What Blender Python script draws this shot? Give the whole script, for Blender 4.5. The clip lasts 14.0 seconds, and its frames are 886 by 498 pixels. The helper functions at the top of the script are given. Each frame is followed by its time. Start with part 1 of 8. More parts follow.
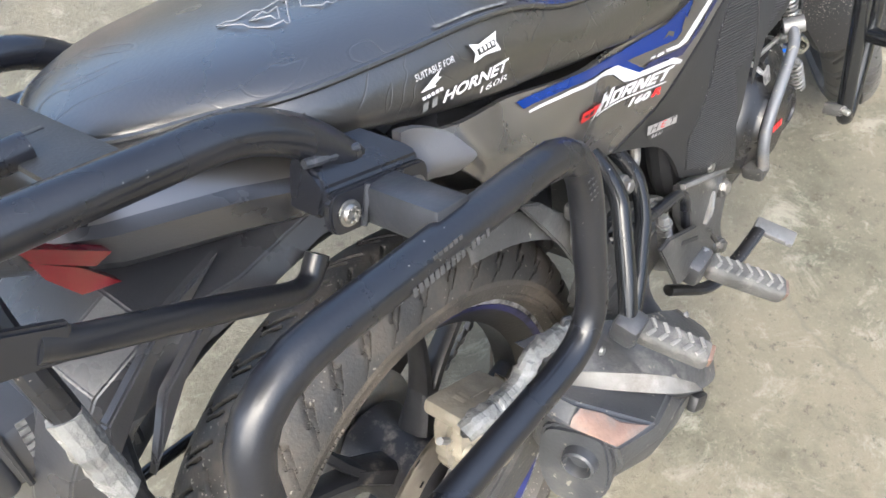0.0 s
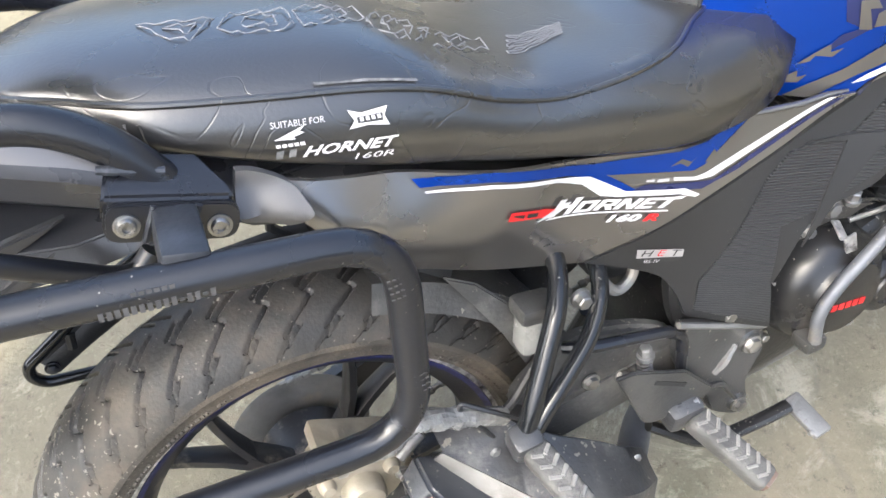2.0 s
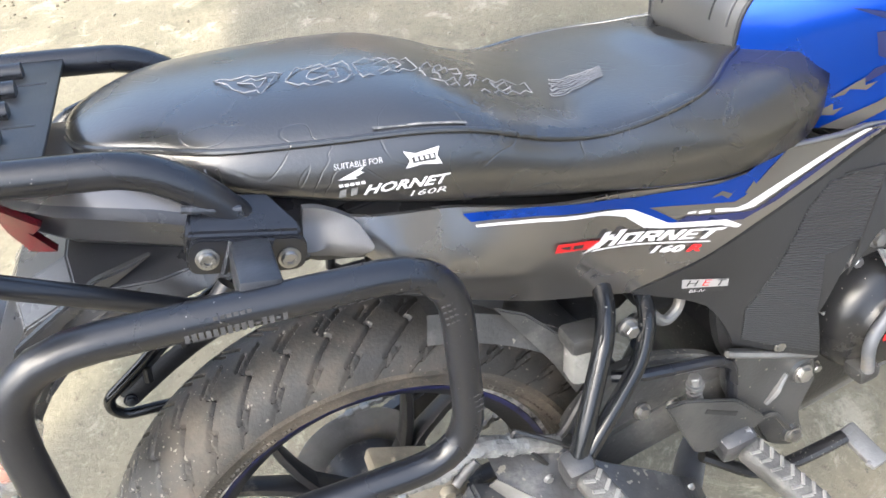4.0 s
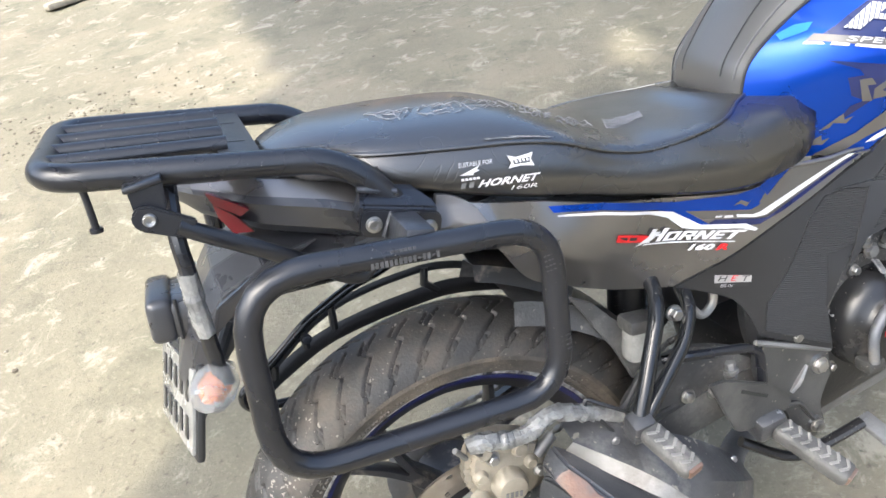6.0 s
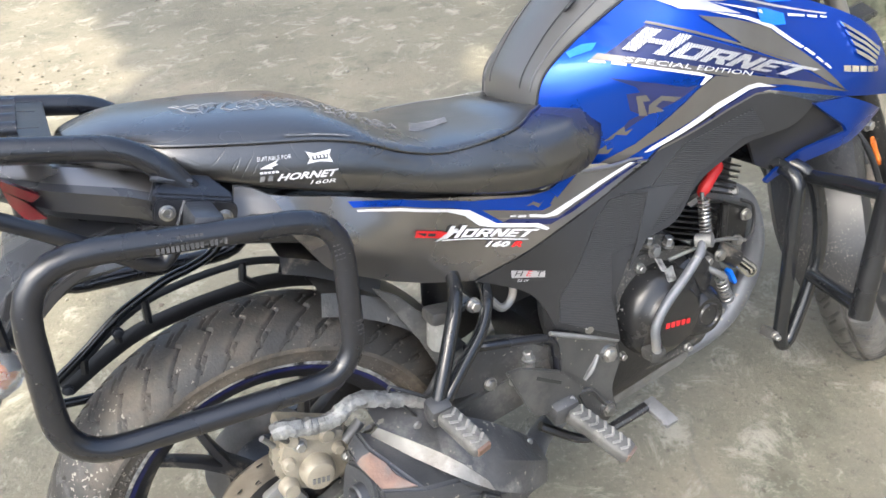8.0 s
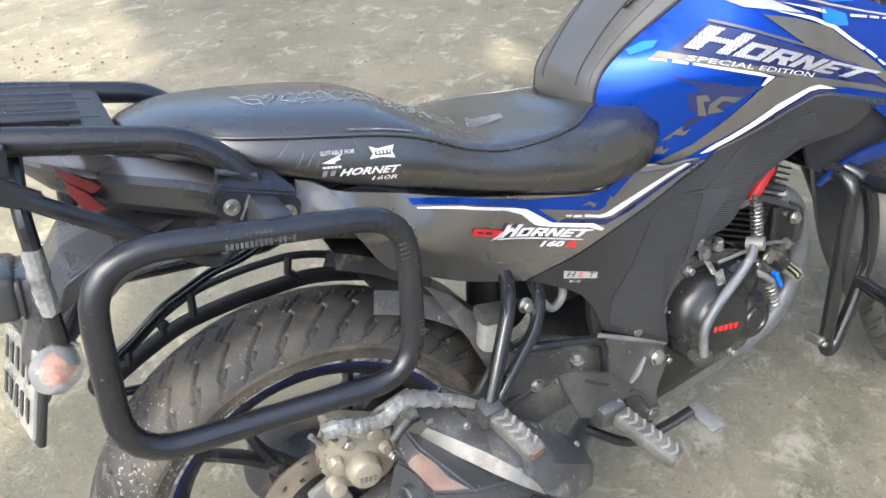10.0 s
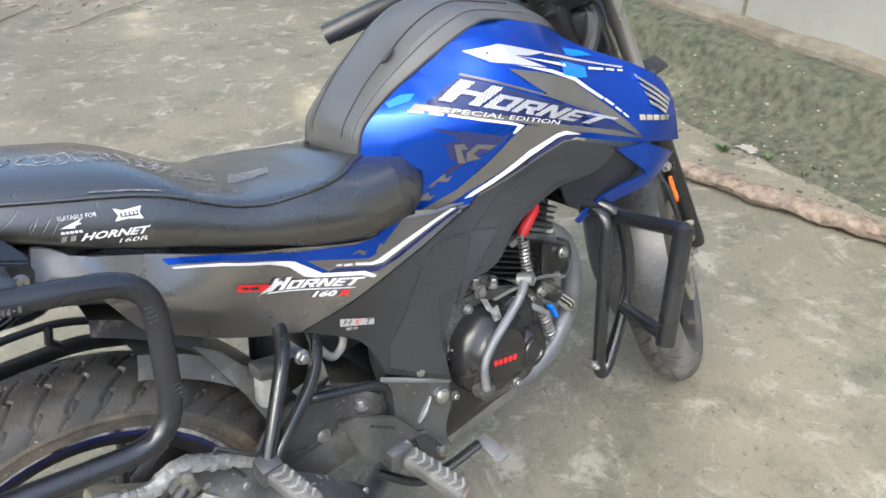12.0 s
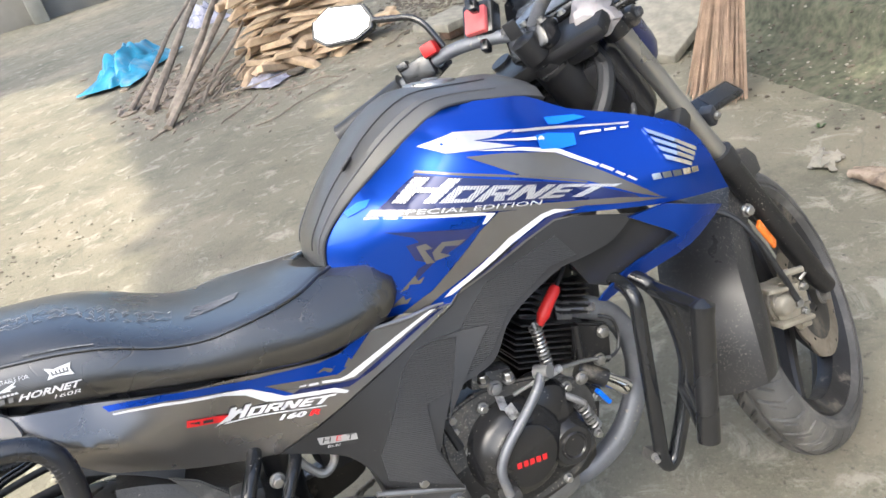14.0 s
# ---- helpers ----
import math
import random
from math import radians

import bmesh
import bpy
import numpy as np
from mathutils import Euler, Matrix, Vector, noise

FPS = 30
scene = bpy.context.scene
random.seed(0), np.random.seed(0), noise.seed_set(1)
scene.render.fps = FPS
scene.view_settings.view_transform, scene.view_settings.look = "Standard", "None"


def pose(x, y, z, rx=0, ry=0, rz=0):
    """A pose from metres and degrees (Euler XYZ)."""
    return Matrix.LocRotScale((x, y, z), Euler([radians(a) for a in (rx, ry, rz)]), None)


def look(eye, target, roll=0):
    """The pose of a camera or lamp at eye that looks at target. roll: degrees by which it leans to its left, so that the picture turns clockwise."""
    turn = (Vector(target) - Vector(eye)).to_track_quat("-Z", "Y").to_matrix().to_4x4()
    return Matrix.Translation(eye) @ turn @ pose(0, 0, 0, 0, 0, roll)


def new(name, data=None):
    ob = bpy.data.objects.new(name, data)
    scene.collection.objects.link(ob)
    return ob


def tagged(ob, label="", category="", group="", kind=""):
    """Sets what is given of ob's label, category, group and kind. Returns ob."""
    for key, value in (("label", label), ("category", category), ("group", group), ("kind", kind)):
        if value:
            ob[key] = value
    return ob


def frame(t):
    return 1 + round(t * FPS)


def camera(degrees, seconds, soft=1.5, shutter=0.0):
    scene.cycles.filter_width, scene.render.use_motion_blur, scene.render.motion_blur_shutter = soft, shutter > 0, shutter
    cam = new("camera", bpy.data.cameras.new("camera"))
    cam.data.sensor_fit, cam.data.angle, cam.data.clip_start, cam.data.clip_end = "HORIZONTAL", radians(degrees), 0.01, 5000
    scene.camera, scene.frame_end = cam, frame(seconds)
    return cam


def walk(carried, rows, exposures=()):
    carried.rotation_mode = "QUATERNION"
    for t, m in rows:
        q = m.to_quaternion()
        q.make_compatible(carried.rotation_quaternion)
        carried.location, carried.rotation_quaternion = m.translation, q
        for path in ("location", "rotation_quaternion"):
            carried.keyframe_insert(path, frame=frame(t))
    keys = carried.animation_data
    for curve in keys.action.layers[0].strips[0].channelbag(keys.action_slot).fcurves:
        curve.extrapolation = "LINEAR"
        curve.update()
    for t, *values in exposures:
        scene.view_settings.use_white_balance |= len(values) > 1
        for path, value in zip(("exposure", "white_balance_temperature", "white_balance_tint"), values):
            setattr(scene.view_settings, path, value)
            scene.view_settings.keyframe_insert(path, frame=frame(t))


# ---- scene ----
cam = camera(59.87, 14.0, soft=1.6)
ROWS = [
    (0, -0.2392, -0.2750, 1.1816, 39.697, 5.280, -52.173),
    (0.5, -0.1136, -0.3490, 1.1759, 41.935, 4.556, -31.296),
    (1, 0.0130, -0.4285, 1.1893, 42.976, 5.331, -20.932),
    (1.5, 0.0192, -0.3957, 1.1802, 42.360, 6.604, -23.177),
    (2, 0.0172, -0.4198, 1.1885, 41.900, 4.478, -24.687),
    (2.5, -0.0109, -0.4179, 1.1811, 42.323, 2.728, -25.555),
    (3, -0.0438, -0.4031, 1.1973, 43.899, 3.231, -26.260),
    (3.5, -0.0503, -0.4070, 1.1927, 44.356, 4.477, -27.043),
    (4, 0.0039, -0.4558, 1.2093, 45.645, 7.955, -22.705),
    (4.2, -0.0129, -0.4699, 1.1974, 47.047, 8.877, -19.632),
    (6.3, -0.1760, -0.6667, 1.2466, 57.310, 8.554, -23.875),
    (6.5, -0.1688, -0.6691, 1.2457, 58.410, 7.537, -24.904),
    (7, -0.1337, -0.7039, 1.2325, 57.235, 3.408, -27.562),
    (7.5, -0.1155, -0.7435, 1.2424, 55.729, 2.471, -29.339),
    (8, -0.1139, -0.7420, 1.2428, 55.530, 3.542, -29.744),
    (8.5, -0.1181, -0.7346, 1.2471, 56.092, 3.981, -30.011),
    (8.7, -0.1255, -0.7355, 1.2567, 55.784, 4.190, -28.950),
    (10.8, -0.1674, -0.6691, 1.2384, 55.325, -0.508, -30.377),
    (11, -0.1455, -0.6863, 1.2459, 56.586, -1.235, -34.192),
    (11.5, -0.1146, -0.7196, 1.2539, 58.242, -2.344, -40.407),
    (12, -0.0904, -0.7497, 1.2599, 57.848, -0.953, -40.675),
    (12.5, 0.0056, -0.7812, 1.2704, 59.456, 2.322, -34.220),
    (13, 0.2094, -0.8287, 1.2745, 62.272, 7.019, -30.260),
    (13.5, 0.3180, -0.8901, 1.2842, 62.859, 13.638, -32.432),
    (14, 0.3092, -0.8849, 1.2757, 61.177, 14.302, -27.041),
]
walk(cam, [(t, pose(x, y, z, rx, ry, rz)) for t, x, y, z, rx, ry, rz in ROWS], exposures=[(0.0, 2.36, 6050, 4), (4.2, 2.43, 6050, 4), (6.5, 2.15, 5920, 4), (8.5, 2.21, 6000, 4), (11.0, 2.1, 5920, 2), (12.5, 2.09, 5920, 2), (14.0, 2.03, 6050, 4)])

# ---- daylight ----
SUN_AZ, SUN_EL = 205.0, 52.0          # degrees: the sun stands behind the tail, high
world = bpy.data.worlds.new("world")
scene.world = world
world.use_nodes = True
wn = world.node_tree.nodes
sky = wn.new("ShaderNodeTexSky")
sky.sky_type, sky.sun_disc = "NISHITA", False
sky.sun_elevation, sky.sun_rotation = radians(SUN_EL), radians(90 - SUN_AZ)
sky.air_density, sky.dust_density = 0.8, 8.0
wn["Background"].inputs["Strength"].default_value = 0.15
world.node_tree.links.new(sky.outputs["Color"], wn["Background"].inputs["Color"])
sun = new("sun", bpy.data.lights.new("sun", "SUN"))
sun.data.energy, sun.data.angle, sun.data.color = 2.1, radians(0.4), (1.0, 0.84, 0.64)
SUN_DIR = Vector((math.cos(radians(SUN_AZ)) * math.cos(radians(SUN_EL)), math.sin(radians(SUN_AZ)) * math.cos(radians(SUN_EL)), math.sin(radians(SUN_EL))))
sun.matrix_basis = look(SUN_DIR * 30, (0, 0, 0))


# ---- materials ----
def shade(name, colour, rough=0.5, metal=0.0, mottle=0.25, scale=12.0, bump=0.1, bump_scale=60.0, second=None, amount=0.5, coat=0.0, dust=0.0, spec=0.5):
    """A surface: base colour with broad and fine variation, an optional second colour in patches, fine relief, dust that lies in blotches."""
    m = bpy.data.materials.new(name)
    m.use_nodes = True
    nt = m.node_tree
    n, l = nt.nodes, nt.links
    b = n["Principled BSDF"]
    co = n.new("ShaderNodeTexCoord")
    big, fine = n.new("ShaderNodeTexNoise"), n.new("ShaderNodeTexNoise")
    for node, sc, det in ((big, scale, 6), (fine, bump_scale, 4)):
        l.new(co.outputs["Object"], node.inputs["Vector"])
        node.inputs["Scale"].default_value, node.inputs["Detail"].default_value = sc, det
    ramp = n.new("ShaderNodeValToRGB")
    l.new(big.outputs["Fac"], ramp.inputs["Fac"])
    dark = [c * (1 - mottle) for c in colour]
    lite = [min(1, c * (1 + mottle)) for c in colour]
    ramp.color_ramp.elements[0].position, ramp.color_ramp.elements[1].position = 0.3, 0.7
    ramp.color_ramp.elements[0].color, ramp.color_ramp.elements[1].color = (*dark, 1), (*lite, 1)
    last = ramp.outputs["Color"]
    rough_out = None
    if second or dust:
        blot = n.new("ShaderNodeTexNoise")
        l.new(co.outputs["Object"], blot.inputs["Vector"])
        blot.inputs["Scale"].default_value, blot.inputs["Detail"].default_value, blot.inputs["Roughness"].default_value = scale * 0.6, 9, 0.68
        mask = n.new("ShaderNodeMapRange")
        k = amount if second else dust
        mask.inputs["From Min"].default_value, mask.inputs["From Max"].default_value = 0.68 - 0.36 * k, 0.86 - 0.36 * k
        l.new(blot.outputs["Fac"], mask.inputs["Value"])
        mix = n.new("ShaderNodeMix")
        mix.data_type = "RGBA"
        l.new(mask.outputs["Result"], mix.inputs["Factor"])
        l.new(last, mix.inputs["A"])
        mix.inputs["B"].default_value = (*(second or (0.33, 0.29, 0.23)), 1)
        last = mix.outputs["Result"]
        rr = n.new("ShaderNodeMapRange")
        rr.inputs["To Min"].default_value, rr.inputs["To Max"].default_value = rough, max(rough, 0.75)
        l.new(mask.outputs["Result"], rr.inputs["Value"])
        rough_out = rr.outputs["Result"]
    else:
        rr = n.new("ShaderNodeMapRange")
        rr.inputs["From Min"].default_value, rr.inputs["From Max"].default_value = 0.3, 0.7
        rr.inputs["To Min"].default_value, rr.inputs["To Max"].default_value = max(0, rough - 0.07), min(1, rough + 0.09)
        l.new(big.outputs["Fac"], rr.inputs["Value"])
        rough_out = rr.outputs["Result"]
    l.new(last, b.inputs["Base Color"])
    l.new(rough_out, b.inputs["Roughness"])
    b.inputs["Metallic"].default_value, b.inputs["Coat Weight"].default_value, b.inputs["Coat Roughness"].default_value = metal, coat, 0.08
    b.inputs["Specular IOR Level"].default_value = spec
    if bump:
        bp = n.new("ShaderNodeBump")
        bp.inputs["Strength"].default_value, bp.inputs["Distance"].default_value = bump, 0.004
        l.new(fine.outputs["Fac"], bp.inputs["Height"])
        l.new(bp.outputs["Normal"], b.inputs["Normal"])
    return m


TUBE = shade("satin_black_tube", (0.010, 0.011, 0.015), 0.27, 0.0, 0.2, 9, 0.05, 240, spec=0.6)
GLOSS = shade("glossy_black_plastic", (0.012, 0.0125, 0.014), 0.2, 0.0, 0.2, 14, 0.06, 300, spec=0.7)
GUARD = shade("gloss_black_tube", (0.012, 0.013, 0.015), 0.16, 0.0, 0.2, 9, 0.04, 200)
PLASTIC = shade("black_plastic", (0.02, 0.0205, 0.022), 0.42, 0.0, 0.2, 14, 0.12, 500, dust=0.15)
TAIL = shade("tail_plastic", (0.032, 0.033, 0.038), 0.28, 0.0, 0.15, 14, 0.05, 500, spec=0.75)
PANEL = shade("bronze_grey_paint", (0.205, 0.196, 0.19), 0.28, 0.8, 0.06, 8, 0.02, 900, coat=0.25)
SHROUD = shade("dark_grey_plastic", (0.021, 0.0215, 0.023), 0.4, 0.0, 0.12, 10, 0.06, 600, spec=0.4)
PAD = shade("matt_grey_pad", (0.062, 0.061, 0.06), 0.34, 0.0, 0.12, 9, 0.06, 700, spec=0.7)
BLUE = shade("candy_blue_paint", (0.0025, 0.047, 0.36), 0.3, 0.7, 0.06, 6, 0.0, 60, coat=0.25)
SEAT = shade("black_vinyl", (0.018, 0.0172, 0.0168), 0.29, 0.0, 0.25, 9, 0.0, 120, spec=1.0)
STITCH = shade("grey_thread", (0.2, 0.2, 0.21), 0.7, 0.0, 0.2, 60, 0.2, 300)
RUBBER = shade("tyre_rubber", (0.05, 0.045, 0.039), 0.62, 0.0, 0.4, 16, 0.3, 260, second=(0.14, 0.116, 0.09), amount=0.55)
TREAD = shade("tread_rubber", (0.034, 0.033, 0.032), 0.5, 0.0, 0.5, 9, 0.15, 260, second=(0.115, 0.098, 0.078), amount=0.5)
DUSTTREAD = shade("dusty_front_tread", (0.07, 0.068, 0.064), 0.6, 0.0, 0.4, 9, 0.15, 260, second=(0.19, 0.178, 0.155), amount=0.6)
DUSTWALL = shade("dusty_front_side_wall", (0.065, 0.063, 0.06), 0.6, 0.0, 0.3, 12, 0.2, 260, second=(0.16, 0.15, 0.135), amount=0.5)
RIM = shade("black_alloy", (0.02, 0.02, 0.022), 0.4, 0.2, 0.3, 16, 0.1, 200, dust=0.3)
STEEL = shade("steel", (0.36, 0.355, 0.345), 0.36, 0.9, 0.3, 40, 0.1, 300, dust=0.3)
DISC = shade("brake_disc_steel", (0.36, 0.32, 0.27), 0.42, 0.8, 0.3, 20, 0.08, 200, dust=0.3)
CALIPER = shade("gold_caliper", (0.30, 0.27, 0.215), 0.45, 0.3, 0.25, 30, 0.15, 200, second=(0.25, 0.23, 0.195), amount=0.5)
ENGINE = shade("black_engine_paint", (0.015, 0.015, 0.016), 0.34, 0.1, 0.25, 18, 0.12, 260, dust=0.2)
CAST = shade("grey_cast_alloy", (0.2, 0.2, 0.2), 0.48, 0.5, 0.25, 22, 0.2, 260, dust=0.35)
PIPE = shade("grey_exhaust_pipe", (0.15, 0.157, 0.175), 0.5, 0.4, 0.25, 14, 0.12, 200, dust=0.25)
MUFFLER = shade("dusty_muffler", (0.075, 0.076, 0.08), 0.38, 0.35, 0.3, 16, 0.2, 160, second=(0.24, 0.23, 0.215), amount=0.45)
CAN = shade("dull_dark_can", (0.06, 0.063, 0.07), 0.4, 0.25, 0.25, 14, 0.12, 220, second=(0.15, 0.145, 0.135), amount=0.38)
PALEDUST = shade("pale_dusty_metal", (0.23, 0.222, 0.21), 0.45, 0.3, 0.3, 20, 0.15, 240, second=(0.13, 0.115, 0.1), amount=0.45)
HOLEBLACK = shade("outlet_hole_black", (0.008, 0.008, 0.008), 0.8, 0.0, 0.2, 30, 0.1, 200)
RUST = shade("rusty_shield", (0.24, 0.155, 0.12), 0.5, 0.5, 0.35, 22, 0.15, 200, second=(0.2, 0.19, 0.18), amount=0.55)
PEG = shade("dusty_peg_rubber", (0.085, 0.084, 0.082), 0.6, 0.0, 0.3, 30, 0.3, 260, second=(0.19, 0.18, 0.165), amount=0.45)
PEGRIB = shade("rubbed_peg_rubber", (0.2, 0.195, 0.185), 0.7, 0.0, 0.3, 30, 0.3, 260)
RED = shade("red_rubber", (0.55, 0.02, 0.02), 0.4, 0.0, 0.1, 20, 0.1, 200)
ORANGE = shade("orange_reflector", (0.8, 0.2, 0.03), 0.25, 0.0, 0.1, 60, 0.1, 300)
LENS = shade("red_lens", (0.11, 0.001, 0.007), 0.12, 0.0, 0.15, 12, 0.0, 300, spec=0.5, coat=0.4)
WHITE = shade("white_print", (0.56, 0.56, 0.57), 0.45, 0.0, 0.08, 40, 0.0, 200)
PRINT = shade("worn_grey_print", (0.13, 0.13, 0.13), 0.6, 0.0, 0.5, 160, 0.0, 200)
REDPRINT = shade("red_print", (0.62, 0.015, 0.02), 0.4, 0.0, 0.08, 40, 0.0, 200)
GREYPRINT = shade("grey_print", (0.12, 0.115, 0.11), 0.35, 0.5, 0.08, 20, 0.0, 200, coat=0.3)
DARKBLUE = shade("dark_blue_print", (0.008, 0.015, 0.085), 0.3, 0.2, 0.1, 20, 0.0, 200, coat=0.5)
TAPE = shade("bright_blue_tape", (0.01, 0.16, 0.8), 0.35, 0.0, 0.1, 20, 0.1, 200)
WRAP = shade("cloudy_plastic_wrap", (0.19, 0.19, 0.185), 0.22, 0.0, 0.4, 40, 0.5, 120, second=(0.12, 0.115, 0.105), amount=0.55)
SILVER = shade("silver_print", (0.45, 0.45, 0.46), 0.35, 0.4, 0.08, 30, 0.0, 200, coat=0.3)
RIBBED = shade("ribbed_grey_plastic", (0.027, 0.0275, 0.029), 0.46, 0.0, 0.1, 10, 0.0, 600)
FAINT = shade("faint_grey_print", (0.06, 0.06, 0.064), 0.5, 0.0, 0.3, 90, 0.0, 200)
REDPAD = shade("faded_red_foam", (0.62, 0.12, 0.12), 0.8, 0.0, 0.15, 30, 0.3, 90)
SCREEN = shade("grey_clock_glass", (0.1, 0.11, 0.13), 0.12, 0.0, 0.1, 20, 0.0, 90, coat=0.5)
MIRROR = shade("mirror_silver", (0.92, 0.92, 0.92), 0.03, 1.0, 0.01, 20, 0.0, 90)
WORN = shade("scuffed_black_steel", (0.035, 0.038, 0.046), 0.36, 0.2, 0.3, 40, 0.1, 200, second=(0.2, 0.2, 0.21), amount=0.25)
FORKTUBE = shade("fork_tube_steel", (0.36, 0.355, 0.34), 0.3, 0.85, 0.2, 5, 0.05, 300)
SCUFFED = shade("scuffed_bare_metal", (0.5, 0.5, 0.5), 0.35, 0.6, 0.5, 60, 0.1, 300, second=(0.03, 0.03, 0.035), amount=0.65)
RIMTAPE = shade("rim_tape_blue", (0.012, 0.016, 0.09), 0.35, 0.0, 0.3, 30, 0.05, 200, second=(0.03, 0.03, 0.035), amount=0.5)
FOOTALLOY = shade("dusty_dark_alloy", (0.085, 0.086, 0.088), 0.32, 0.55, 0.2, 16, 0.12, 300, second=(0.15, 0.147, 0.14), amount=0.4)
CASTDARK = shade("grimy_cast_alloy", (0.07, 0.069, 0.067), 0.5, 0.3, 0.3, 24, 0.25, 220, second=(0.24, 0.21, 0.17), amount=0.4)
COVER = shade("satin_black_cover", (0.017, 0.017, 0.018), 0.27, 0.0, 0.2, 14, 0.05, 400, second=(0.13, 0.12, 0.105), amount=0.2)
SLIDER = shade("satin_black_pipe", (0.012, 0.0125, 0.014), 0.24, 0.0, 0.2, 12, 0.08, 300, spec=0.6)
DUSTY = shade("dusty_black_plastic", (0.05, 0.05, 0.05), 0.45, 0.0, 0.3, 14, 0.2, 200, second=(0.165, 0.16, 0.15), amount=0.4)
CLOUDY = shade("cloudy_lens_plastic", (0.25, 0.25, 0.24), 0.25, 0.0, 0.25, 30, 0.05, 200, second=(0.14, 0.137, 0.125), amount=0.45, coat=0.3)
FENDER = shade("mud_specked_plastic", (0.026, 0.026, 0.027), 0.33, 0.0, 0.15, 5, 0.08, 500, spec=0.5)
GREYPLASTIC = shade("matt_grey_plastic", (0.10, 0.10, 0.106), 0.4, 0.3, 0.1, 10, 0.05, 500)
CLOTH = shade("soft_white_cloth", (0.42, 0.39, 0.39), 0.85, 0.0, 0.12, 20, 0.5, 80, second=(0.6, 0.32, 0.34), amount=0.3)
CLEARLENS = shade("hazy_clear_lens", (0.7, 0.7, 0.68), 0.22, 0.0, 0.15, 30, 0.05, 200)
CLEARLENS.node_tree.nodes["Principled BSDF"].inputs["Transmission Weight"].default_value = 0.75
CHROME = shade("chrome", (0.75, 0.75, 0.75), 0.12, 1.0, 0.05, 30, 0.0, 200)


def ground_surface():
    """Trodden cement: grey, with sandy and greenish blotches, dark specks, fine grit and hairline cracks."""
    g = shade("dry_cement_mud", (0.150, 0.138, 0.102), 0.92, 0.0, 0.2, 0.9, 0.0, 30, second=(0.228, 0.2, 0.148), amount=0.55)
    nt = g.node_tree
    n, l, b = nt.nodes, nt.links, nt.nodes["Principled BSDF"]
    base = b.inputs["Base Color"].links[0].from_socket
    co = n.new("ShaderNodeTexCoord")

    def tex(kind, **inputs):
        t = n.new(kind)
        l.new(co.outputs["Object"], t.inputs["Vector"])
        for k, v in inputs.items():
            t.inputs[k].default_value = v
        return t

    def darken(last, fac, colour, lo, hi, to=1.0):
        r, mix = n.new("ShaderNodeMapRange"), n.new("ShaderNodeMix")
        r.inputs["From Min"].default_value, r.inputs["From Max"].default_value, r.inputs["To Max"].default_value = lo, hi, to
        mix.data_type, mix.blend_type = "RGBA", "MIX"
        mix.inputs["B"].default_value = (*colour, 1)
        l.new(fac, r.inputs["Value"]), l.new(r.outputs["Result"], mix.inputs["Factor"]), l.new(last, mix.inputs["A"])
        return mix.outputs["Result"]

    specks = tex("ShaderNodeTexNoise", Scale=42.0, Detail=8.0, Roughness=0.75)
    stains = tex("ShaderNodeTexNoise", Scale=3.2, Detail=9.0, Roughness=0.72)
    grit = tex("ShaderNodeTexNoise", Scale=110.0, Detail=5.0, Roughness=0.7)
    pale = tex("ShaderNodeTexNoise", Scale=7.0, Detail=9.0, Roughness=0.75, Distortion=0.6)
    cracks = tex("ShaderNodeTexVoronoi", Scale=0.9)
    cracks.feature = "DISTANCE_TO_EDGE"
    wob = tex("ShaderNodeTexNoise", Scale=4.0, Detail=6.0)
    add = n.new("ShaderNodeMix")
    add.data_type = "VECTOR"
    add.inputs["Factor"].default_value = 0.12
    l.new(co.outputs["Object"], add.inputs["A"]), l.new(wob.outputs["Color"], add.inputs["B"]), l.new(add.outputs["Result"], cracks.inputs["Vector"])
    last = darken(base, stains.outputs["Fac"], (0.085, 0.085, 0.06), 0.51, 0.66, 0.8)
    last = darken(last, pale.outputs["Fac"], (0.3, 0.285, 0.232), 0.54, 0.64, 0.8)
    last = darken(last, grit.outputs["Fac"], (0.24, 0.225, 0.175), 0.56, 0.68, 0.55)
    last = darken(last, specks.outputs["Fac"], (0.06, 0.056, 0.04), 0.57, 0.68, 0.85)
    last = darken(last, cracks.outputs["Distance"], (0.1, 0.095, 0.08), 0.004, 0.0, 0.35)
    l.new(last, b.inputs["Base Color"])
    h, bp = n.new("ShaderNodeMath"), n.new("ShaderNodeBump")
    h.operation = "ADD"
    l.new(specks.outputs["Fac"], h.inputs[0]), l.new(pale.outputs["Fac"], h.inputs[1])
    bp.inputs["Strength"].default_value, bp.inputs["Distance"].default_value = 0.55, 0.01
    l.new(h.outputs["Value"], bp.inputs["Height"]), l.new(bp.outputs["Normal"], b.inputs["Normal"])
    return g


GROUND = ground_surface()
PLASTER = shade("weathered_plaster", (0.24, 0.235, 0.21), 0.9, 0.0, 0.18, 2.2, 0.4, 40, second=(0.2, 0.2, 0.16), amount=0.4)
MOSS = shade("mossy_plinth", (0.066, 0.07, 0.045), 0.95, 0.0, 0.5, 26.0, 1.0, 70, second=(0.1, 0.09, 0.066), amount=0.5)
WOOD = shade("split_wood", (0.40, 0.295, 0.19), 0.8, 0.0, 0.35, 9, 0.5, 60, second=(0.25, 0.18, 0.115), amount=0.45)
BARK = shade("bark", (0.2, 0.165, 0.13), 0.9, 0.0, 0.35, 14, 0.7, 50, second=(0.3, 0.26, 0.2), amount=0.4)
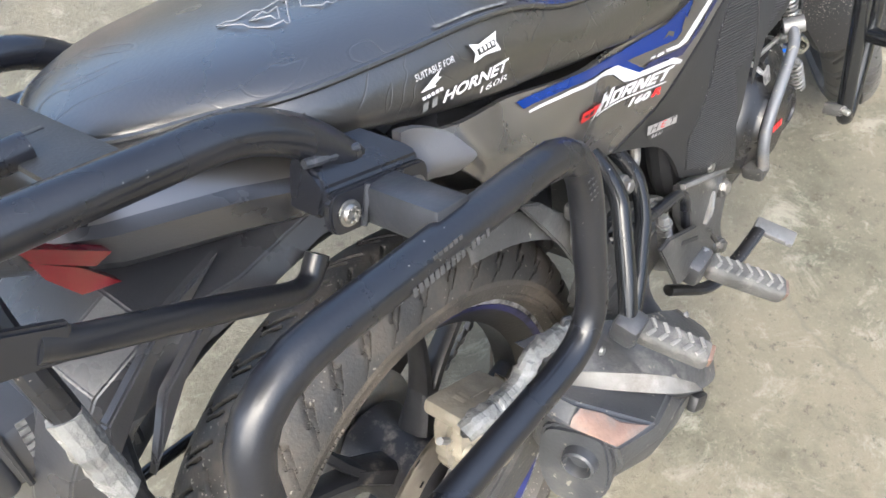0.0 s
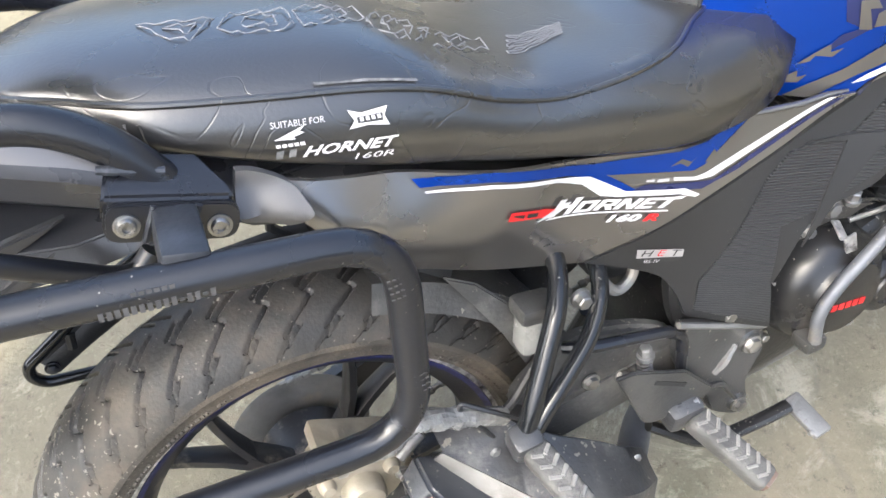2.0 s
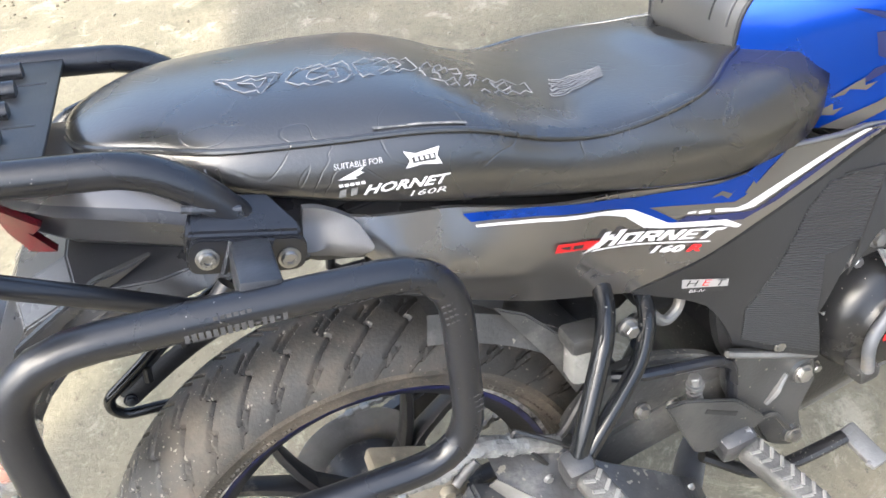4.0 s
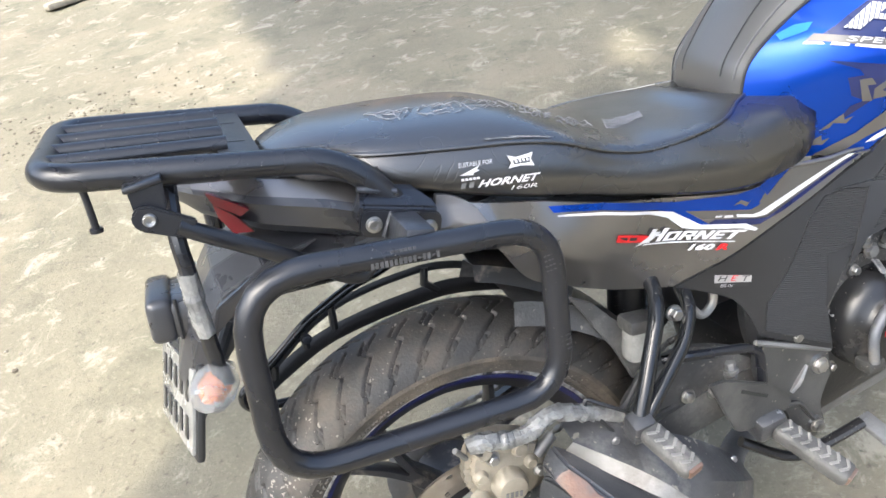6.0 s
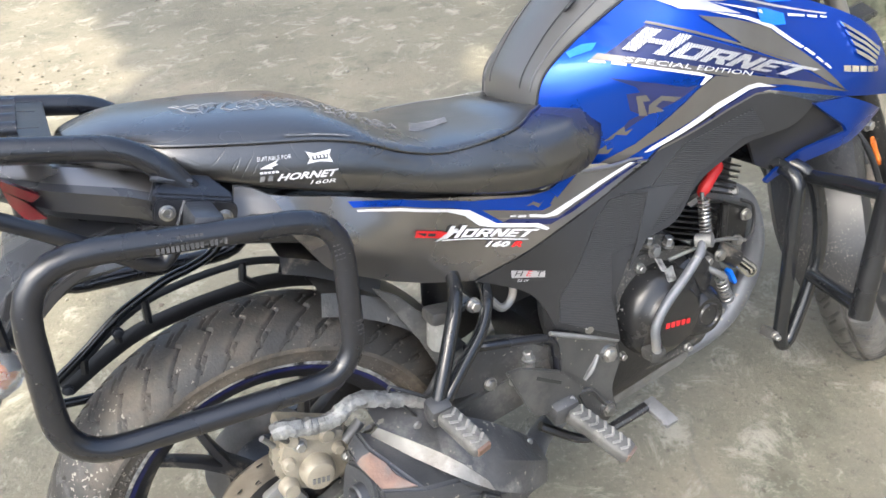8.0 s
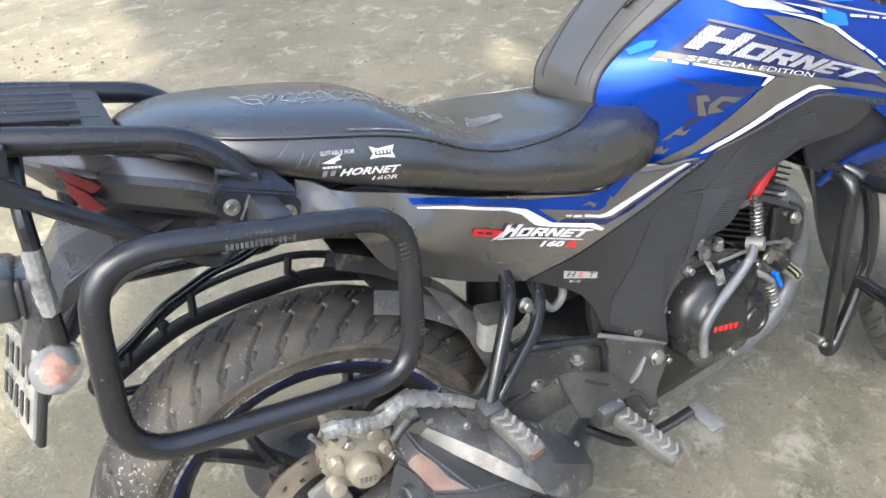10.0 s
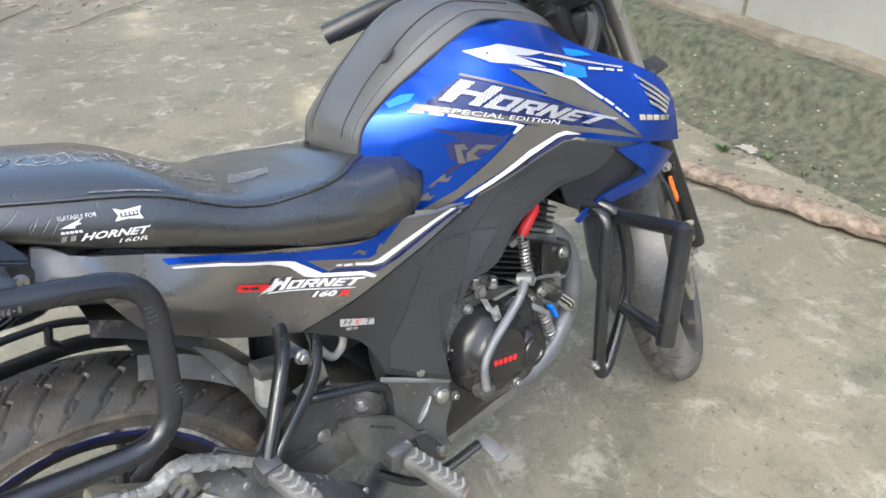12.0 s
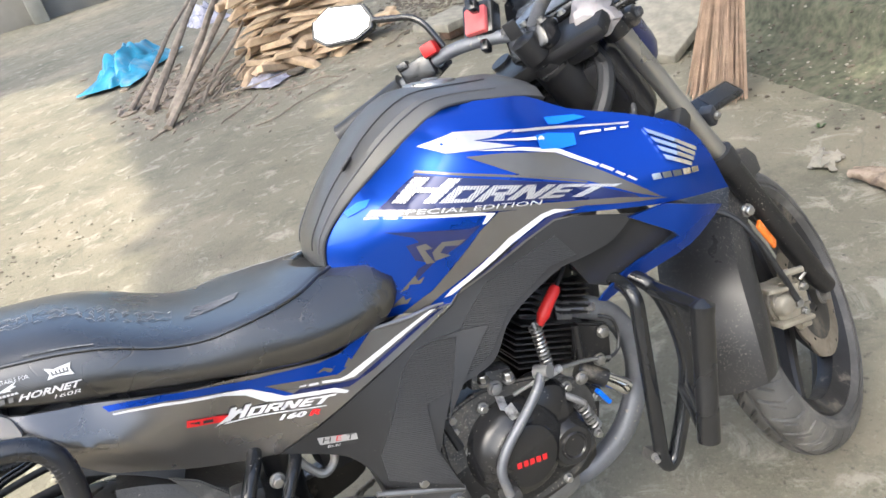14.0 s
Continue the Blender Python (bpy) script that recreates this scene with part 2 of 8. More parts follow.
LOGWOOD = shade("weathered_log_wood", (0.17, 0.13, 0.098), 0.9, 0.0, 0.5, 34, 1.0, 90, second=(0.29, 0.235, 0.18), amount=0.5)
STRAW = shade("dry_broom_straw", (0.27, 0.19, 0.135), 0.8, 0.0, 0.3, 20, 0.3, 60)
STONE = shade("pale_stone", (0.22, 0.205, 0.17), 0.9, 0.0, 0.25, 20, 0.5, 60)
WALLGREY = shade("weathered_grey_wall", (0.18, 0.177, 0.166), 0.9, 0.0, 0.2, 1.5, 0.4, 40, second=(0.14, 0.134, 0.117), amount=0.45)
CLAY = shade("crumbling_clay", (0.14, 0.12, 0.09), 0.95, 0.0, 0.3, 9, 0.7, 40, second=(0.2, 0.185, 0.15), amount=0.4)
DIRT = shade("dark_dirt_crumbs", (0.1, 0.085, 0.065), 0.95, 0.0, 0.3, 20, 0.5, 60)
SACK = shade("blue_sack_plastic", (0.04, 0.27, 0.42), 0.3, 0.0, 0.3, 8, 0.3, 30, second=(0.4, 0.42, 0.42), amount=0.4)
CLEARBAG = shade("cloudy_bag_plastic", (0.3, 0.3, 0.37), 0.25, 0.0, 0.25, 14, 0.3, 30)
PAPER = shade("pale_paper", (0.3, 0.285, 0.26), 0.8, 0.0, 0.15, 20, 0.3, 60)
WEED = shade("fresh_weed_leaf", (0.05, 0.1, 0.03), 0.5, 0.0, 0.3, 30, 0.1, 30)
LEAF = shade("green_leaf", (0.05, 0.09, 0.03), 0.6, 0.0, 0.4, 3, 0.1, 30)


nt = RIBBED.node_tree
co, wave, bp = nt.nodes.new("ShaderNodeTexCoord"), nt.nodes.new("ShaderNodeTexWave"), nt.nodes.new("ShaderNodeBump")
turn = nt.nodes.new("ShaderNodeMapping")
turn.inputs["Rotation"].default_value = (0, radians(-14), 0)
wave.bands_direction = "Z"
wave.inputs["Scale"].default_value, wave.inputs["Distortion"].default_value = 110.0, 0.0
bp.inputs["Strength"].default_value, bp.inputs["Distance"].default_value = 0.9, 0.0014
nt.links.new(co.outputs["Object"], turn.inputs["Vector"])
nt.links.new(turn.outputs["Vector"], wave.inputs["Vector"])
nt.links.new(wave.outputs["Fac"], bp.inputs["Height"])
nt.links.new(bp.outputs["Normal"], nt.nodes["Principled BSDF"].inputs["Normal"])

def wrinkles(m, scale, strength):
    """Fine creases: thin winding lines in loose groups, over a soft grain."""
    nt = m.node_tree
    n, l = nt.nodes, nt.links
    co, line, gap, grain = n.new("ShaderNodeTexCoord"), n.new("ShaderNodeTexNoise"), n.new("ShaderNodeTexNoise"), n.new("ShaderNodeTexNoise")
    for node, sc, det in ((line, scale, 1.5), (gap, 8.0, 3.0), (grain, 330.0, 3.0)):
        l.new(co.outputs["Object"], node.inputs["Vector"])
        node.inputs["Scale"].default_value, node.inputs["Detail"].default_value = sc, det
    line.inputs["Distortion"].default_value = 0.8

    def math_node(kind, a, b=None, value=None):
        k = n.new("ShaderNodeMath")
        k.operation = kind
        l.new(a, k.inputs[0])
        if b is not None:
            l.new(b, k.inputs[1])
        elif value is not None:
            k.inputs[1].default_value = value
        return k.outputs["Value"]

    off = math_node("ABSOLUTE", math_node("SUBTRACT", line.outputs["Fac"], None, 0.5))
    fold, keep, bp = n.new("ShaderNodeMapRange"), n.new("ShaderNodeMapRange"), n.new("ShaderNodeBump")
    fold.inputs["From Max"].default_value, fold.inputs["To Min"].default_value, fold.inputs["To Max"].default_value = 0.014, -1.0, 0.0
    l.new(off, fold.inputs["Value"])
    keep.inputs["From Min"].default_value, keep.inputs["From Max"].default_value = 0.46, 0.62
    l.new(gap.outputs["Fac"], keep.inputs["Value"])
    crease = math_node("MULTIPLY", fold.outputs["Result"], keep.outputs["Result"])
    height = math_node("ADD", crease, math_node("MULTIPLY", grain.outputs["Fac"], None, 0.35))
    bp.inputs["Strength"].default_value, bp.inputs["Distance"].default_value = strength, 0.0012
    l.new(height, bp.inputs["Height"]), l.new(bp.outputs["Normal"], n["Principled BSDF"].inputs["Normal"])


wrinkles(SEAT, 15.0, 0.45)
SEAT.node_tree.nodes["Principled BSDF"].inputs["Coat Weight"].default_value, SEAT.node_tree.nodes["Principled BSDF"].inputs["Coat Roughness"].default_value = 0.6, 0.2


def specked(m, colour, scale, size):
    """Small dried splashes of mud."""
    nt = m.node_tree
    n, l, b = nt.nodes, nt.links, nt.nodes["Principled BSDF"]
    co, r, mix = n.new("ShaderNodeTexCoord"), n.new("ShaderNodeMapRange"), n.new("ShaderNodeMix")
    fleck, crowd, both = n.new("ShaderNodeTexNoise"), n.new("ShaderNodeTexNoise"), n.new("ShaderNodeMath")
    for node, sc, det in ((fleck, scale, 2.0), (crowd, 7.0, 5.0)):
        l.new(co.outputs["Object"], node.inputs["Vector"])
        node.inputs["Scale"].default_value, node.inputs["Detail"].default_value = sc, det
    both.operation = "MULTIPLY_ADD"
    l.new(crowd.outputs["Fac"], both.inputs[0]), l.new(fleck.outputs["Fac"], both.inputs[2])
    both.inputs[1].default_value = 0.45
    r.inputs["From Min"].default_value, r.inputs["From Max"].default_value, r.inputs["To Max"].default_value = 0.965 - size, 1.0 - size, 0.8
    l.new(both.outputs["Value"], r.inputs["Value"])
    mix.data_type = "RGBA"
    l.new(r.outputs["Result"], mix.inputs["Factor"]), l.new(b.inputs["Base Color"].links[0].from_socket, mix.inputs["A"])
    mix.inputs["B"].default_value = (*colour, 1)
    l.new(mix.outputs["Result"], b.inputs["Base Color"])


for surface, sc, size in ((FENDER, 430.0, 0.075), (SLIDER, 200.0, 0.02), (PIPE, 120.0, 0.05), (FOOTALLOY, 150.0, 0.03), (DUSTY, 140.0, 0.06), (MUFFLER, 110.0, 0.06), (CAN, 120.0, 0.04), (TREAD, 200.0, 0.06), (RUBBER, 260.0, 0.05), (ENGINE, 260.0, 0.03), (SHROUD, 320.0, -0.03), (CASTDARK, 220.0, 0.08), (GUARD, 220.0, 0.0), (TUBE, 260.0, -0.035), (COVER, 160.0, 0.03)):
    specked(surface, (0.3, 0.28, 0.24), sc, size)

# ---- shape helpers ----
def part(name, bm, material, parent=None, label="", sharp=35):
    """Link a bmesh as one mesh object, smooth but for edges over so many degrees, under its parent."""
    me = bpy.data.meshes.new(name)
    bmesh.ops.recalc_face_normals(bm, faces=bm.faces)
    bm.to_mesh(me)
    bm.free()
    for f in me.polygons:
        f.use_smooth = True
    me.set_sharp_from_angle(angle=radians(sharp))
    for m in material if isinstance(material, (list, tuple)) else [material]:
        me.materials.append(m)
    ob = new(name, me)
    ob.parent = parent
    if label:
        tagged(ob, label)
    return ob


def fillet(points, radius, steps=5):
    """A polyline with its corners rounded."""
    pts = [Vector(p) for p in points]
    out = [pts[0]]
    for a, b, c in zip(pts, pts[1:], pts[2:]):
        d = min(radius, (a - b).length * 0.48, (c - b).length * 0.48)
        p, q = b + (a - b).normalized() * d, b + (c - b).normalized() * d
        for i in range(steps + 1):
            u = i / steps
            out.append(p.lerp(b, u).lerp(b.lerp(q, u), u))
    out.append(pts[-1])
    return out


def sweep(bm, points, radius, n=10, closed=False, flat=1.0, caps=True):
    """A round tube along points; radius a number or one for each point."""
    pts = [Vector(p) for p in points]
    k = len(pts)
    rad = radius if isinstance(radius, (list, tuple)) else [radius] * k
    rings, up = [], None
    for i, p in enumerate(pts):
        d = (pts[(i + 1) % k] - pts[i - 1]) if closed or 0 < i < k - 1 else (pts[1] - pts[0] if i == 0 else pts[-1] - pts[-2])
        d.normalize()
        if up is None:
            up = d.orthogonal().normalized() if abs(d.y) > 0.9 else (Vector((0, 1, 0)) - d * d.y).normalized()
        up = (up - d * up.dot(d)).normalized()
        side = d.cross(up)
        rings.append([bm.verts.new(p + rad[i] * (math.cos(a) * up * flat + math.sin(a) * side)) for a in [2 * math.pi * j / n for j in range(n)]])
    for i in range(k if closed else k - 1):
        r, s = rings[i], rings[(i + 1) % k]
        for j in range(n):
            bm.faces.new((r[j], r[(j + 1) % n], s[(j + 1) % n], s[j]))
    if caps and not closed:
        bm.faces.new(rings[0]), bm.faces.new(rings[-1])
    return bm


def tube(points, radius, bend=0.03, n=10, closed=False, flat=1.0):
    pts = fillet(points, bend) if not closed else points
    return sweep(bmesh.new(), pts, radius, n, closed, flat)


def ring_path(points, bend):
    """A closed path with rounded corners."""
    pts = [Vector(p) for p in points]
    k = len(pts)
    out = []
    for i in range(k):
        a, b, c = pts[i - 1], pts[i], pts[(i + 1) % k]
        d = min(bend[i] if isinstance(bend, tuple) else bend, (a - b).length * 0.48, (c - b).length * 0.48)
        p, q = b + (a - b).normalized() * d, b + (c - b).normalized() * d
        for s in range(7):
            u = s / 6
            out.append(p.lerp(b, u).lerp(b.lerp(q, u), u))
    return out


def lathe(profile, n=48, centre=(0, 0, 0), bm=None, closed=False):
    """Turn a profile of (radius, y) round the y axis."""
    bm = bm or bmesh.new()
    c = Vector(centre)
    rings = []
    for i in range(n):
        a = 2 * math.pi * i / n
        rings.append([bm.verts.new(c + Vector((r * math.cos(a), y, r * math.sin(a)))) for r, y in profile])
    for i in range(n):
        r, s = rings[i], rings[(i + 1) % n]
        for j in range(len(profile) if closed else len(profile) - 1):
            j2 = (j + 1) % len(profile)
            bm.faces.new((r[j], r[j2], s[j2], s[j]))
    bmesh.ops.remove_doubles(bm, verts=bm.verts, dist=1e-6)
    return bm


def block(centre, size, bevel=0.004, turn=(0, 0, 0), bm=None, taper=1.0, segs=2):
    """A bevelled block."""
    own = bmesh.new()
    bmesh.ops.create_cube(own, size=1.0)
    for v in own.verts:
        k = taper if v.co.z > 0 else 1.0
        v.co = Vector((v.co.x * size[0] * k, v.co.y * size[1] * k, v.co.z * size[2]))
    if bevel:
        bmesh.ops.bevel(own, geom=own.edges[:], offset=bevel, segments=segs, affect="EDGES", profile=0.5)
    own.transform(Matrix.Translation(centre) @ Euler([radians(a) for a in turn]).to_matrix().to_4x4())
    return merge(bm, own) if bm else own


def merge(bm, other):
    me = bpy.data.meshes.new("tmp")
    other.to_mesh(me)
    other.free()
    bm.from_mesh(me)
    bpy.data.meshes.remove(me)
    return bm


def rod(a, b, r, n=12, bm=None, r2=None):
    return sweep(bm or bmesh.new(), [Vector(a), Vector(b)], [r, r if r2 is None else r2], n)


def hexbolt(at, r=0.009, h=0.008, axis=(0, -1, 0), bm=None):
    """A flanged bolt head that looks along axis."""
    bm = bm or bmesh.new()
    a, d = Vector(at), Vector(axis).normalized()
    sweep(bm, [a, a + d * h * 0.35], r * 1.35, 14)
    sweep(bm, [a + d * h * 0.3, a + d * h, a + d * h * 1.1], [r, r, r * 0.8], 6)
    return bm


def plate(outline, y0, y1, bevel=0.003):
    """A flat plate: an outline in x and z, from y0 to y1."""
    bm = bmesh.new()
    f = bm.faces.new([bm.verts.new((x, y0, z)) for x, z in outline])
    got = bmesh.ops.extrude_face_region(bm, geom=[f])
    for v in got["geom"]:
        if isinstance(v, bmesh.types.BMVert):
            v.co.y = y1
    if bevel:
        bmesh.ops.bevel(bm, geom=bm.edges[:], offset=bevel, segments=2, affect="EDGES")
    return bm


class Skin:
    """A smooth surface y(x, z) through a few control points (thin plate)."""

    def __init__(self, points):
        self.p = np.array([(x, z) for x, z, y in points])
        d = np.linalg.norm(self.p[:, None] - self.p[None], axis=-1)
        k, n = self.u(d), len(self.p)
        q = np.c_[np.ones(n), self.p]
        a = np.block([[k + 2e-4 * np.eye(n), q], [q.T, np.zeros((3, 3))]])
        self.w = np.linalg.solve(a, np.r_[[y for x, z, y in points], 0, 0, 0])

    @staticmethod
    def u(d):
        return d * d * np.log(d + 1e-9)

    def __call__(self, x, z):
        d = np.hypot(self.p[:, 0] - x, self.p[:, 1] - z)
        return float(self.u(d) @ self.w[:-3] + self.w[-3] + self.w[-2] * x + self.w[-1] * z)


def smooth_outline(pts, corners=(), steps=5):
    """Round an outline by a closed Catmull-Rom curve; the points listed in corners stay sharp."""
    k, out = len(pts), []
    for i in range(k):
        p0, p1, p2, p3 = (Vector(pts[j % k]) for j in (i - 1, i, i + 1, i + 2))
        t1 = Vector((0, 0)) if i in corners else (p2 - p0) * 0.5
        t2 = Vector((0, 0)) if (i + 1) % k in corners else (p3 - p1) * 0.5
        for s in range(steps):
            u = s / steps
            h = (2 * u**3 - 3 * u**2 + 1, u**3 - 2 * u**2 + u, -2 * u**3 + 3 * u**2, u**3 - u**2)
            out.append(tuple(h[0] * p1 + h[1] * t1 + h[2] * p2 + h[3] * t2))
    return out


def patch(outline, skin, thick=0.004, lift=0.0, step=0.025, side=-1, edge=0.0):
    """A shell of that outline (x, z) laid on a skin; side -1 is the right flank, 1 its mirror image. edge rounds the rim inwards."""
    bm = bmesh.new()
    bm.faces.new([bm.verts.new((x, 0, z)) for x, z in outline])
    xs, zs = [p[0] for p in outline], [p[1] for p in outline]
    for lo, hi, axis in ((min(xs), max(xs), 0), (min(zs), max(zs), 2)):
        k = int((hi - lo) / step)
        for i in range(1, k + 1):
            at = lo + (hi - lo) * i / (k + 1)
            co, no = [0, 0, 0], [0, 0, 0]
            co[axis], no[axis] = at, 1
            bmesh.ops.bisect_plane(bm, geom=bm.verts[:] + bm.edges[:] + bm.faces[:], plane_co=co, plane_no=no)
    bmesh.ops.triangulate(bm, faces=bm.faces[:])
    flat = bm.verts[:]
    for v in flat:
        v.co.y = skin(v.co.x, v.co.z) - lift
    if thick:
        got = bmesh.ops.extrude_face_region(bm, geom=bm.faces[:])
        new_verts = [v for v in got["geom"] if isinstance(v, bmesh.types.BMVert)]
        for v in new_verts:
            v.co.y -= 0
        for v in flat:
            v.co.y += thick
    if side > 0:
        for v in bm.verts:
            v.co.y = -v.co.y
    return bm


def lettering(text, skin, x, z, size, slope=0.0, slant=0.0, lift=0.0012, stretch=1.0, tight=1.0, bold=0.0):
    """Words in the built-in font laid on a skin, from (x, z), rising by slope degrees."""
    cu = bpy.data.curves.new("words", "FONT")
    cu.body, cu.size, cu.shear, cu.space_character, cu.resolution_u, cu.offset = text, size, slant, tight, 2, bold
    ob = new("words", cu)
    bpy.context.view_layer.update()
    me = ob.evaluated_get(bpy.context.evaluated_depsgraph_get()).to_mesh()
    bm = bmesh.new()
    bm.from_mesh(me)
    ob.to_mesh_clear()
    bpy.data.objects.remove(ob)
    bpy.data.curves.remove(cu)
    c, s = math.cos(radians(slope)), math.sin(radians(slope))
    for v in bm.verts:
        a, b = v.co.x * stretch, v.co.y
        px, pz = x + a * c - b * s, z + a * s + b * c
        v.co = Vector((px, skin(px, pz) - lift, pz))
    return bm



# ---- the motorcycle: x ahead, y to its left, z up from the rear tyre's foot; it leans on its side stand ----
bike = tagged(new("motorcycle"), "blue and grey street motorcycle with black luggage frames, leaning, dusty", "motorcycle")
bike.matrix_basis = pose(0, 0, 0.0013, -10.852, -1.126, 0)

# rear wheel
REAR = Vector((0, 0, 0.314))


def wheel_rim(centre, r, half, name, label):
    prof = [(r, -half), (r - 0.006, -half - 0.003), (r - 0.014, -half + 0.003), (r - 0.024, -half + 0.012), (r - 0.036, -half * 0.45),
            (r - 0.036, half * 0.45), (r - 0.024, half - 0.012), (r - 0.014, half - 0.003), (r - 0.006, half + 0.003), (r, half), (r - 0.02, half * 0.5), (r - 0.02, -half * 0.5)]
    return part(name, lathe(prof, 72, centre, closed=True), RIM, bike, label)


def tyre_skin(R, half, depth, s):
    a = s * 1.3
    return R - depth * (1 - math.cos(a)) / (1 - math.cos(1.3)), half * math.sin(a) / math.sin(1.3)


def grooved(pitch, arc, lines, nt, ns):
    """Depth of the grooves over one pitch of one half of a tread: nt steps along, ns from the middle to the shoulder."""
    t = np.arange(nt)[:, None] / nt * pitch
    s = np.linspace(0, 1, ns)[None, :] * arc
    depth = np.zeros((nt, ns))
    for pts, width in lines:
        for (t0, s0), (t1, s1) in zip(pts, pts[1:]):
            for wrap in (-2, -1, 0, 1, 2):
                ax, ay = (t0 + wrap) * pitch, s0 * arc
                bx, by = (t1 - t0) * pitch, (s1 - s0) * arc
                u = np.clip(((t - ax) * bx + (s - ay) * by) / (bx * bx + by * by), 0, 1)
                far = np.hypot(t - ax - u * bx, s - ay - u * by)
                depth = np.maximum(depth, np.clip((width - far) / 0.0014, 0, 1))
    return depth


def tyre(centre, R, half, depth, bead, rim_half, wheel, pitches, lines, nt, ns, side_rubber=RUBBER, tread_rubber=TREAD):
    """Side walls turned as one piece; a tread shell with cut grooves laid round it."""
    edge_r, edge_y = tyre_skin(R, half, depth, 1.0)
    wall = [(bead, rim_half), (bead + 0.004, rim_half + 0.005), (bead + 0.009, (rim_half + half) * 0.55), (bead + 0.010, (rim_half + half) * 0.565), (bead + 0.018, half * 0.95), (edge_r - 0.008, half * 0.985), (edge_r - 0.006, half * 1.006), (edge_r - 0.003, half * 1.006), (edge_r, half)]
    under = [tyre_skin(R - 0.009, half - 0.004, depth, s / 4) for s in (3, 2, 1, 0, -1, -2, -3)]
    prof = wall + under + [(r, -y) for r, y in reversed(wall)]
    body = part("tyre", lathe(prof, 120, centre), side_rubber, wheel, "dusty worn road tyre")
    arc = math.hypot(depth, half) * 1.12
    cutin = grooved(2 * math.pi * R / pitches, arc, lines, nt, ns)
    n, m = nt * pitches, 2 * ns - 1
    verts = np.zeros((n, m, 3))
    ang = 2 * np.pi * np.arange(n) / n
    for j in range(m):
        s = (j - ns + 1) / (ns - 1)
        r, y = tyre_skin(R, half, depth, s)
        d = np.tile(cutin[:, abs(j - ns + 1)], pitches)
        if s > 0:
            d = np.roll(d, nt // 2)
        k = 0.0055 * d * (1 if abs(s) < 0.99 else 0)
        verts[:, j, 0] = centre[0] + (r - k) * np.cos(ang)
        verts[:, j, 1] = centre[1] + y
        verts[:, j, 2] = centre[2] + (r - k) * np.sin(ang)
    idx = np.arange(n * m).reshape(n, m)
    nxt = np.roll(idx, -1, axis=0)
    faces = np.stack([idx[:, :-1], idx[:, 1:], nxt[:, 1:], nxt[:, :-1]], axis=-1).reshape(-1, 4)
    me = bpy.data.meshes.new("tread")
    me.from_pydata(verts.reshape(-1, 3).tolist(), [], faces.tolist())
    for f in me.polygons:
        f.use_smooth = True
    me.set_sharp_from_angle(angle=radians(38))
    me.materials.append(tread_rubber)
    ob = new("tread", me)
    ob.parent = wheel
    tagged(ob, "dusty tread with zigzag grooves")
    # raised lettering of the side wall, too worn to read
    rnd, bm = random.Random(3), bmesh.new()
    for a0, a1, r0 in ((0.2, 1.35, 0.45), (1.7, 2.5, 0.5), (2.8, 3.6, 0.45), (4.1, 5.6, 0.5)):
        a = a0
        while a < a1:
            w = rnd.uniform(0.02, 0.034)
            r = bead + 0.009 + (edge_r - bead - 0.016) * r0
            own = block((0, 0, 0), (w * r * 0.72, 0.0022, rnd.uniform(0.007, 0.0085)), 0.0006, segs=1)
            own.transform(Matrix.Translation(centre) @ Matrix.Rotation(-a, 4, "Y") @ Matrix.Translation((0, -half * 0.93, r)) @ Matrix.Rotation(radians(-16), 4, "X"))
            merge(bm, own)
            a += w + (0.03 if rnd.random() < 0.2 else 0)
    tagged(part("side_lettering", bm, side_rubber, body), "raised worn lettering as plain bars", kind="stuff")


def holed_disc(centre, y, r0, r1, wheel, n=80, rows=7):
    bm = bmesh.new()
    c = Vector(centre)
    for layer in (0, 1):
        g = [[bm.verts.new(c + Vector((math.cos(2 * math.pi * i / n) * (r0 + (r1 - r0) * j / rows + (0.004 * math.sin(10 * 2 * math.pi * i / n) if j == rows else 0)),
                                       y + 0.0045 * layer, math.sin(2 * math.pi * i / n) * (r0 + (r1 - r0) * j / rows)))) for j in range(rows + 1)] for i in range(n)]
        for i in range(n):
            for j in range(rows):
                if (i % 8 in (0,) and j == 1) or (i % 8 == 3 and j == 3) or (i % 8 == 6 and j == 5):
                    continue
                bm.faces.new((g[i][j], g[(i + 1) % n][j], g[(i + 1) % n][j + 1], g[i][j + 1]))
    return part("brake_disc", bm, DISC, wheel, "drilled steel brake disc with dust")


def spoke(centre, angle, r0, r1, w0, w1, depth, wheel, lean=0.0):
    bm = bmesh.new()
    c = Vector(centre)
    rings = []
    for u in (0, 0.35, 0.7, 1.0):
        r, w, a = r0 + (r1 - r0) * u, w0 + (w1 - w0) * u, angle + lean * u
        d, s = Vector((math.cos(a), 0, math.sin(a))), Vector((-math.sin(a), 0, math.cos(a)))
        h = depth * (1 - 0.35 * u)
        rings.append([bm.verts.new(c + d * r + s * x + Vector((0, y, 0))) for x, y in ((-w, -h * 0.6), (-w * 0.6, -h), (w * 0.6, -h), (w, -h * 0.6), (w, h * 0.6), (w * 0.6, h), (-w * 0.6, h), (-w, h * 0.6))])
    for a, b in zip(rings, rings[1:]):
        for j in range(8):
            bm.faces.new((a[j], a[(j + 1) % 8], b[(j + 1) % 8], b[j]))
    part("spoke", bm, RIM, wheel)


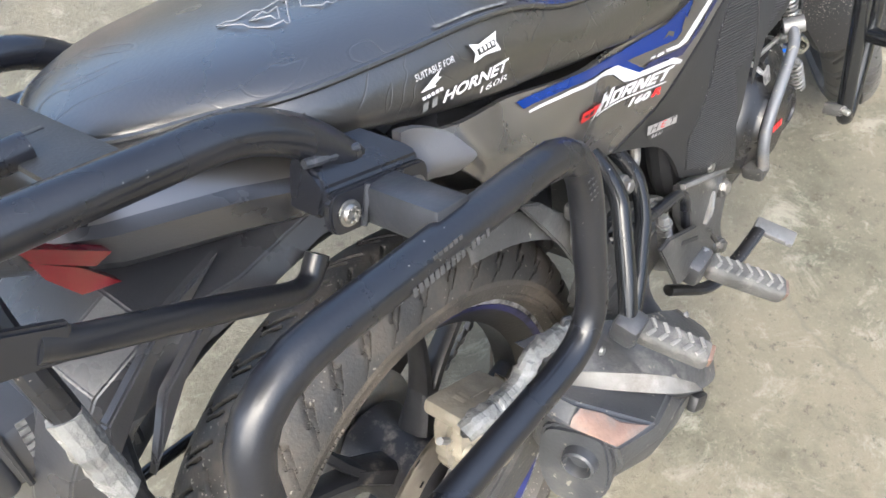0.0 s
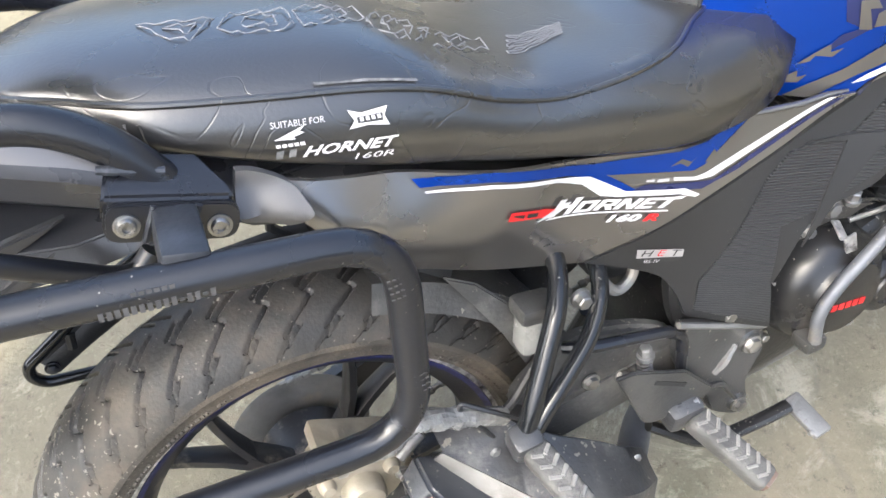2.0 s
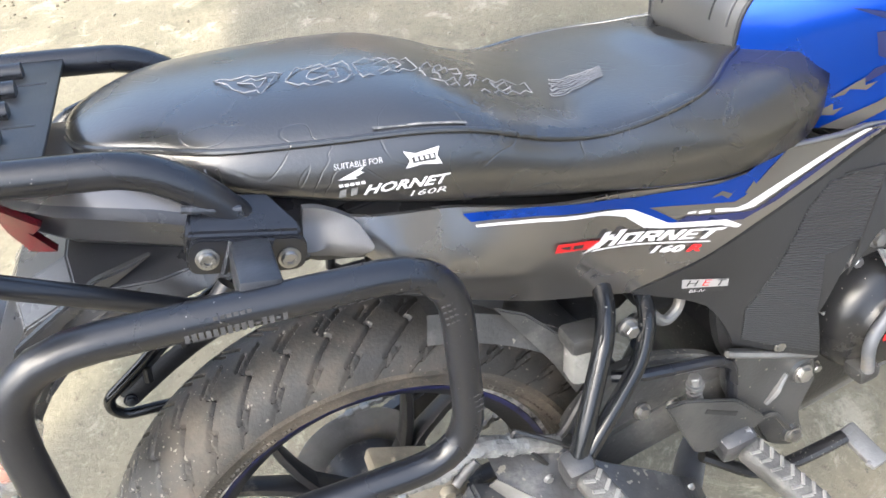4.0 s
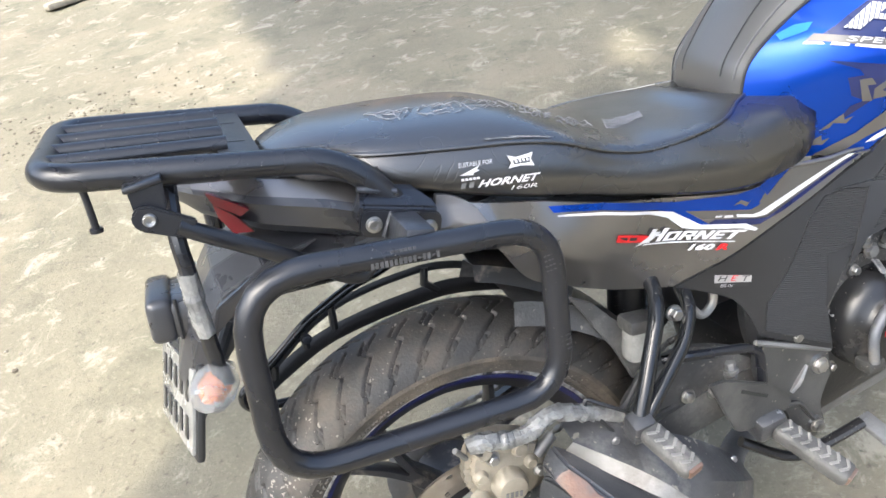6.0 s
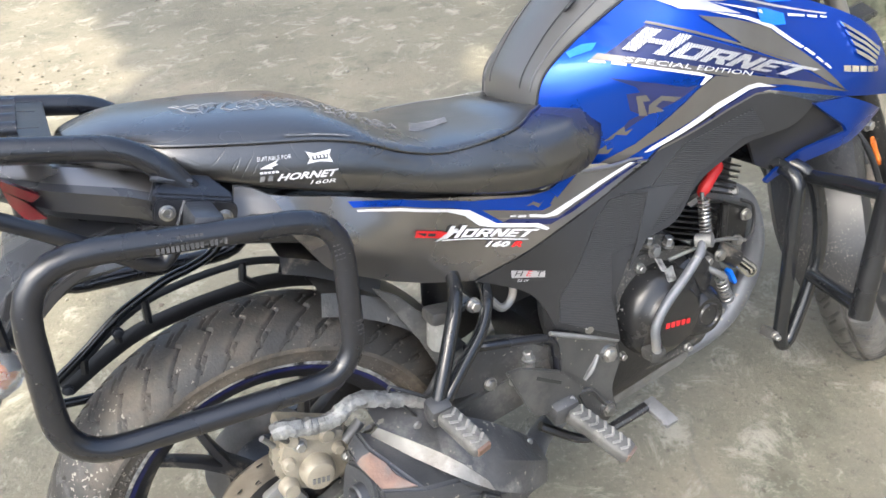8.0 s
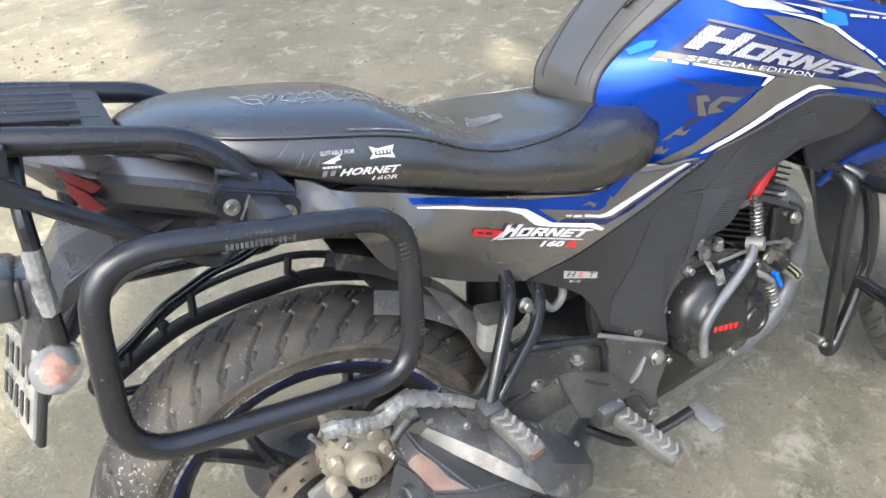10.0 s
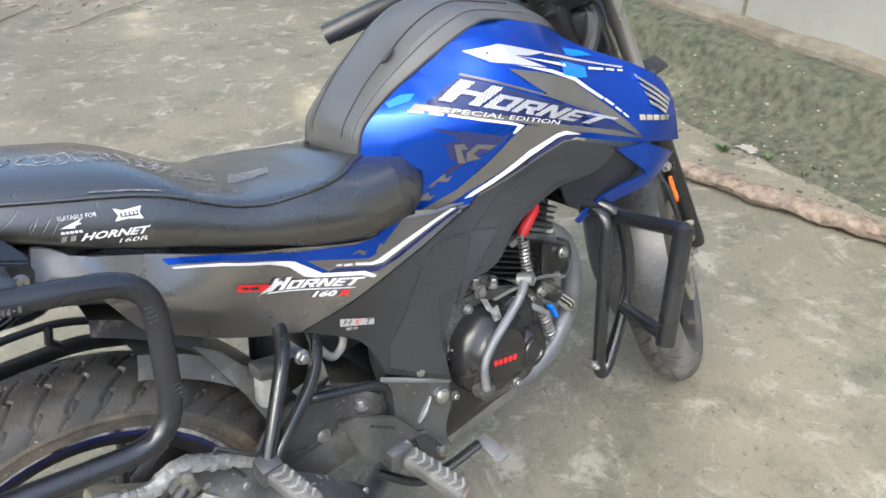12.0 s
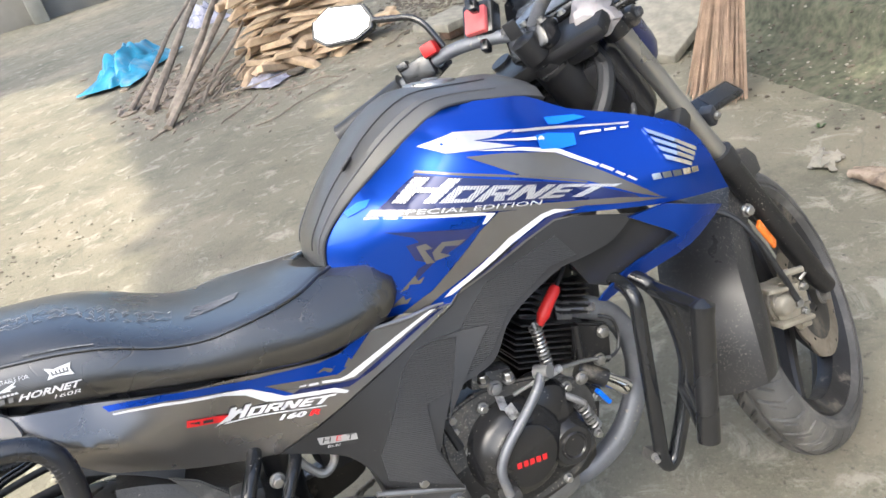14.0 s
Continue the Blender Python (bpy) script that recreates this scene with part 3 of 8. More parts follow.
rear = wheel_rim(REAR, 0.2305, 0.044, "rear_wheel", "black alloy rear wheel with blue rim stripe")
ZIGZAG = [([(0.0, 0.04), (0.62, 0.30), (0.42, 0.36), (1.30, 0.76)], 0.0021), ([(1.16, 0.76), (1.62, 0.97)], 0.0018), ([(0.62, 0.46), (1.02, 0.62), (0.86, 0.67), (1.28, 0.86)], 0.0018), ([(0.40, 0.08), (0.72, 0.24)], 0.0018)]
tyre(REAR, 0.314, 0.069, 0.052, 0.2285, 0.044, rear, 44, ZIGZAG, 26, 46)
part("rim_lip", lathe([(0.2318, -0.0476), (0.2295, -0.0484), (0.2262, -0.0478), (0.2270, -0.0460)], 72, REAR, closed=True), SCUFFED, rear, "scuffed pale rim edge")
part("rim_stripe", lathe([(0.2258, -0.0478), (0.2185, -0.0428), (0.2180, -0.0436), (0.2256, -0.0488)], 72, REAR, closed=True), RIMTAPE, rear, "dark blue rim tape")
for k in range(5):
    a = 2 * math.pi * k / 5 + radians(57)
    spoke(REAR, a - 0.1, 0.04, 0.112, 0.015, 0.012, 0.024, rear, 0.04)
    for d in (-0.17, 0.17):
        spoke(REAR, a - 0.06 + d * 0.18, 0.098, 0.202, 0.0072, 0.0062, 0.016, rear, d)
part("hub", lathe([(0.0, -0.085), (0.02, -0.085), (0.03, -0.07), (0.05, -0.062), (0.055, -0.03), (0.05, 0.03), (0.06, 0.06), (0.03, 0.085), (0, 0.085)], 32, REAR), RIM, rear)
holed_disc(REAR, -0.078, 0.084, 0.120, rear)
part("disc_carrier", lathe([(0.03, -0.079), (0.06, -0.079), (0.087, -0.0775), (0.087, -0.0745), (0.03, -0.07)], 40, REAR, closed=True), RIM, rear)
part("sprocket", lathe([(0.03, 0.082), (0.088, 0.082), (0.092, 0.084), (0.088, 0.087), (0.03, 0.087)], 42, REAR, closed=True), CAST, rear)
part("axle_nut", hexbolt(REAR + Vector((0, -0.12, 0)), 0.014, 0.014), STEEL, bike)

# chain
for z0, z1 in ((0.402, 0.43), (0.226, 0.36)):
    bm = bmesh.new()
    for i in range(44):
        u = i / 44
        p = Vector((0.46 * u, 0.0845, z0 + (z1 - z0) * u))
        block(p, (0.0125, 0.011 if i % 2 else 0.006, 0.009), 0.002, (0, -math.degrees(math.atan2(z1 - z0, 0.46)), 0), bm, segs=1)
    part("chain", bm, CAST, bike, "greasy steel drive chain")

# swing arm, chain guard, brake
part("swing_arm", plate(smooth_outline([(-0.045, 0.335), (-0.05, 0.295), (0.0, 0.285), (0.2, 0.335), (0.42, 0.36), (0.43, 0.42), (0.2, 0.395), (0.02, 0.345)]), -0.125, -0.092, 0.006), DUSTY, bike, "dusty black swing arm")
part("swing_arm", plate(smooth_outline([(-0.045, 0.335), (-0.05, 0.295), (0.0, 0.285), (0.2, 0.335), (0.42, 0.36), (0.43, 0.42), (0.2, 0.395), (0.02, 0.345)]), 0.1, 0.13, 0.006), ENGINE, bike)
cal_out = smooth_outline([(0.005, 0.478), (0.04, 0.486), (0.098, 0.446), (0.104, 0.42), (0.085, 0.382), (0.05, 0.372), (0.012, 0.39), (-0.01, 0.43)], (2, 3), 4)
cal = part("rear_caliper", plate(cal_out, -0.120, -0.084, 0.011), CALIPER, bike, "dusty gold brake caliper")
part("piston_cap", lathe([(0, -0.026), (0.016, -0.026), (0.019, -0.025), (0.0225, -0.02), (0.024, 0.0)], 28, (0.042, -0.116, 0.414)), CALIPER, cal)
part("piston_cap", lathe([(0, -0.018), (0.01, -0.018), (0.013, -0.014), (0.0145, 0.0)], 20, (0.002, -0.116, 0.405)), CALIPER, cal)
for k in range(4):
    part("cap_print", block((0.031 + 0.0062 * k, -0.1425, 0.412 - 0.0016 * k), (0.004, 0.0008, 0.008), 0, (0, 14, 0)), CAST, cal)
for x, y, z, r in ((0.022, -0.119, 0.474, 0.011), (0.068, -0.119, 0.458, 0.012), (0.010, -0.119, 0.44, 0.009), (0.078, -0.119, 0.43, 0.009)):
    part("caliper_lug", lathe([(0, -0.010), (r * 0.7, -0.010), (r, -0.006), (r * 1.1, 0.004)], 18, (x, y, z)), CALIPER, cal)
part("bridge", block((0.05, -0.1, 0.468), (0.09, 0.05, 0.018), 0.006, (0, 30, 0)), CALIPER, cal)
part("slide_pin", rod((0.088, -0.118, 0.432), (0.118, -0.112, 0.447), 0.008, 12), CAST, cal)
part("caliper_bolt", hexbolt((0.03, -0.121, 0.462), 0.0075, 0.011), STEEL, cal)
part("caliper_bolt", hexbolt((0.086, -0.121, 0.412), 0.006, 0.009), STEEL, cal)
part("bleed_nipple", rod((0.0, -0.11, 0.468), (-0.012, -0.118, 0.492), 0.004, 8), CAST, cal)
part("caliper_bracket", block((-0.005, -0.1, 0.375), (0.045, 0.016, 0.055), 0.006, (0, -20, 0)), CAST, cal)

# rear brake hose wrapped in cloudy plastic
hose = tube([(0.02, -0.12, 0.47), (0.0, -0.145, 0.51), (0.017, -0.15, 0.514), (0.042, -0.15, 0.501), (0.075, -0.15, 0.494), (0.108, -0.15, 0.51), (0.154, -0.15, 0.486), (0.2, -0.148, 0.455), (0.25, -0.13, 0.49)], 0.005, 0.03, 8)
hose_part = part("brake_hose", hose, PLASTIC, bike)
bm = bmesh.new()
pts = fillet([(0.0, -0.145, 0.512), (0.017, -0.15, 0.514), (0.042, -0.15, 0.501), (0.075, -0.15, 0.494), (0.108, -0.15, 0.512), (0.154, -0.15, 0.488), (0.2, -0.148, 0.458)], 0.025, 9)
sweep(bm, pts, [0.0112 + 0.002 * noise.noise(p * 110) for p in pts], 14)
for v in bm.verts:
    v.co += noise.noise_vector(v.co * 150) * 0.0024
part("plastic_wrap", bm, WRAP, hose_part, "torn cloudy plastic film", 12)

# muffler: a faceted dark can under a dusty cover with a pale edge, and a small outlet at its rear
bm = bmesh.new()
SECTIONS = (
    ((0.080, -0.160, 0.455), (0.078, -0.197, 0.453), (0.088, -0.244, 0.438), (0.090, -0.245, 0.400), (0.088, -0.222, 0.352), (0.082, -0.165, 0.335), (0.078, -0.140, 0.380)),
    ((0.100, -0.150, 0.466), (0.100, -0.197, 0.466), (0.138, -0.258, 0.421), (0.150, -0.258, 0.385), (0.150, -0.236, 0.320), (0.130, -0.165, 0.290), (0.110, -0.125, 0.380)),
    ((0.117, -0.144, 0.446), (0.157, -0.200, 0.420), (0.191, -0.244, 0.395), (0.200, -0.252, 0.372), (0.215, -0.236, 0.300), (0.200, -0.165, 0.250), (0.150, -0.110, 0.360)),
    ((0.200, -0.150, 0.410), (0.235, -0.195, 0.392), (0.255, -0.225, 0.365), (0.262, -0.242, 0.330), (0.272, -0.225, 0.275), (0.280, -0.165, 0.235), (0.240, -0.110, 0.330)),
    ((0.320, -0.150, 0.305), (0.322, -0.165, 0.308), (0.325, -0.185, 0.298), (0.328, -0.192, 0.280), (0.332, -0.185, 0.250), (0.335, -0.160, 0.232), (0.330, -0.130, 0.265)),
    ((0.375, -0.128, 0.262), (0.376, -0.138, 0.262), (0.377, -0.146, 0.256), (0.378, -0.148, 0.248), (0.378, -0.144, 0.240), (0.378, -0.132, 0.234), (0.376, -0.120, 0.248)))
rings = [[bm.verts.new(p) for p in sec] for sec in SECTIONS]
for a, b in zip(rings, rings[1:]):
    for j in range(7):
        bm.faces.new((a[j], a[(j + 1) % 7], b[(j + 1) % 7], b[j]))
bm.faces.new(rings[0]), bm.faces.new(rings[-1])
bmesh.ops.recalc_face_normals(bm, faces=bm.faces[:])
bmesh.ops.bevel(bm, geom=bm.edges[:], offset=0.0035, segments=3, affect="EDGES")
muffler = part("muffler", bm, CAN, bike, "short faceted dark muffler grey with dust")


def shell(lines, thick, down):
    """A pressed sheet through lines of points, with its thickness turned inwards."""
    bm = bmesh.new()
    down = Vector(down) * thick
    top = [[bm.verts.new(p) for p in fillet([Vector(q) for q in line], 0.03, 4)] for line in lines]
    low = [[bm.verts.new(v.co + down) for v in line] for line in top]
    m, k = len(top), len(top[0])
    for i in range(m - 1):
        for j in range(k - 1):
            bm.faces.new((top[i][j], top[i][j + 1], top[i + 1][j + 1], top[i + 1][j]))
            bm.faces.new((low[i][j], low[i + 1][j], low[i + 1][j + 1], low[i][j + 1]))
    for j in range(k - 1):
        bm.faces.new((top[0][j], low[0][j], low[0][j + 1], top[0][j + 1])), bm.faces.new((top[-1][j], top[-1][j + 1], low[-1][j + 1], low[-1][j]))
    for i in range(m - 1):
        bm.faces.new((top[i][0], top[i + 1][0], low[i + 1][0], low[i][0])), bm.faces.new((top[i][-1], low[i][-1], low[i + 1][-1], top[i + 1][-1]))
    bmesh.ops.recalc_face_normals(bm, faces=bm.faces[:])
    return bm


RIDGE = [(0.1275, -0.158, 0.460), (0.165, -0.200, 0.440), (0.205, -0.238, 0.412), (0.260, -0.240, 0.385), (0.305, -0.237, 0.356), (0.347, -0.205, 0.312)]
SKIRT = [(0.117, -0.150, 0.446), (0.155, -0.205, 0.423), (0.193, -0.250, 0.399), (0.240, -0.260, 0.355), (0.285, -0.252, 0.320), (0.340, -0.208, 0.278)]
INNER = [(0.128, -0.105, 0.474), (0.185, -0.140, 0.466), (0.235, -0.178, 0.436), (0.280, -0.185, 0.405), (0.318, -0.185, 0.366), (0.352, -0.168, 0.322)]
cover = part("muffler_cover", shell([INNER, RIDGE, SKIRT], 0.004, (0.25, 0.75, -0.6)), MUFFLER, muffler, "dusty grey muffler cover")
edge_up = [tuple(Vector(p) + Vector((-0.0012, -0.002, 0.0012))) for p in RIDGE[:2] + [(0.200, -0.2345, 0.4155), (0.228, -0.2525, 0.378)]]
edge_low = [tuple(Vector(p) + Vector((-0.0012, -0.002, 0.0012))) for p in SKIRT[:3] + [(0.232, -0.2585, 0.363)]]
part("cover_edge", shell([edge_up, edge_low], 0.003, (0.4, 0.6, -0.5)), PALEDUST, cover, "pale dusty rim of the cover")
# black tube stands for the shade in the groove under the skirt
part("groove_shade", tube([tuple(Vector(p) + Vector((-0.002, 0.006, -0.006))) for p in SKIRT[:4]], 0.0045, 0.03, 8), PLASTIC, cover)
part("cover_hook", block((0.222, -0.258, 0.352), (0.03, 0.012, 0.02), 0.004, (0, 40, 0)), PLASTIC, cover)
for at in ((0.175, -0.178, 0.4505), (0.33, -0.19, 0.345)):
    part("cover_rivet", lathe([(0, -0.003), (0.004, -0.003), (0.006, 0)], 14, at), CAST, cover)
cap_end = part("end_cap", plate(smooth_outline([(-0.030, 0.045), (0.022, 0.048), (0.034, 0.022), (0.032, -0.020), (0.012, -0.052), (-0.028, -0.058), (-0.044, -0.030), (-0.042, 0.015)], (), 4), -0.004, 0.012, 0.004), CAN, muffler, "dark muffler end cap with a round outlet")
cap_end.matrix_basis = Matrix.Translation((0.072, -0.207, 0.402)) @ Matrix.Rotation(radians(-78), 4, "Z") @ Matrix.Rotation(radians(-14), 4, "X")
bm = bmesh.new()
lathe([(0.0125, 0.01), (0.0125, -0.012), (0.0145, -0.016), (0.017, -0.014), (0.0185, -0.004), (0.026, 0.002)], 32, (0.004, 0, 0.012), bm)
part("outlet", bm, CAN, cap_end, "short dark outlet collar")
# a black cup closes the outlet: the shade inside is put into its colour
part("outlet_mouth", lathe([(0, 0.004), (0.0127, 0.004), (0.0127, -0.002)], 24, (0.004, 0, 0.012)), HOLEBLACK, cap_end)
A0, A1, B0, B1 = (Vector(SECTIONS[i][j]) for i, j in ((0, 1), (0, 2), (1, 1), (1, 2)))
bm = bmesh.new()
out = (A1 - A0).cross(B0 - A0).normalized()
out = out if out.z > 0 else -out
face = [A0.lerp(A1, v).lerp(B0.lerp(B1, v), u) for u, v in ((0.08, 0.04), (0.5, 0.02), (0.88, 0.07), (0.93, 0.35), (0.80, 0.62), (0.96, 0.93), (0.5, 0.96), (0.08, 0.95))]
rim = [[bm.verts.new(p + out * h) for p in face] for h in (0.0042, 0.0)]
mid = sum(face, Vector()) / 8 + out * 0.0052
inner = [bm.verts.new((p + out * 0.005).lerp(mid, 0.15)) for p in face]
bm.faces.new(inner), bm.faces.new(list(reversed(rim[1])))
for i in range(8):
    k = (i + 1) % 8
    bm.faces.new((rim[0][i], rim[0][k], inner[k], inner[i])), bm.faces.new((rim[0][i], rim[1][i], rim[1][k], rim[0][k]))
part("heat_shield", bm, RUST, muffler, "rust-stained metal heat shield", 25)
part("exhaust_pipe", tube([(0.80, -0.045, 0.548), (0.85, -0.072, 0.53), (0.885, -0.075, 0.502), (0.906, -0.075, 0.45), (0.909, -0.075, 0.4), (0.892, -0.076, 0.35), (0.846, -0.075, 0.288), (0.79, -0.055, 0.245), (0.72, -0.03, 0.225), (0.5, -0.02, 0.212), (0.42, -0.06, 0.225), (0.36, -0.13, 0.25)], 0.0195, 0.04, 18), PIPE, bike, "dull grey exhaust pipe")

# ---- seat ----
# side x, middle x, half width, bottom, seam, crown
SEATS = [(-0.108, -0.108, 0.02, 0.885, 0.898, 0.902), (-0.1, -0.1, 0.05, 0.876, 0.899, 0.907), (-0.08, -0.08, 0.078, 0.870, 0.898, 0.911), (-0.045, -0.045, 0.104, 0.862, 0.8935, 0.914),
         (0.0, 0.0, 0.130, 0.846, 0.8835, 0.909), (0.077, 0.077, 0.142, 0.812, 0.866, 0.897), (0.15, 0.15, 0.148, 0.783, 0.849, 0.880), (0.2, 0.2, 0.150, 0.766, 0.831, 0.857),
         (0.25, 0.25, 0.149, 0.746, 0.804, 0.826), (0.3, 0.3, 0.149, 0.729, 0.787, 0.803), (0.35, 0.348, 0.151, 0.712, 0.783, 0.793), (0.41, 0.395, 0.152, 0.696, 0.780, 0.788),
         (0.46, 0.416, 0.149, 0.690, 0.779, 0.788), (0.515, 0.433, 0.139, 0.690, 0.781, 0.790), (0.545, 0.445, 0.128, 0.702, 0.781, 0.790), (0.559, 0.45, 0.118, 0.718, 0.781, 0.789), (0.562, 0.454, 0.108, 0.732, 0.777, 0.786)]


def seat_ring(row):
    xs, xc, w, zb, zs, zt = row
    u = max(0.0, min(1.0, (xs - 0.33) / 0.22))
    q = 0.925 - 0.33 * u * u * (3 - 2 * u)
    h = zs - zb
    half = [(0.0, zb + 0.012), (w * 0.75, zb + 0.006), (w - 0.008, zb), (w, zb + 0.006), (w + 0.003, zb + h * 0.4), (w - 0.002 - (0.925 - q) * w * 0.28, zb + h * (0.75 + 0.08 * u)), (w * (q + 0.02), zs - 0.002), (w * q, zs + 0.001),
            (w * q * 0.93, zs + (zt - zs) * 0.3), (w * q * 0.7, zs + (zt - zs) * 0.68), (w * q * 0.38, zs + (zt - zs) * 0.92), (0.0, zt)]
    pts = [(-y, z) for y, z in half] + [(y, z) for y, z in reversed(half[1:-1])]
    return [Vector((xc + (xs - xc) * min(1, abs(y) / w) ** 2, y, z)) for y, z in pts]


def catmull(rows, steps):
    out = []
    for i in range(len(rows) - 1):
        p = [np.array(rows[max(0, min(len(rows) - 1, j))], float) for j in (i - 1, i, i + 1, i + 2)]
        for s in range(steps):
            u = s / steps
            out.append(tuple(0.5 * (2 * p[1] + (p[2] - p[0]) * u + (2 * p[0] - 5 * p[1] + 4 * p[2] - p[3]) * u**2 + (3 * p[1] - p[0] - 3 * p[2] + p[3]) * u**3)))
    return out + [tuple(rows[-1])]


fine = catmull(SEATS, 4)
bm = bmesh.new()
rings = [[bm.verts.new(p) for p in seat_ring(r)] for r in fine]
for a, b in zip(rings, rings[1:]):
    k = len(a)
    for j in range(k):
        bm.faces.new((a[j], a[(j + 1) % k], b[(j + 1) % k], b[j]))
bm.faces.new(rings[0]), bm.faces.new(rings[-1])
seat = part("seat", bm, SEAT, bike, "creased black vinyl two-level seat cover", 60)
part("piping", sweep(bmesh.new(), [seat_ring(r)[6] + Vector((0, -0.001, 0.0012)) for r in fine], 0.0026, 8), SEAT, seat)
part("piping", sweep(bmesh.new(), [Vector((p.x, -p.y, p.z)) for p in [seat_ring(r)[6] + Vector((0, -0.0008, 0.001)) for r in fine]], 0.0022, 6), SEAT, seat)
SEATSIDE = Skin([(xs, zb + (zs - zb) * f, -(w + d)) for xs, xc, w, zb, zs, zt in SEATS[3:13] for f, d in ((0.05, 0.0), (0.4, 0.003), (0.75, -0.002))])

# ---- tank ----
TANK = Skin([(0.594, 0.837, -0.135), (0.88, 0.745, -0.205), (0.999, 0.728, -0.214), (0.561, 0.74, -0.122), (0.617, 0.679, -0.145), (0.56, 0.835, -0.11), (0.488, 0.784, -0.07), (0.496, 0.809, -0.072), (0.545, 0.851, -0.078),
             (0.588, 0.874, -0.084), (0.63, 0.894, -0.09), (0.703, 0.922, -0.098), (0.749, 0.921, -0.1), (0.858, 0.887, -0.104), (0.965, 0.824, -0.15), (1.055, 0.77, -0.185), (1.074, 0.64, -0.19), (0.72, 0.83, -0.172),
             (0.8, 0.735, -0.188), (0.95, 0.66, -0.2), (0.7, 0.9, -0.137), (0.8, 0.87, -0.155)])
TANK_OUT = [(0.488, 0.784), (0.4958, 0.8094), (0.5115, 0.828), (0.545, 0.851), (0.588, 0.874), (0.63, 0.8937), (0.672, 0.911), (0.703, 0.922), (0.722, 0.925), (0.749, 0.921), (0.783, 0.912), (0.845, 0.893), (0.892, 0.856), (0.961, 0.821), (0.996, 0.801), (1.024, 0.781), (1.042, 0.759), (1.062, 0.705), (1.082, 0.653),
            (0.94, 0.69), (0.815, 0.731), (0.78, 0.737), (0.668, 0.712), (0.617, 0.677), (0.505, 0.689), (0.515, 0.745)]
tank = None
for side in (-1, 1):
    ob = part("tank_side", patch(smooth_outline(TANK_OUT, (0, 18, 19, 23, 24, 25), 3), TANK, 0.006, 0.0, 0.02, side), BLUE, bike, "metallic blue fuel tank flank")
    tank = tank or ob
# matt centre cover: a rounded lip along the blue flank, a folded shoulder and a broad top
EDGE = [(0.486, 0.070, 0.772), (0.488, 0.070, 0.7837), (0.4958, 0.072, 0.8094), (0.5115, 0.074, 0.828), (0.5449, 0.078, 0.8511), (0.5882, 0.084, 0.8741), (0.6303, 0.090, 0.8937), (0.6722, 0.095, 0.9112), (0.7031, 0.098, 0.9218), (0.7221, 0.099, 0.9248), (0.7488, 0.100, 0.9213), (0.7833, 0.1, 0.912), (0.8454, 0.1, 0.8932), (0.8767, 0.098, 0.8784)]
CREST = [(0.478, 0.778), (0.479, 0.792), (0.487, 0.818), (0.506, 0.842), (0.538, 0.876), (0.577, 0.908), (0.617, 0.937), (0.655, 0.955), (0.688, 0.962), (0.715, 0.9595), (0.747, 0.953), (0.785, 0.945), (0.845, 0.931), (0.885, 0.906)]
PAD_FOLD = [(0.985, -0.25), (1.02, -0.02), (1.015, 0.05), (0.95, 0.2), (0.86, 0.42), (0.80, 0.56), (0.60, 0.74), (0.52, 0.84), (0.26, 0.96), (0.0, 1.0)]
bm = bmesh.new()
grid = []
for (ex, ey, ez), (cx, cz) in zip(catmull(EDGE, 4), catmull(CREST, 4)):
    half = [(ex + (cx - ex) * k, -ey * w, ez + (cz - ez) * k) for w, k in PAD_FOLD]
    grid.append([bm.verts.new(p) for p in half] + [bm.verts.new((x, -y, z)) for x, y, z in reversed(half[:-1])])
for a, b in zip(grid, grid[1:]):
    for j in range(len(a) - 1):
        bm.faces.new((a[j], a[j + 1], b[j + 1], b[j]))
bm.faces.new(grid[-1])
pad = part("tank_pad", bm, PAD, bike, "matt grey plastic tank centre cover", 24)
for sgn in (-1, 1):
    # black line in the edge gap, paler and darker lines along the folds
    for (w, k), r, lift, surface in (((1.022, -0.03), 0.0022, 0.0006, PLASTIC), ((0.86, 0.42), 0.0014, 0.0005, GREYPLASTIC), ((0.56, 0.79), 0.0011, 0.0004, SHROUD)):
        line = [Vector((ex + (cx - ex) * k - 0.3 * lift, sgn * (ey * w + lift), ez + (cz - ez) * k + lift)) for (ex, ey, ez), (cx, cz) in zip(catmull(EDGE, 4), catmull(CREST, 4))]
        part("pad_line", sweep(bmesh.new(), line[6:-6] if r < 0.002 else line, r, 8), surface, pad)
# dark rectangular decal, built as a thin black block
part("pad_decal", block((0.575, -0.0525, 0.8985), (0.022, 0.016, 0.003), 0.001, (-32, -32, 0)), PLASTIC, pad)
cap = part("fuel_cap", lathe([(0, 0.008), (0.028, 0.008), (0.031, 0.0055), (0.034, 0.0075), (0.040, 0.006), (0.043, 0.0), (0.043, -0.006)], 36), FORKTUBE, pad, "round grey metal fuel cap")
cap.matrix_basis = pose(0.752, 0, 0.9475, 90, 13, 0)
part("cap_flap", block((0, 0.0095, 0.004), (0.016, 0.004, 0.032), 0.0015), CAST, cap)

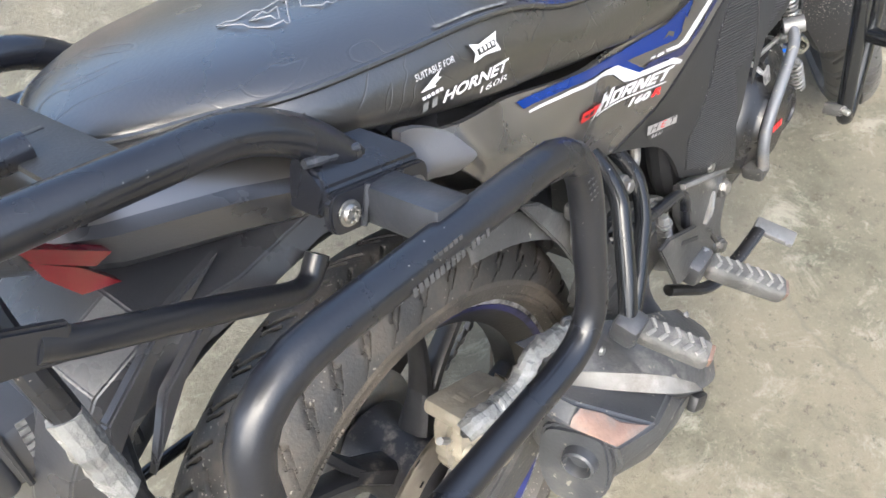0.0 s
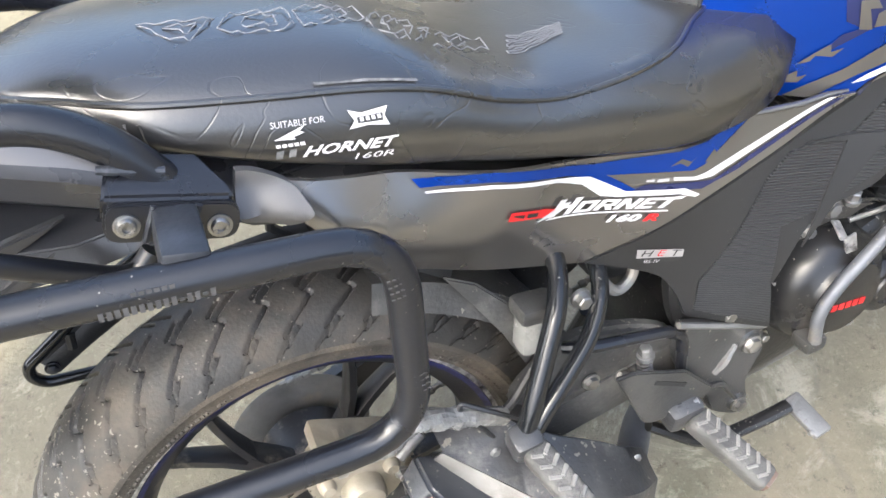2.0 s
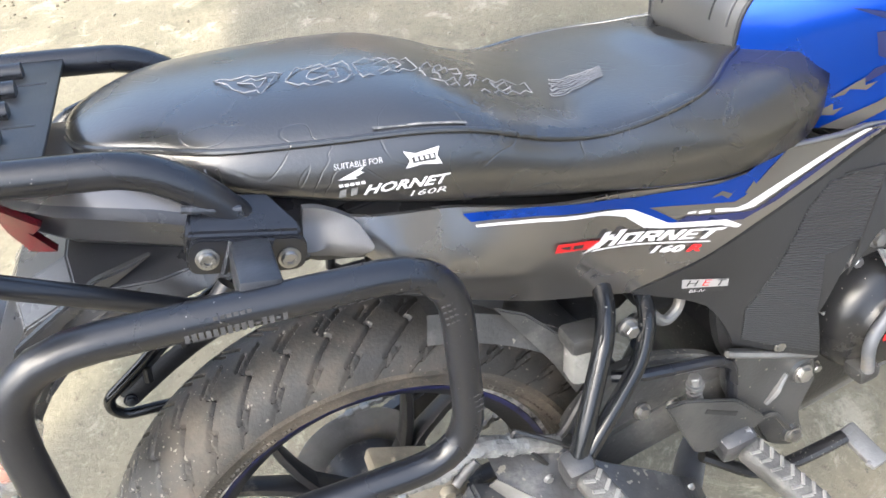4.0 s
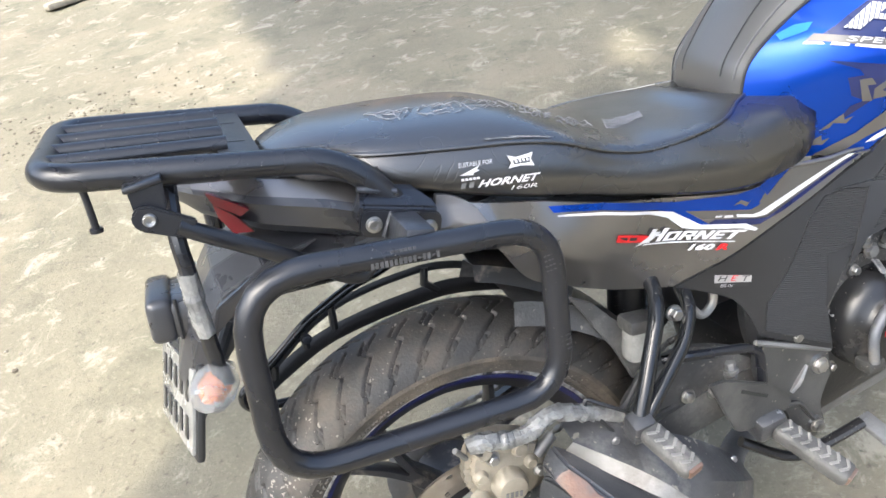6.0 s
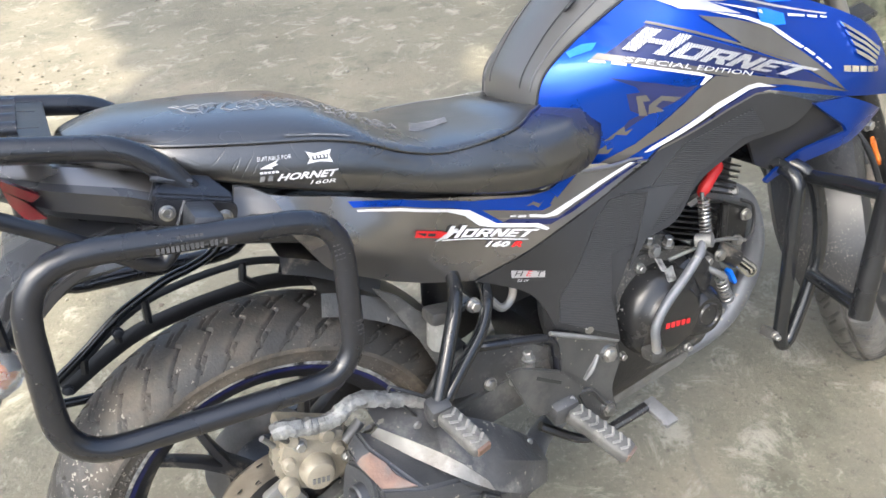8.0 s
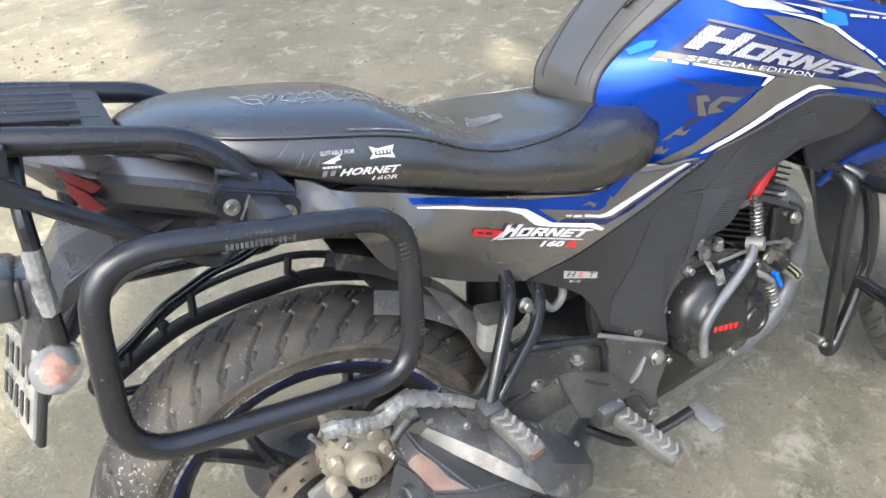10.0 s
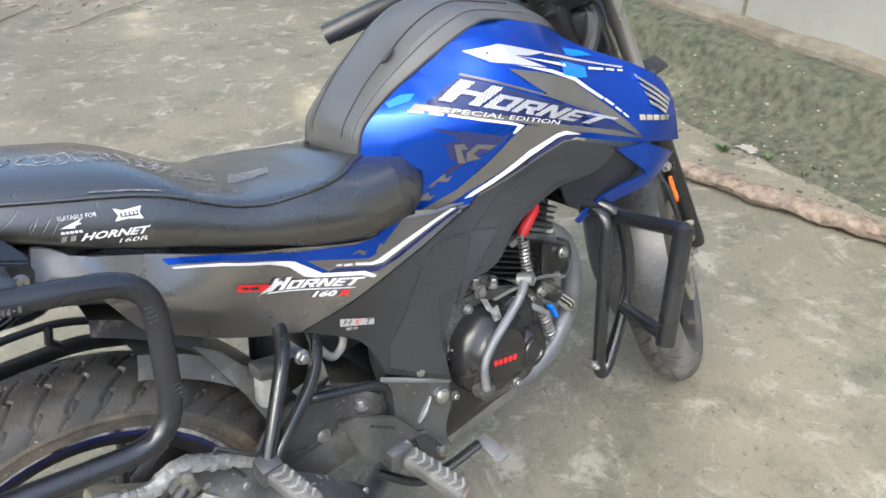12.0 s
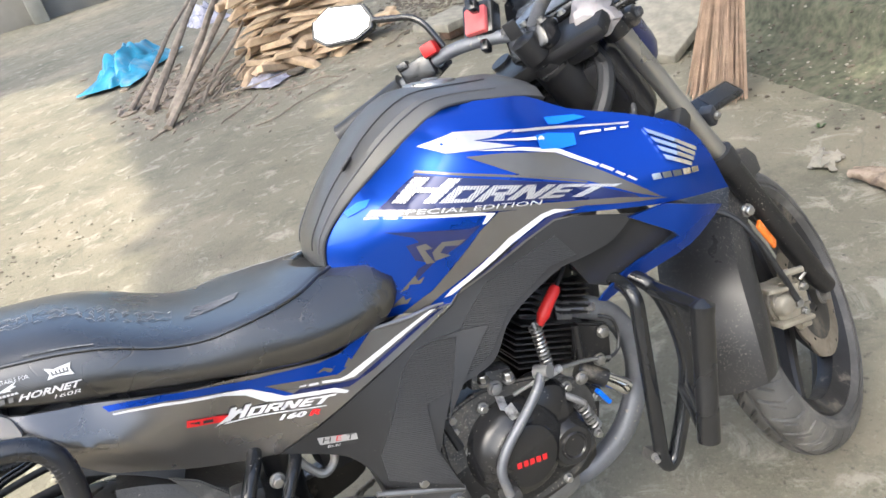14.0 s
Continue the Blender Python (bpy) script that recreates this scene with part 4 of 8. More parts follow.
# ---- side panels and shrouds ----
SIDE_BASE = Skin([(0.044, 0.816, -0.15), (0.238, 0.695, -0.15), (0.307, 0.701, -0.138), (0.395, 0.621, -0.141), (0.378, 0.581, -0.132), (0.441, 0.63, -0.142), (0.477, 0.455, -0.15), (0.617, 0.679, -0.148), (0.618, 0.639, -0.155),
             (0.13, 0.685, -0.135), (0.166, 0.658, -0.122), (0.242, 0.615, -0.115), (0.32, 0.587, -0.12), (0.402, 0.536, -0.13), (0.545, 0.42, -0.16), (0.52, 0.5, -0.168), (0.645, 0.633, -0.168), (0.75, 0.67, -0.182), (0.8, 0.7, -0.19),
             (0.9, 0.66, -0.195), (0.15, 0.772, -0.145), (0.1, 0.74, -0.155), (0.427, 0.68, -0.138), (0.2, 0.72, -0.152)])


def SIDE(x, z):
    """The side panel's skin: a folded edge runs down its rear half and fades forward."""
    fold = 0.777 - 0.78 * (x - 0.081)
    d = z - fold
    k = max(0.0, 1 - d / 0.06) if d > 0 else max(0.0, 1 + d / 0.045)
    fade = max(0.0, min(1.0, (x - 0.05) / 0.04)) * max(0.0, min(1.0, (0.235 - x) / 0.07))
    return SIDE_BASE(x, z) - 0.017 * k * fade


PANEL_OUT = [(0.045, 0.822), (0.15, 0.779), (0.292, 0.727), (0.427, 0.686), (0.475, 0.692), (0.617, 0.677), (0.54, 0.649), (0.32, 0.587), (0.242, 0.614), (0.166, 0.657), (0.125, 0.69), (0.09, 0.752)]
SHROUD_OUT = [(0.322, 0.586), (0.54, 0.6475), (0.617, 0.6745), (0.668, 0.7095), (0.779, 0.7325), (0.815, 0.7265), (0.905, 0.69), (0.86, 0.668), (0.802, 0.665), (0.765, 0.662), (0.681, 0.628), (0.634, 0.58), (0.562, 0.56), (0.516, 0.493), (0.531, 0.413), (0.43, 0.47), (0.402, 0.536)]
panel = shroud = None
for side in (-1, 1):
    a = part("side_panel", patch(smooth_outline(PANEL_OUT, (0, 4, 5, 6, 7)), SIDE, 0.005, 0.0, 0.011, side), PANEL, bike, "bronze-grey painted side panel")
    b = part("radiator_shroud", patch(smooth_outline(SHROUD_OUT, (0, 2, 6, 13, 14, 15)), SIDE, 0.005, 0.002, 0.02, side), SHROUD, bike, "dark grey shroud with fine ribs")
    panel, shroud = panel or a, shroud or b
RIBS_OUT = [(0.441, 0.520), (0.437, 0.478), (0.527, 0.425), (0.512, 0.500), (0.524, 0.565), (0.566, 0.570), (0.634, 0.592), (0.681, 0.64), (0.760, 0.674), (0.800, 0.674), (0.780, 0.712), (0.668, 0.688), (0.625, 0.652), (0.612, 0.640), (0.540, 0.640), (0.512, 0.620)]
part("ribbed_insert", patch(RIBS_OUT, SIDE, 0.003, 0.0045, 0.02), RIBBED, shroud, "finely ribbed dark grey insert")
part("ribbed_insert", patch(RIBS_OUT, SIDE, 0.003, 0.0045, 0.02, 1), RIBBED, shroud, "finely ribbed dark grey insert")
part("crease", patch([(0.648, 0.634), (0.556, 0.645), (0.602, 0.634), (0.545, 0.535)], SIDE, 0.002, 0.0065, 0.02), SHROUD, shroud)
part("panel_screw", hexbolt((0.48, SIDE(0.48, 0.452) - 0.002, 0.452), 0.006, 0.004), STEEL, shroud)
part("rear_corner", patch(smooth_outline([(0.0431, 0.8286), (0.0588, 0.8223), (0.076, 0.8081), (0.0813, 0.7946), (0.0817, 0.7869), (0.0647, 0.780), (0.0364, 0.7928), (0.0336, 0.8022)], (0, 5, 6), 4), lambda x, z: SIDE(x, z) - 0.010 * max(0.0, 1 - abs(z - 0.792 + 0.25 * (x - 0.06)) / 0.02), 0.008, 0.003, 0.006), GREYPLASTIC, panel, "matt grey plastic panel corner")
# blue lower wing and the dark scoop inside it
for side in (-1, 1):
    part("front_wing", patch([(0.893, 0.690), (0.95, 0.688), (1.062, 0.634), (0.990, 0.607), (0.899, 0.575), (0.838, 0.570), (0.825, 0.580), (0.903, 0.612), (0.962, 0.628), (0.954, 0.640)], Skin([(0.9, 0.69, -0.2), (1.07, 0.63, -0.185), (0.82, 0.57, -0.165), (0.97, 0.62, -0.205), (0.9, 0.565, -0.15)]), 0.006, 0.004, 0.02, side), BLUE, bike, "metallic blue lower wing")
    part("scoop", patch([(0.79, 0.70), (0.9, 0.692), (0.97, 0.630), (0.86, 0.582), (0.83, 0.60), (0.8, 0.66)], Skin([(0.79, 0.7, -0.175), (0.9, 0.69, -0.19), (0.97, 0.63, -0.19), (0.86, 0.58, -0.15), (0.8, 0.66, -0.16)]), 0.005, 0.0, 0.02, side), SHROUD, bike)
# frame and dark inner body behind the panels
bm = block((0.25, 0, 0.70), (0.46, 0.18, 0.08), 0.02, (0, 20, 0))
block((0.67, 0, 0.72), (0.26, 0.16, 0.12), 0.03, (0, 8, 0), bm)
block((0.53, 0, 0.70), (0.16, 0.2, 0.05), 0.015, (0, 0, 0), bm)
block((0.84, 0, 0.72), (0.2, 0.13, 0.16), 0.03, (0, 0, 0), bm)
block((0.44, 0, 0.56), (0.16, 0.14, 0.16), 0.03, (0, 0, 0), bm)
part("frame", bm, PLASTIC, bike)
bm = tube([(1.0, 0, 0.85), (0.93, 0, 0.66), (0.88, 0, 0.45), (0.82, 0, 0.3)], 0.022, 0.05)
part("frame_tube", bm, PLASTIC, bike)
part("frame_tube", sweep(bmesh.new(), fillet([(0.46, -0.1, 0.6), (0.44, -0.11, 0.45), (0.5, -0.1, 0.36)], 0.05), 0.02, 10), PLASTIC, bike)
# inner rear mudguard
bm = bmesh.new()
grid = []
for i in range(19):
    a = radians(6 + 64 * i / 18)
    grid.append([bm.verts.new(REAR + Vector(((0.342 + d) * math.cos(a), y, (0.342 + d) * math.sin(a)))) for y, d in ((-0.1, -0.025), (-0.09, 0.004), (-0.03, 0.006), (0.03, 0.006), (0.082, 0), (0.09, -0.03))])
for a, b in zip(grid, grid[1:]):
    for j in range(5):
        bm.faces.new((a[j], a[j + 1], b[j + 1], b[j]))
part("inner_mudguard", bm, DUSTY, bike, "dusty black inner mudguard")

part("arch_strut", plate([(0.181, 0.627), (0.213, 0.603), (0.253, 0.546), (0.269, 0.487), (0.251, 0.466), (0.231, 0.523), (0.201, 0.587)], -0.106, -0.1, 0.002), DUSTY, bike, "dusty strut of the wheel arch")
# dark fender under the tail
bm = bmesh.new()
grid = []
for i in range(15):
    a = radians(56 + 22 * i / 14)
    grid.append([bm.verts.new(REAR + Vector(((0.366 + d + 0.03 * i / 14) * math.cos(a), y, (0.366 + d + 0.03 * i / 14) * math.sin(a)))) for y, d in ((-0.085, -0.02), (-0.078, 0), (-0.03, 0.006), (0.03, 0.006), (0.078, 0), (0.085, -0.02))])
for a, b in zip(grid, grid[1:]):
    for j in range(5):
        bm.faces.new((a[j], a[j + 1], b[j + 1], b[j]))
part("rear_fender", bm, PLASTIC, bike, "black plastic fender under the tail")

# ---- tail ----
bm = bmesh.new()
rings = []
for x, w, z0, z1 in ((0.06, 0.135, 0.75, 0.815), (0.0, 0.128, 0.77, 0.838), (-0.06, 0.115, 0.80, 0.868), (-0.13, 0.092, 0.828, 0.89), (-0.185, 0.06, 0.862, 0.906), (-0.205, 0.035, 0.882, 0.905)):
    half = [(0, z0), (w * 0.7, z0), (w * 0.88, z0 + (z1 - z0) * 0.2), (w, z0 + (z1 - z0) * 0.62), (w * 0.93, z0 + (z1 - z0) * 0.74), (w * 0.7, z1 - 0.002), (0, z1 + 0.004)]
    rings.append([bm.verts.new((x, -y, z)) for y, z in half] + [bm.verts.new((x, y, z)) for y, z in reversed(half[1:-1])])
for a, b in zip(rings, rings[1:]):
    k = len(a)
    for j in range(k):
        bm.faces.new((a[j], a[(j + 1) % k], b[(j + 1) % k], b[j]))
bm.faces.new(rings[0]), bm.faces.new(rings[-1])
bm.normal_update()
# upper faces that point up take the side panel's bronze-grey colour
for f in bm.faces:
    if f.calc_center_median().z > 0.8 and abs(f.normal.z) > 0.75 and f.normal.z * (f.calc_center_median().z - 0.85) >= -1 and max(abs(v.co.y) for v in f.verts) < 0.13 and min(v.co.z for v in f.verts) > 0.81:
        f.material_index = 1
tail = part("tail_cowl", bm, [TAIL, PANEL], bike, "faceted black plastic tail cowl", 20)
lens = Skin([(-0.19, 0.895, -0.058), (-0.145, 0.87, -0.092), (-0.135, 0.835, -0.09), (-0.17, 0.845, -0.07), (-0.2, 0.87, -0.035)])
for side in (-1, 1):
    part("tail_light", patch([(-0.174, 0.892), (-0.161, 0.884), (-0.138, 0.867), (-0.148, 0.8605), (-0.170, 0.877)], lens, 0.012, 0.007, 0.02, side), LENS, bike, "dark red tail light lens")
    part("tail_light", patch([(-0.171, 0.8755), (-0.1535, 0.8605), (-0.141, 0.838), (-0.161, 0.840), (-0.170, 0.860)], lens, 0.012, 0.002, 0.02, side), LENS, bike, "dark red tail light lens")
# number plate holder: a broad faceted tongue under the tail, tapering down to the plate
bm = bmesh.new()
rings = []
for x, z0, z1, w in ((0.19, 0.722, 0.80, 0.1), (0.05, 0.744, 0.80, 0.105), (-0.02, 0.764, 0.80, 0.108), (-0.08, 0.757, 0.80, 0.106), (-0.14, 0.755, 0.817, 0.1), (-0.19, 0.728, 0.802, 0.088), (-0.235, 0.68, 0.752, 0.075), (-0.27, 0.628, 0.69, 0.06)):
    h = z1 - z0
    rings.append([bm.verts.new((x - 0.12 * h * q, y, z0 + h * q)) for y, q in ((-w * 0.8, 0), (-w, 0.22), (-w * 0.94, 0.72), (-w * 0.55, 1.0), (w * 0.55, 1.0), (w * 0.94, 0.72), (w, 0.22), (w * 0.8, 0))])
for a, b in zip(rings, rings[1:]):
    for j in range(8):
        bm.faces.new((a[j], a[(j + 1) % 8], b[(j + 1) % 8], b[j]))
bm.faces.new(rings[0]), bm.faces.new(rings[-1])
bmesh.ops.recalc_face_normals(bm, faces=bm.faces[:])
bmesh.ops.bevel(bm, geom=bm.edges[:], offset=0.0015, segments=2, affect="EDGES")
holder = part("plate_holder", bm, TAIL, bike, "angular black plastic plate holder", 20)
for side in (-1, 1):
    for outline, y in (([(-0.080, 0.806), (-0.128, 0.806), (-0.205, 0.779), (-0.222, 0.748), (-0.165, 0.781)], 0.094), ([(-0.060, 0.788), (-0.100, 0.790), (-0.168, 0.768), (-0.206, 0.727), (-0.150, 0.763)], 0.102)):
        bm = plate(outline, -0.004, 0.006, 0.002)
        bm.transform(Matrix.Translation((-0.14, y * side, 0.78)) @ Matrix.Rotation(radians(-9 * side), 4, "Z") @ Matrix.Translation((0.14, 0, -0.78)))
        part("holder_facet", bm, TAIL, holder)
part("plate_lamp", block((-0.269, 0, 0.760), (0.030, 0.092, 0.053), 0.009, (0, 10, 0), segs=3), TAIL, holder)
part("lamp_neck", block((-0.232, 0, 0.754), (0.06, 0.088, 0.046), 0.008, (0, 4, 0)), TAIL, holder)
part("lamp_seam", tube([(-0.2475, -0.0445, 0.782), (-0.2555, -0.0445, 0.734)], 0.0024, 0.01, 6), PLASTIC, holder)
for k in range(5):
    part("lamp_print", block((-0.234 - 0.0015 * k, -0.0446, 0.776 - 0.0062 * k), (0.0065, 0.0012, 0.0042), 0, (0, 15, 0)), PRINT, holder, "plain grey bar of print")
plate_ob = part("number_plate", block((0, 0, 0), (0.006, 0.16, 0.1), 0.002), CLOUDY, holder, "white number plate with dark bars")
plate_ob.matrix_basis = pose(-0.292, 0.0, 0.650, -6, 23, 11)
part("plate_frame", block((0.006, 0, 0), (0.01, 0.175, 0.115), 0.004), PLASTIC, plate_ob)
for row in (0.022, -0.022):
    for k in range(5):
        part("plate_bar", block((-0.0035, -0.058 + 0.029 * k, row), (0.002, 0.012, 0.026), 0), SHROUD, plate_ob)
for side in (-1, 1):
    ind = part("indicator", lathe([(0, -0.027), (0.012, -0.025), (0.021, -0.014), (0.0235, 0.002), (0.02, 0.018), (0.011, 0.03), (0.006, 0.04)], 24, (0, 0, 0)), CLEARLENS, bike, "cloudy indicator lamp on a stalk")
    ind.matrix_basis = pose(-0.234, 0.16 * side, 0.722, 0, 0, 30 * side) @ Matrix.Scale(-side, 4, (0, 1, 0))
    part("bulb", lathe([(0, -0.012), (0.006, -0.011), (0.0095, -0.004), (0.009, 0.006), (0.005, 0.014)], 18), ORANGE, ind)
    part("indicator_stalk", tube([(-0.19, 0.05 * side, 0.75), (-0.222, 0.13 * side, 0.735)], 0.0075), PLASTIC, bike)
# guard beside the rear wheel on the far side: a bent rod and a narrow plate with long windows
HUG = [[(0.22, 0.55), (0.175, 0.567), (0.12, 0.587), (0.079, 0.597), (-0.019, 0.600), (-0.102, 0.594), (-0.159, 0.574), (-0.216, 0.548)], [(0.16, 0.60), (0.10, 0.628), (0.063, 0.638), (-0.005, 0.641), (-0.074, 0.635), (-0.124, 0.616), (-0.16, 0.594), (-0.22, 0.556)]]
guard_plate = None
for k, (line, w) in enumerate(zip(HUG, (0.0125, 0.006))):
    ob = part("wheel_guard" if k == 0 else "guard_edge", sweep(bmesh.new(), fillet([Vector((x, 0.1, z)) for x, z in line], 0.03, 4), w, 8, flat=0.25), PLASTIC, guard_plate or bike, "slotted black guard beside the rear wheel" if k == 0 else "")
    guard_plate = guard_plate or ob
for x0, z0, x1, z1 in ((0.15, 0.575, 0.145, 0.607), (0.073, 0.596, 0.056, 0.615), (0.056, 0.612, 0.063, 0.638), (-0.085, 0.6, -0.08, 0.635), (-0.13, 0.588, -0.127, 0.615), (-0.185, 0.562, -0.18, 0.582)):
    part("guard_rib", rod((x0, 0.1, z0), (x1, 0.1, z1), 0.006, 8), PLASTIC, guard_plate)
for x, z in ((-0.127, 0.604), (-0.213, 0.549)):
    part("guard_bolt", hexbolt((x, 0.096, z), 0.006, 0.005), WORN, guard_plate)
part("guard_rod", tube([(0.075, 0.1, 0.72), (0.033, 0.1, 0.668), (-0.005, 0.1, 0.657), (-0.042, 0.1, 0.654), (-0.119, 0.1, 0.627), (-0.183, 0.1, 0.587), (-0.234, 0.1, 0.560), (-0.238, 0.1, 0.545), (-0.228, 0.1, 0.53), (-0.19, 0.1, 0.522), (-0.1, 0.1, 0.50), (0.02, 0.1, 0.46)], 0.0068, 0.02, 12), GUARD, bike, "bent black steel rod")

# ---- luggage rack and side frames ----
rail = tube([(0.004, -0.152, 0.828), (-0.022, -0.150, 0.875), (-0.055, -0.146, 0.902), (-0.12, -0.142, 0.919), (-0.302, -0.132, 0.966), (-0.306, 0.132, 0.966), (-0.12, 0.142, 0.919), (-0.055, 0.146, 0.902), (-0.022, 0.15, 0.875), (0.004, 0.152, 0.828)], 0.0135, 0.045, 14)
rack = part("rack_rail", rail, TUBE, bike, "satin black tubular luggage rack")
bm = block((-0.127, 0, 0.925), (0.04, 0.27, 0.005), 0.0015, (0, 14, 0))
for y in (-0.055, 0.055):
    block((-0.127, y, 0.9277), (0.022, 0.005, 0.0012), 0.0005, (0, 14, 0), bm)
part("rack_crossbar", bm, PLASTIC, rack)
for y in (-0.083, -0.028, 0.028, 0.083):
    part("rack_slat", tube([(-0.135, y, 0.933), (-0.298, y, 0.968)], 0.0092, 0.02, 12), TUBE, rack)
part("rack_hook", tube([(-0.270, -0.13, 0.955), (-0.271, -0.13, 0.934), (-0.274, -0.13, 0.906)], 0.0035), TUBE, rack)
part("hook_head", rod((-0.2738, -0.13, 0.9075), (-0.2744, -0.13, 0.9035), 0.0062, 14), TUBE, rack)
for side in (-1, 1):
    s = lambda pts: [(x, y * -side, z) for x, y, z in pts]
    loop = part("side_frame", sweep(bmesh.new(), ring_path(s([(-0.174, -0.236, 0.851), (0.124, -0.236, 0.790), (0.100, -0.236, 0.602), (-0.203, -0.236, 0.642)]), (0.07, 0.052, 0.058, 0.06)), 0.0130, 18, True), TUBE, bike, "satin black tubular side frame")
    flip = lambda bm: (bmesh.ops.scale(bm, vec=(1, -1, 1), verts=bm.verts), bm)[1] if side > 0 else bm
    # bolted plate with rounded corners under a folded shoulder that carries the rail
    slope = Matrix.Translation((-0.006, 0, 0.8225)) @ Matrix.Rotation(radians(22), 4, "Y")
    face = [(p.x, p.y) for p in [Vector((q.x, q.z)) for q in ring_path([(-0.042, 0, -0.0145), (0.043, 0, -0.0145), (0.043, 0, 0.014), (-0.042, 0, 0.014)], 0.011)]]
    bm = plate(face, -0.1775, -0.1705, 0.0015)
    bm.transform(slope)
    part("mount_plate", flip(bm), TUBE, loop)
    bm = bmesh.new()
    ends = [[bm.verts.new((x, y, z)) for y, z in ((-0.168, -0.004), (-0.1735, 0.012), (-0.1735, 0.0165), (-0.168, 0.0215), (-0.140, 0.033), (-0.136, 0.020), (-0.14, -0.004))] for x in (-0.043, 0.038)]
    for v, d in zip(ends[0] + ends[1], [0, 0, 0, 0.002, 0.006, 0.006, 0, 0, 0, 0, 0, -0.02, -0.02, 0]):
        v.co.x += d
    for i in range(7):
        bm.faces.new((ends[0][i], ends[0][(i + 1) % 7], ends[1][(i + 1) % 7], ends[1][i]))
    bm.faces.new(ends[0]), bm.faces.new(ends[1])
    bmesh.ops.bevel(bm, geom=bm.edges[:], offset=0.0022, segments=2, affect="EDGES")
    bm.transform(slope)
    part("gusset", flip(bm), TUBE, loop)
    for x0, x1 in ((-0.017, -0.012), (0.011, 0.016)):
        bm = bmesh.new()
        bead = [Vector((x0 + (x1 - x0) * i / 7, -0.178, -0.013 + 0.026 * i / 7)) for i in range(8)]
        sweep(bm, bead, [0.0022 + 0.0012 * noise.noise(p * 400) for p in bead], 6)
        bm.transform(slope)
        part("weld_bead", flip(bm), WORN, loop, "scuffed weld bead")
    bm = bmesh.new()
    blob = fillet([Vector((-0.036, -0.160, 0.8665)), Vector((-0.018, -0.161, 0.859)), Vector((0.002, -0.161, 0.851))], 0.01, 5)
    sweep(bm, blob, [0.003 + 0.0018 * noise.noise(p * 300) for p in blob], 8)
    part("weld_bead", flip(bm), WORN, loop, "scuffed weld bead")
    part("stub_bar", block((-0.005, 0.2045 * side, 0.8215), (0.029, 0.062, 0.026), 0.003, (0, 18, 0)), WORN, loop, "scuffed flat steel link")
    part("rack_strut", tube(s([(-0.203, -0.169, 0.8955), (-0.19, -0.167, 0.883), (-0.12, -0.151, 0.823), (-0.066, -0.126, 0.767), (-0.05, -0.12, 0.759), (-0.034, -0.118, 0.772)]), 0.0086, 0.03, 14), TUBE, loop)
    a, b = Vector((-0.226, 0.9115)), Vector((-0.19, 0.8875))
    d = (b - a).normalized()
    n2 = Vector((-d.y, d.x)) * 0.0125
    ends = [tuple(a + n2), tuple(a - d * 0.009 + n2 * 0.7), tuple(a - d * 0.0125), tuple(a - d * 0.009 - n2 * 0.7), tuple(a - n2), tuple(b - n2 * 0.8), tuple(b + n2 * 0.8)]
    part("strut_end", flip(plate(ends, -0.174, -0.167, 0.0018)), TUBE, loop)
    part("strut_tab", flip(plate([(-0.232, 0.945), (-0.2, 0.94), (-0.206, 0.912), (-0.222, 0.902), (-0.234, 0.912)], -0.166, -0.161, 0.0015)), TUBE, loop)
    part("tab_arm", flip(block((-0.218, -0.15, 0.94), (0.035, 0.04, 0.006), 0.002)), TUBE, loop)
    for x, z in ((-0.0325, 0.832), (0.0205, 0.8085)):
        head = part("frame_bolt", flip(lathe([(0, -0.0022), (0.0028, -0.0022), (0.003, -0.0045), (0.0054, -0.0045), (0.006, -0.0036), (0.0064, -0.0018), (0.0083, -0.0014), (0.0085, 0)], 28, (x, -0.178, z))), STEEL, loop)
        for k in range(8):
            a = k * math.pi / 4
            part("head_knurl", flip(rod((x + 0.0045 * math.cos(a), -0.1824, z + 0.0045 * math.sin(a)), (x + 0.0045 * math.cos(a), -0.1835, z + 0.0045 * math.sin(a)), 0.0008, 6)), STEEL, head)
    part("strut_bolt", flip(lathe([(0, -0.001), (0.0025, -0.001), (0.0025, -0.0025), (0.005, -0.003), (0.0062, -0.0018), (0.0066, 0)], 20, (-0.223, -0.174, 0.9095))), STEEL, loop)
stay = part("frame_stay", tube([(-0.2, -0.12, 0.925), (-0.21, -0.148, 0.881), (-0.213, -0.15, 0.84), (-0.218, -0.15, 0.806), (-0.222, -0.15, 0.742), (-0.226, -0.158, 0.72)], 0.0085, 0.02), TUBE, bike)
bm = bmesh.new()
pts = fillet([(-0.2135, -0.15, 0.842), (-0.218, -0.15, 0.806), (-0.2205, -0.15, 0.775)], 0.02, 10)
sweep(bm, pts, [0.0098 + 0.0022 * noise.noise(p * 160) for p in pts], 12)
for v in bm.verts:
    v.co += noise.noise_vector(v.co * 130) * 0.002
part("plastic_wrap", bm, WRAP, stay, "torn cloudy plastic film", 12)

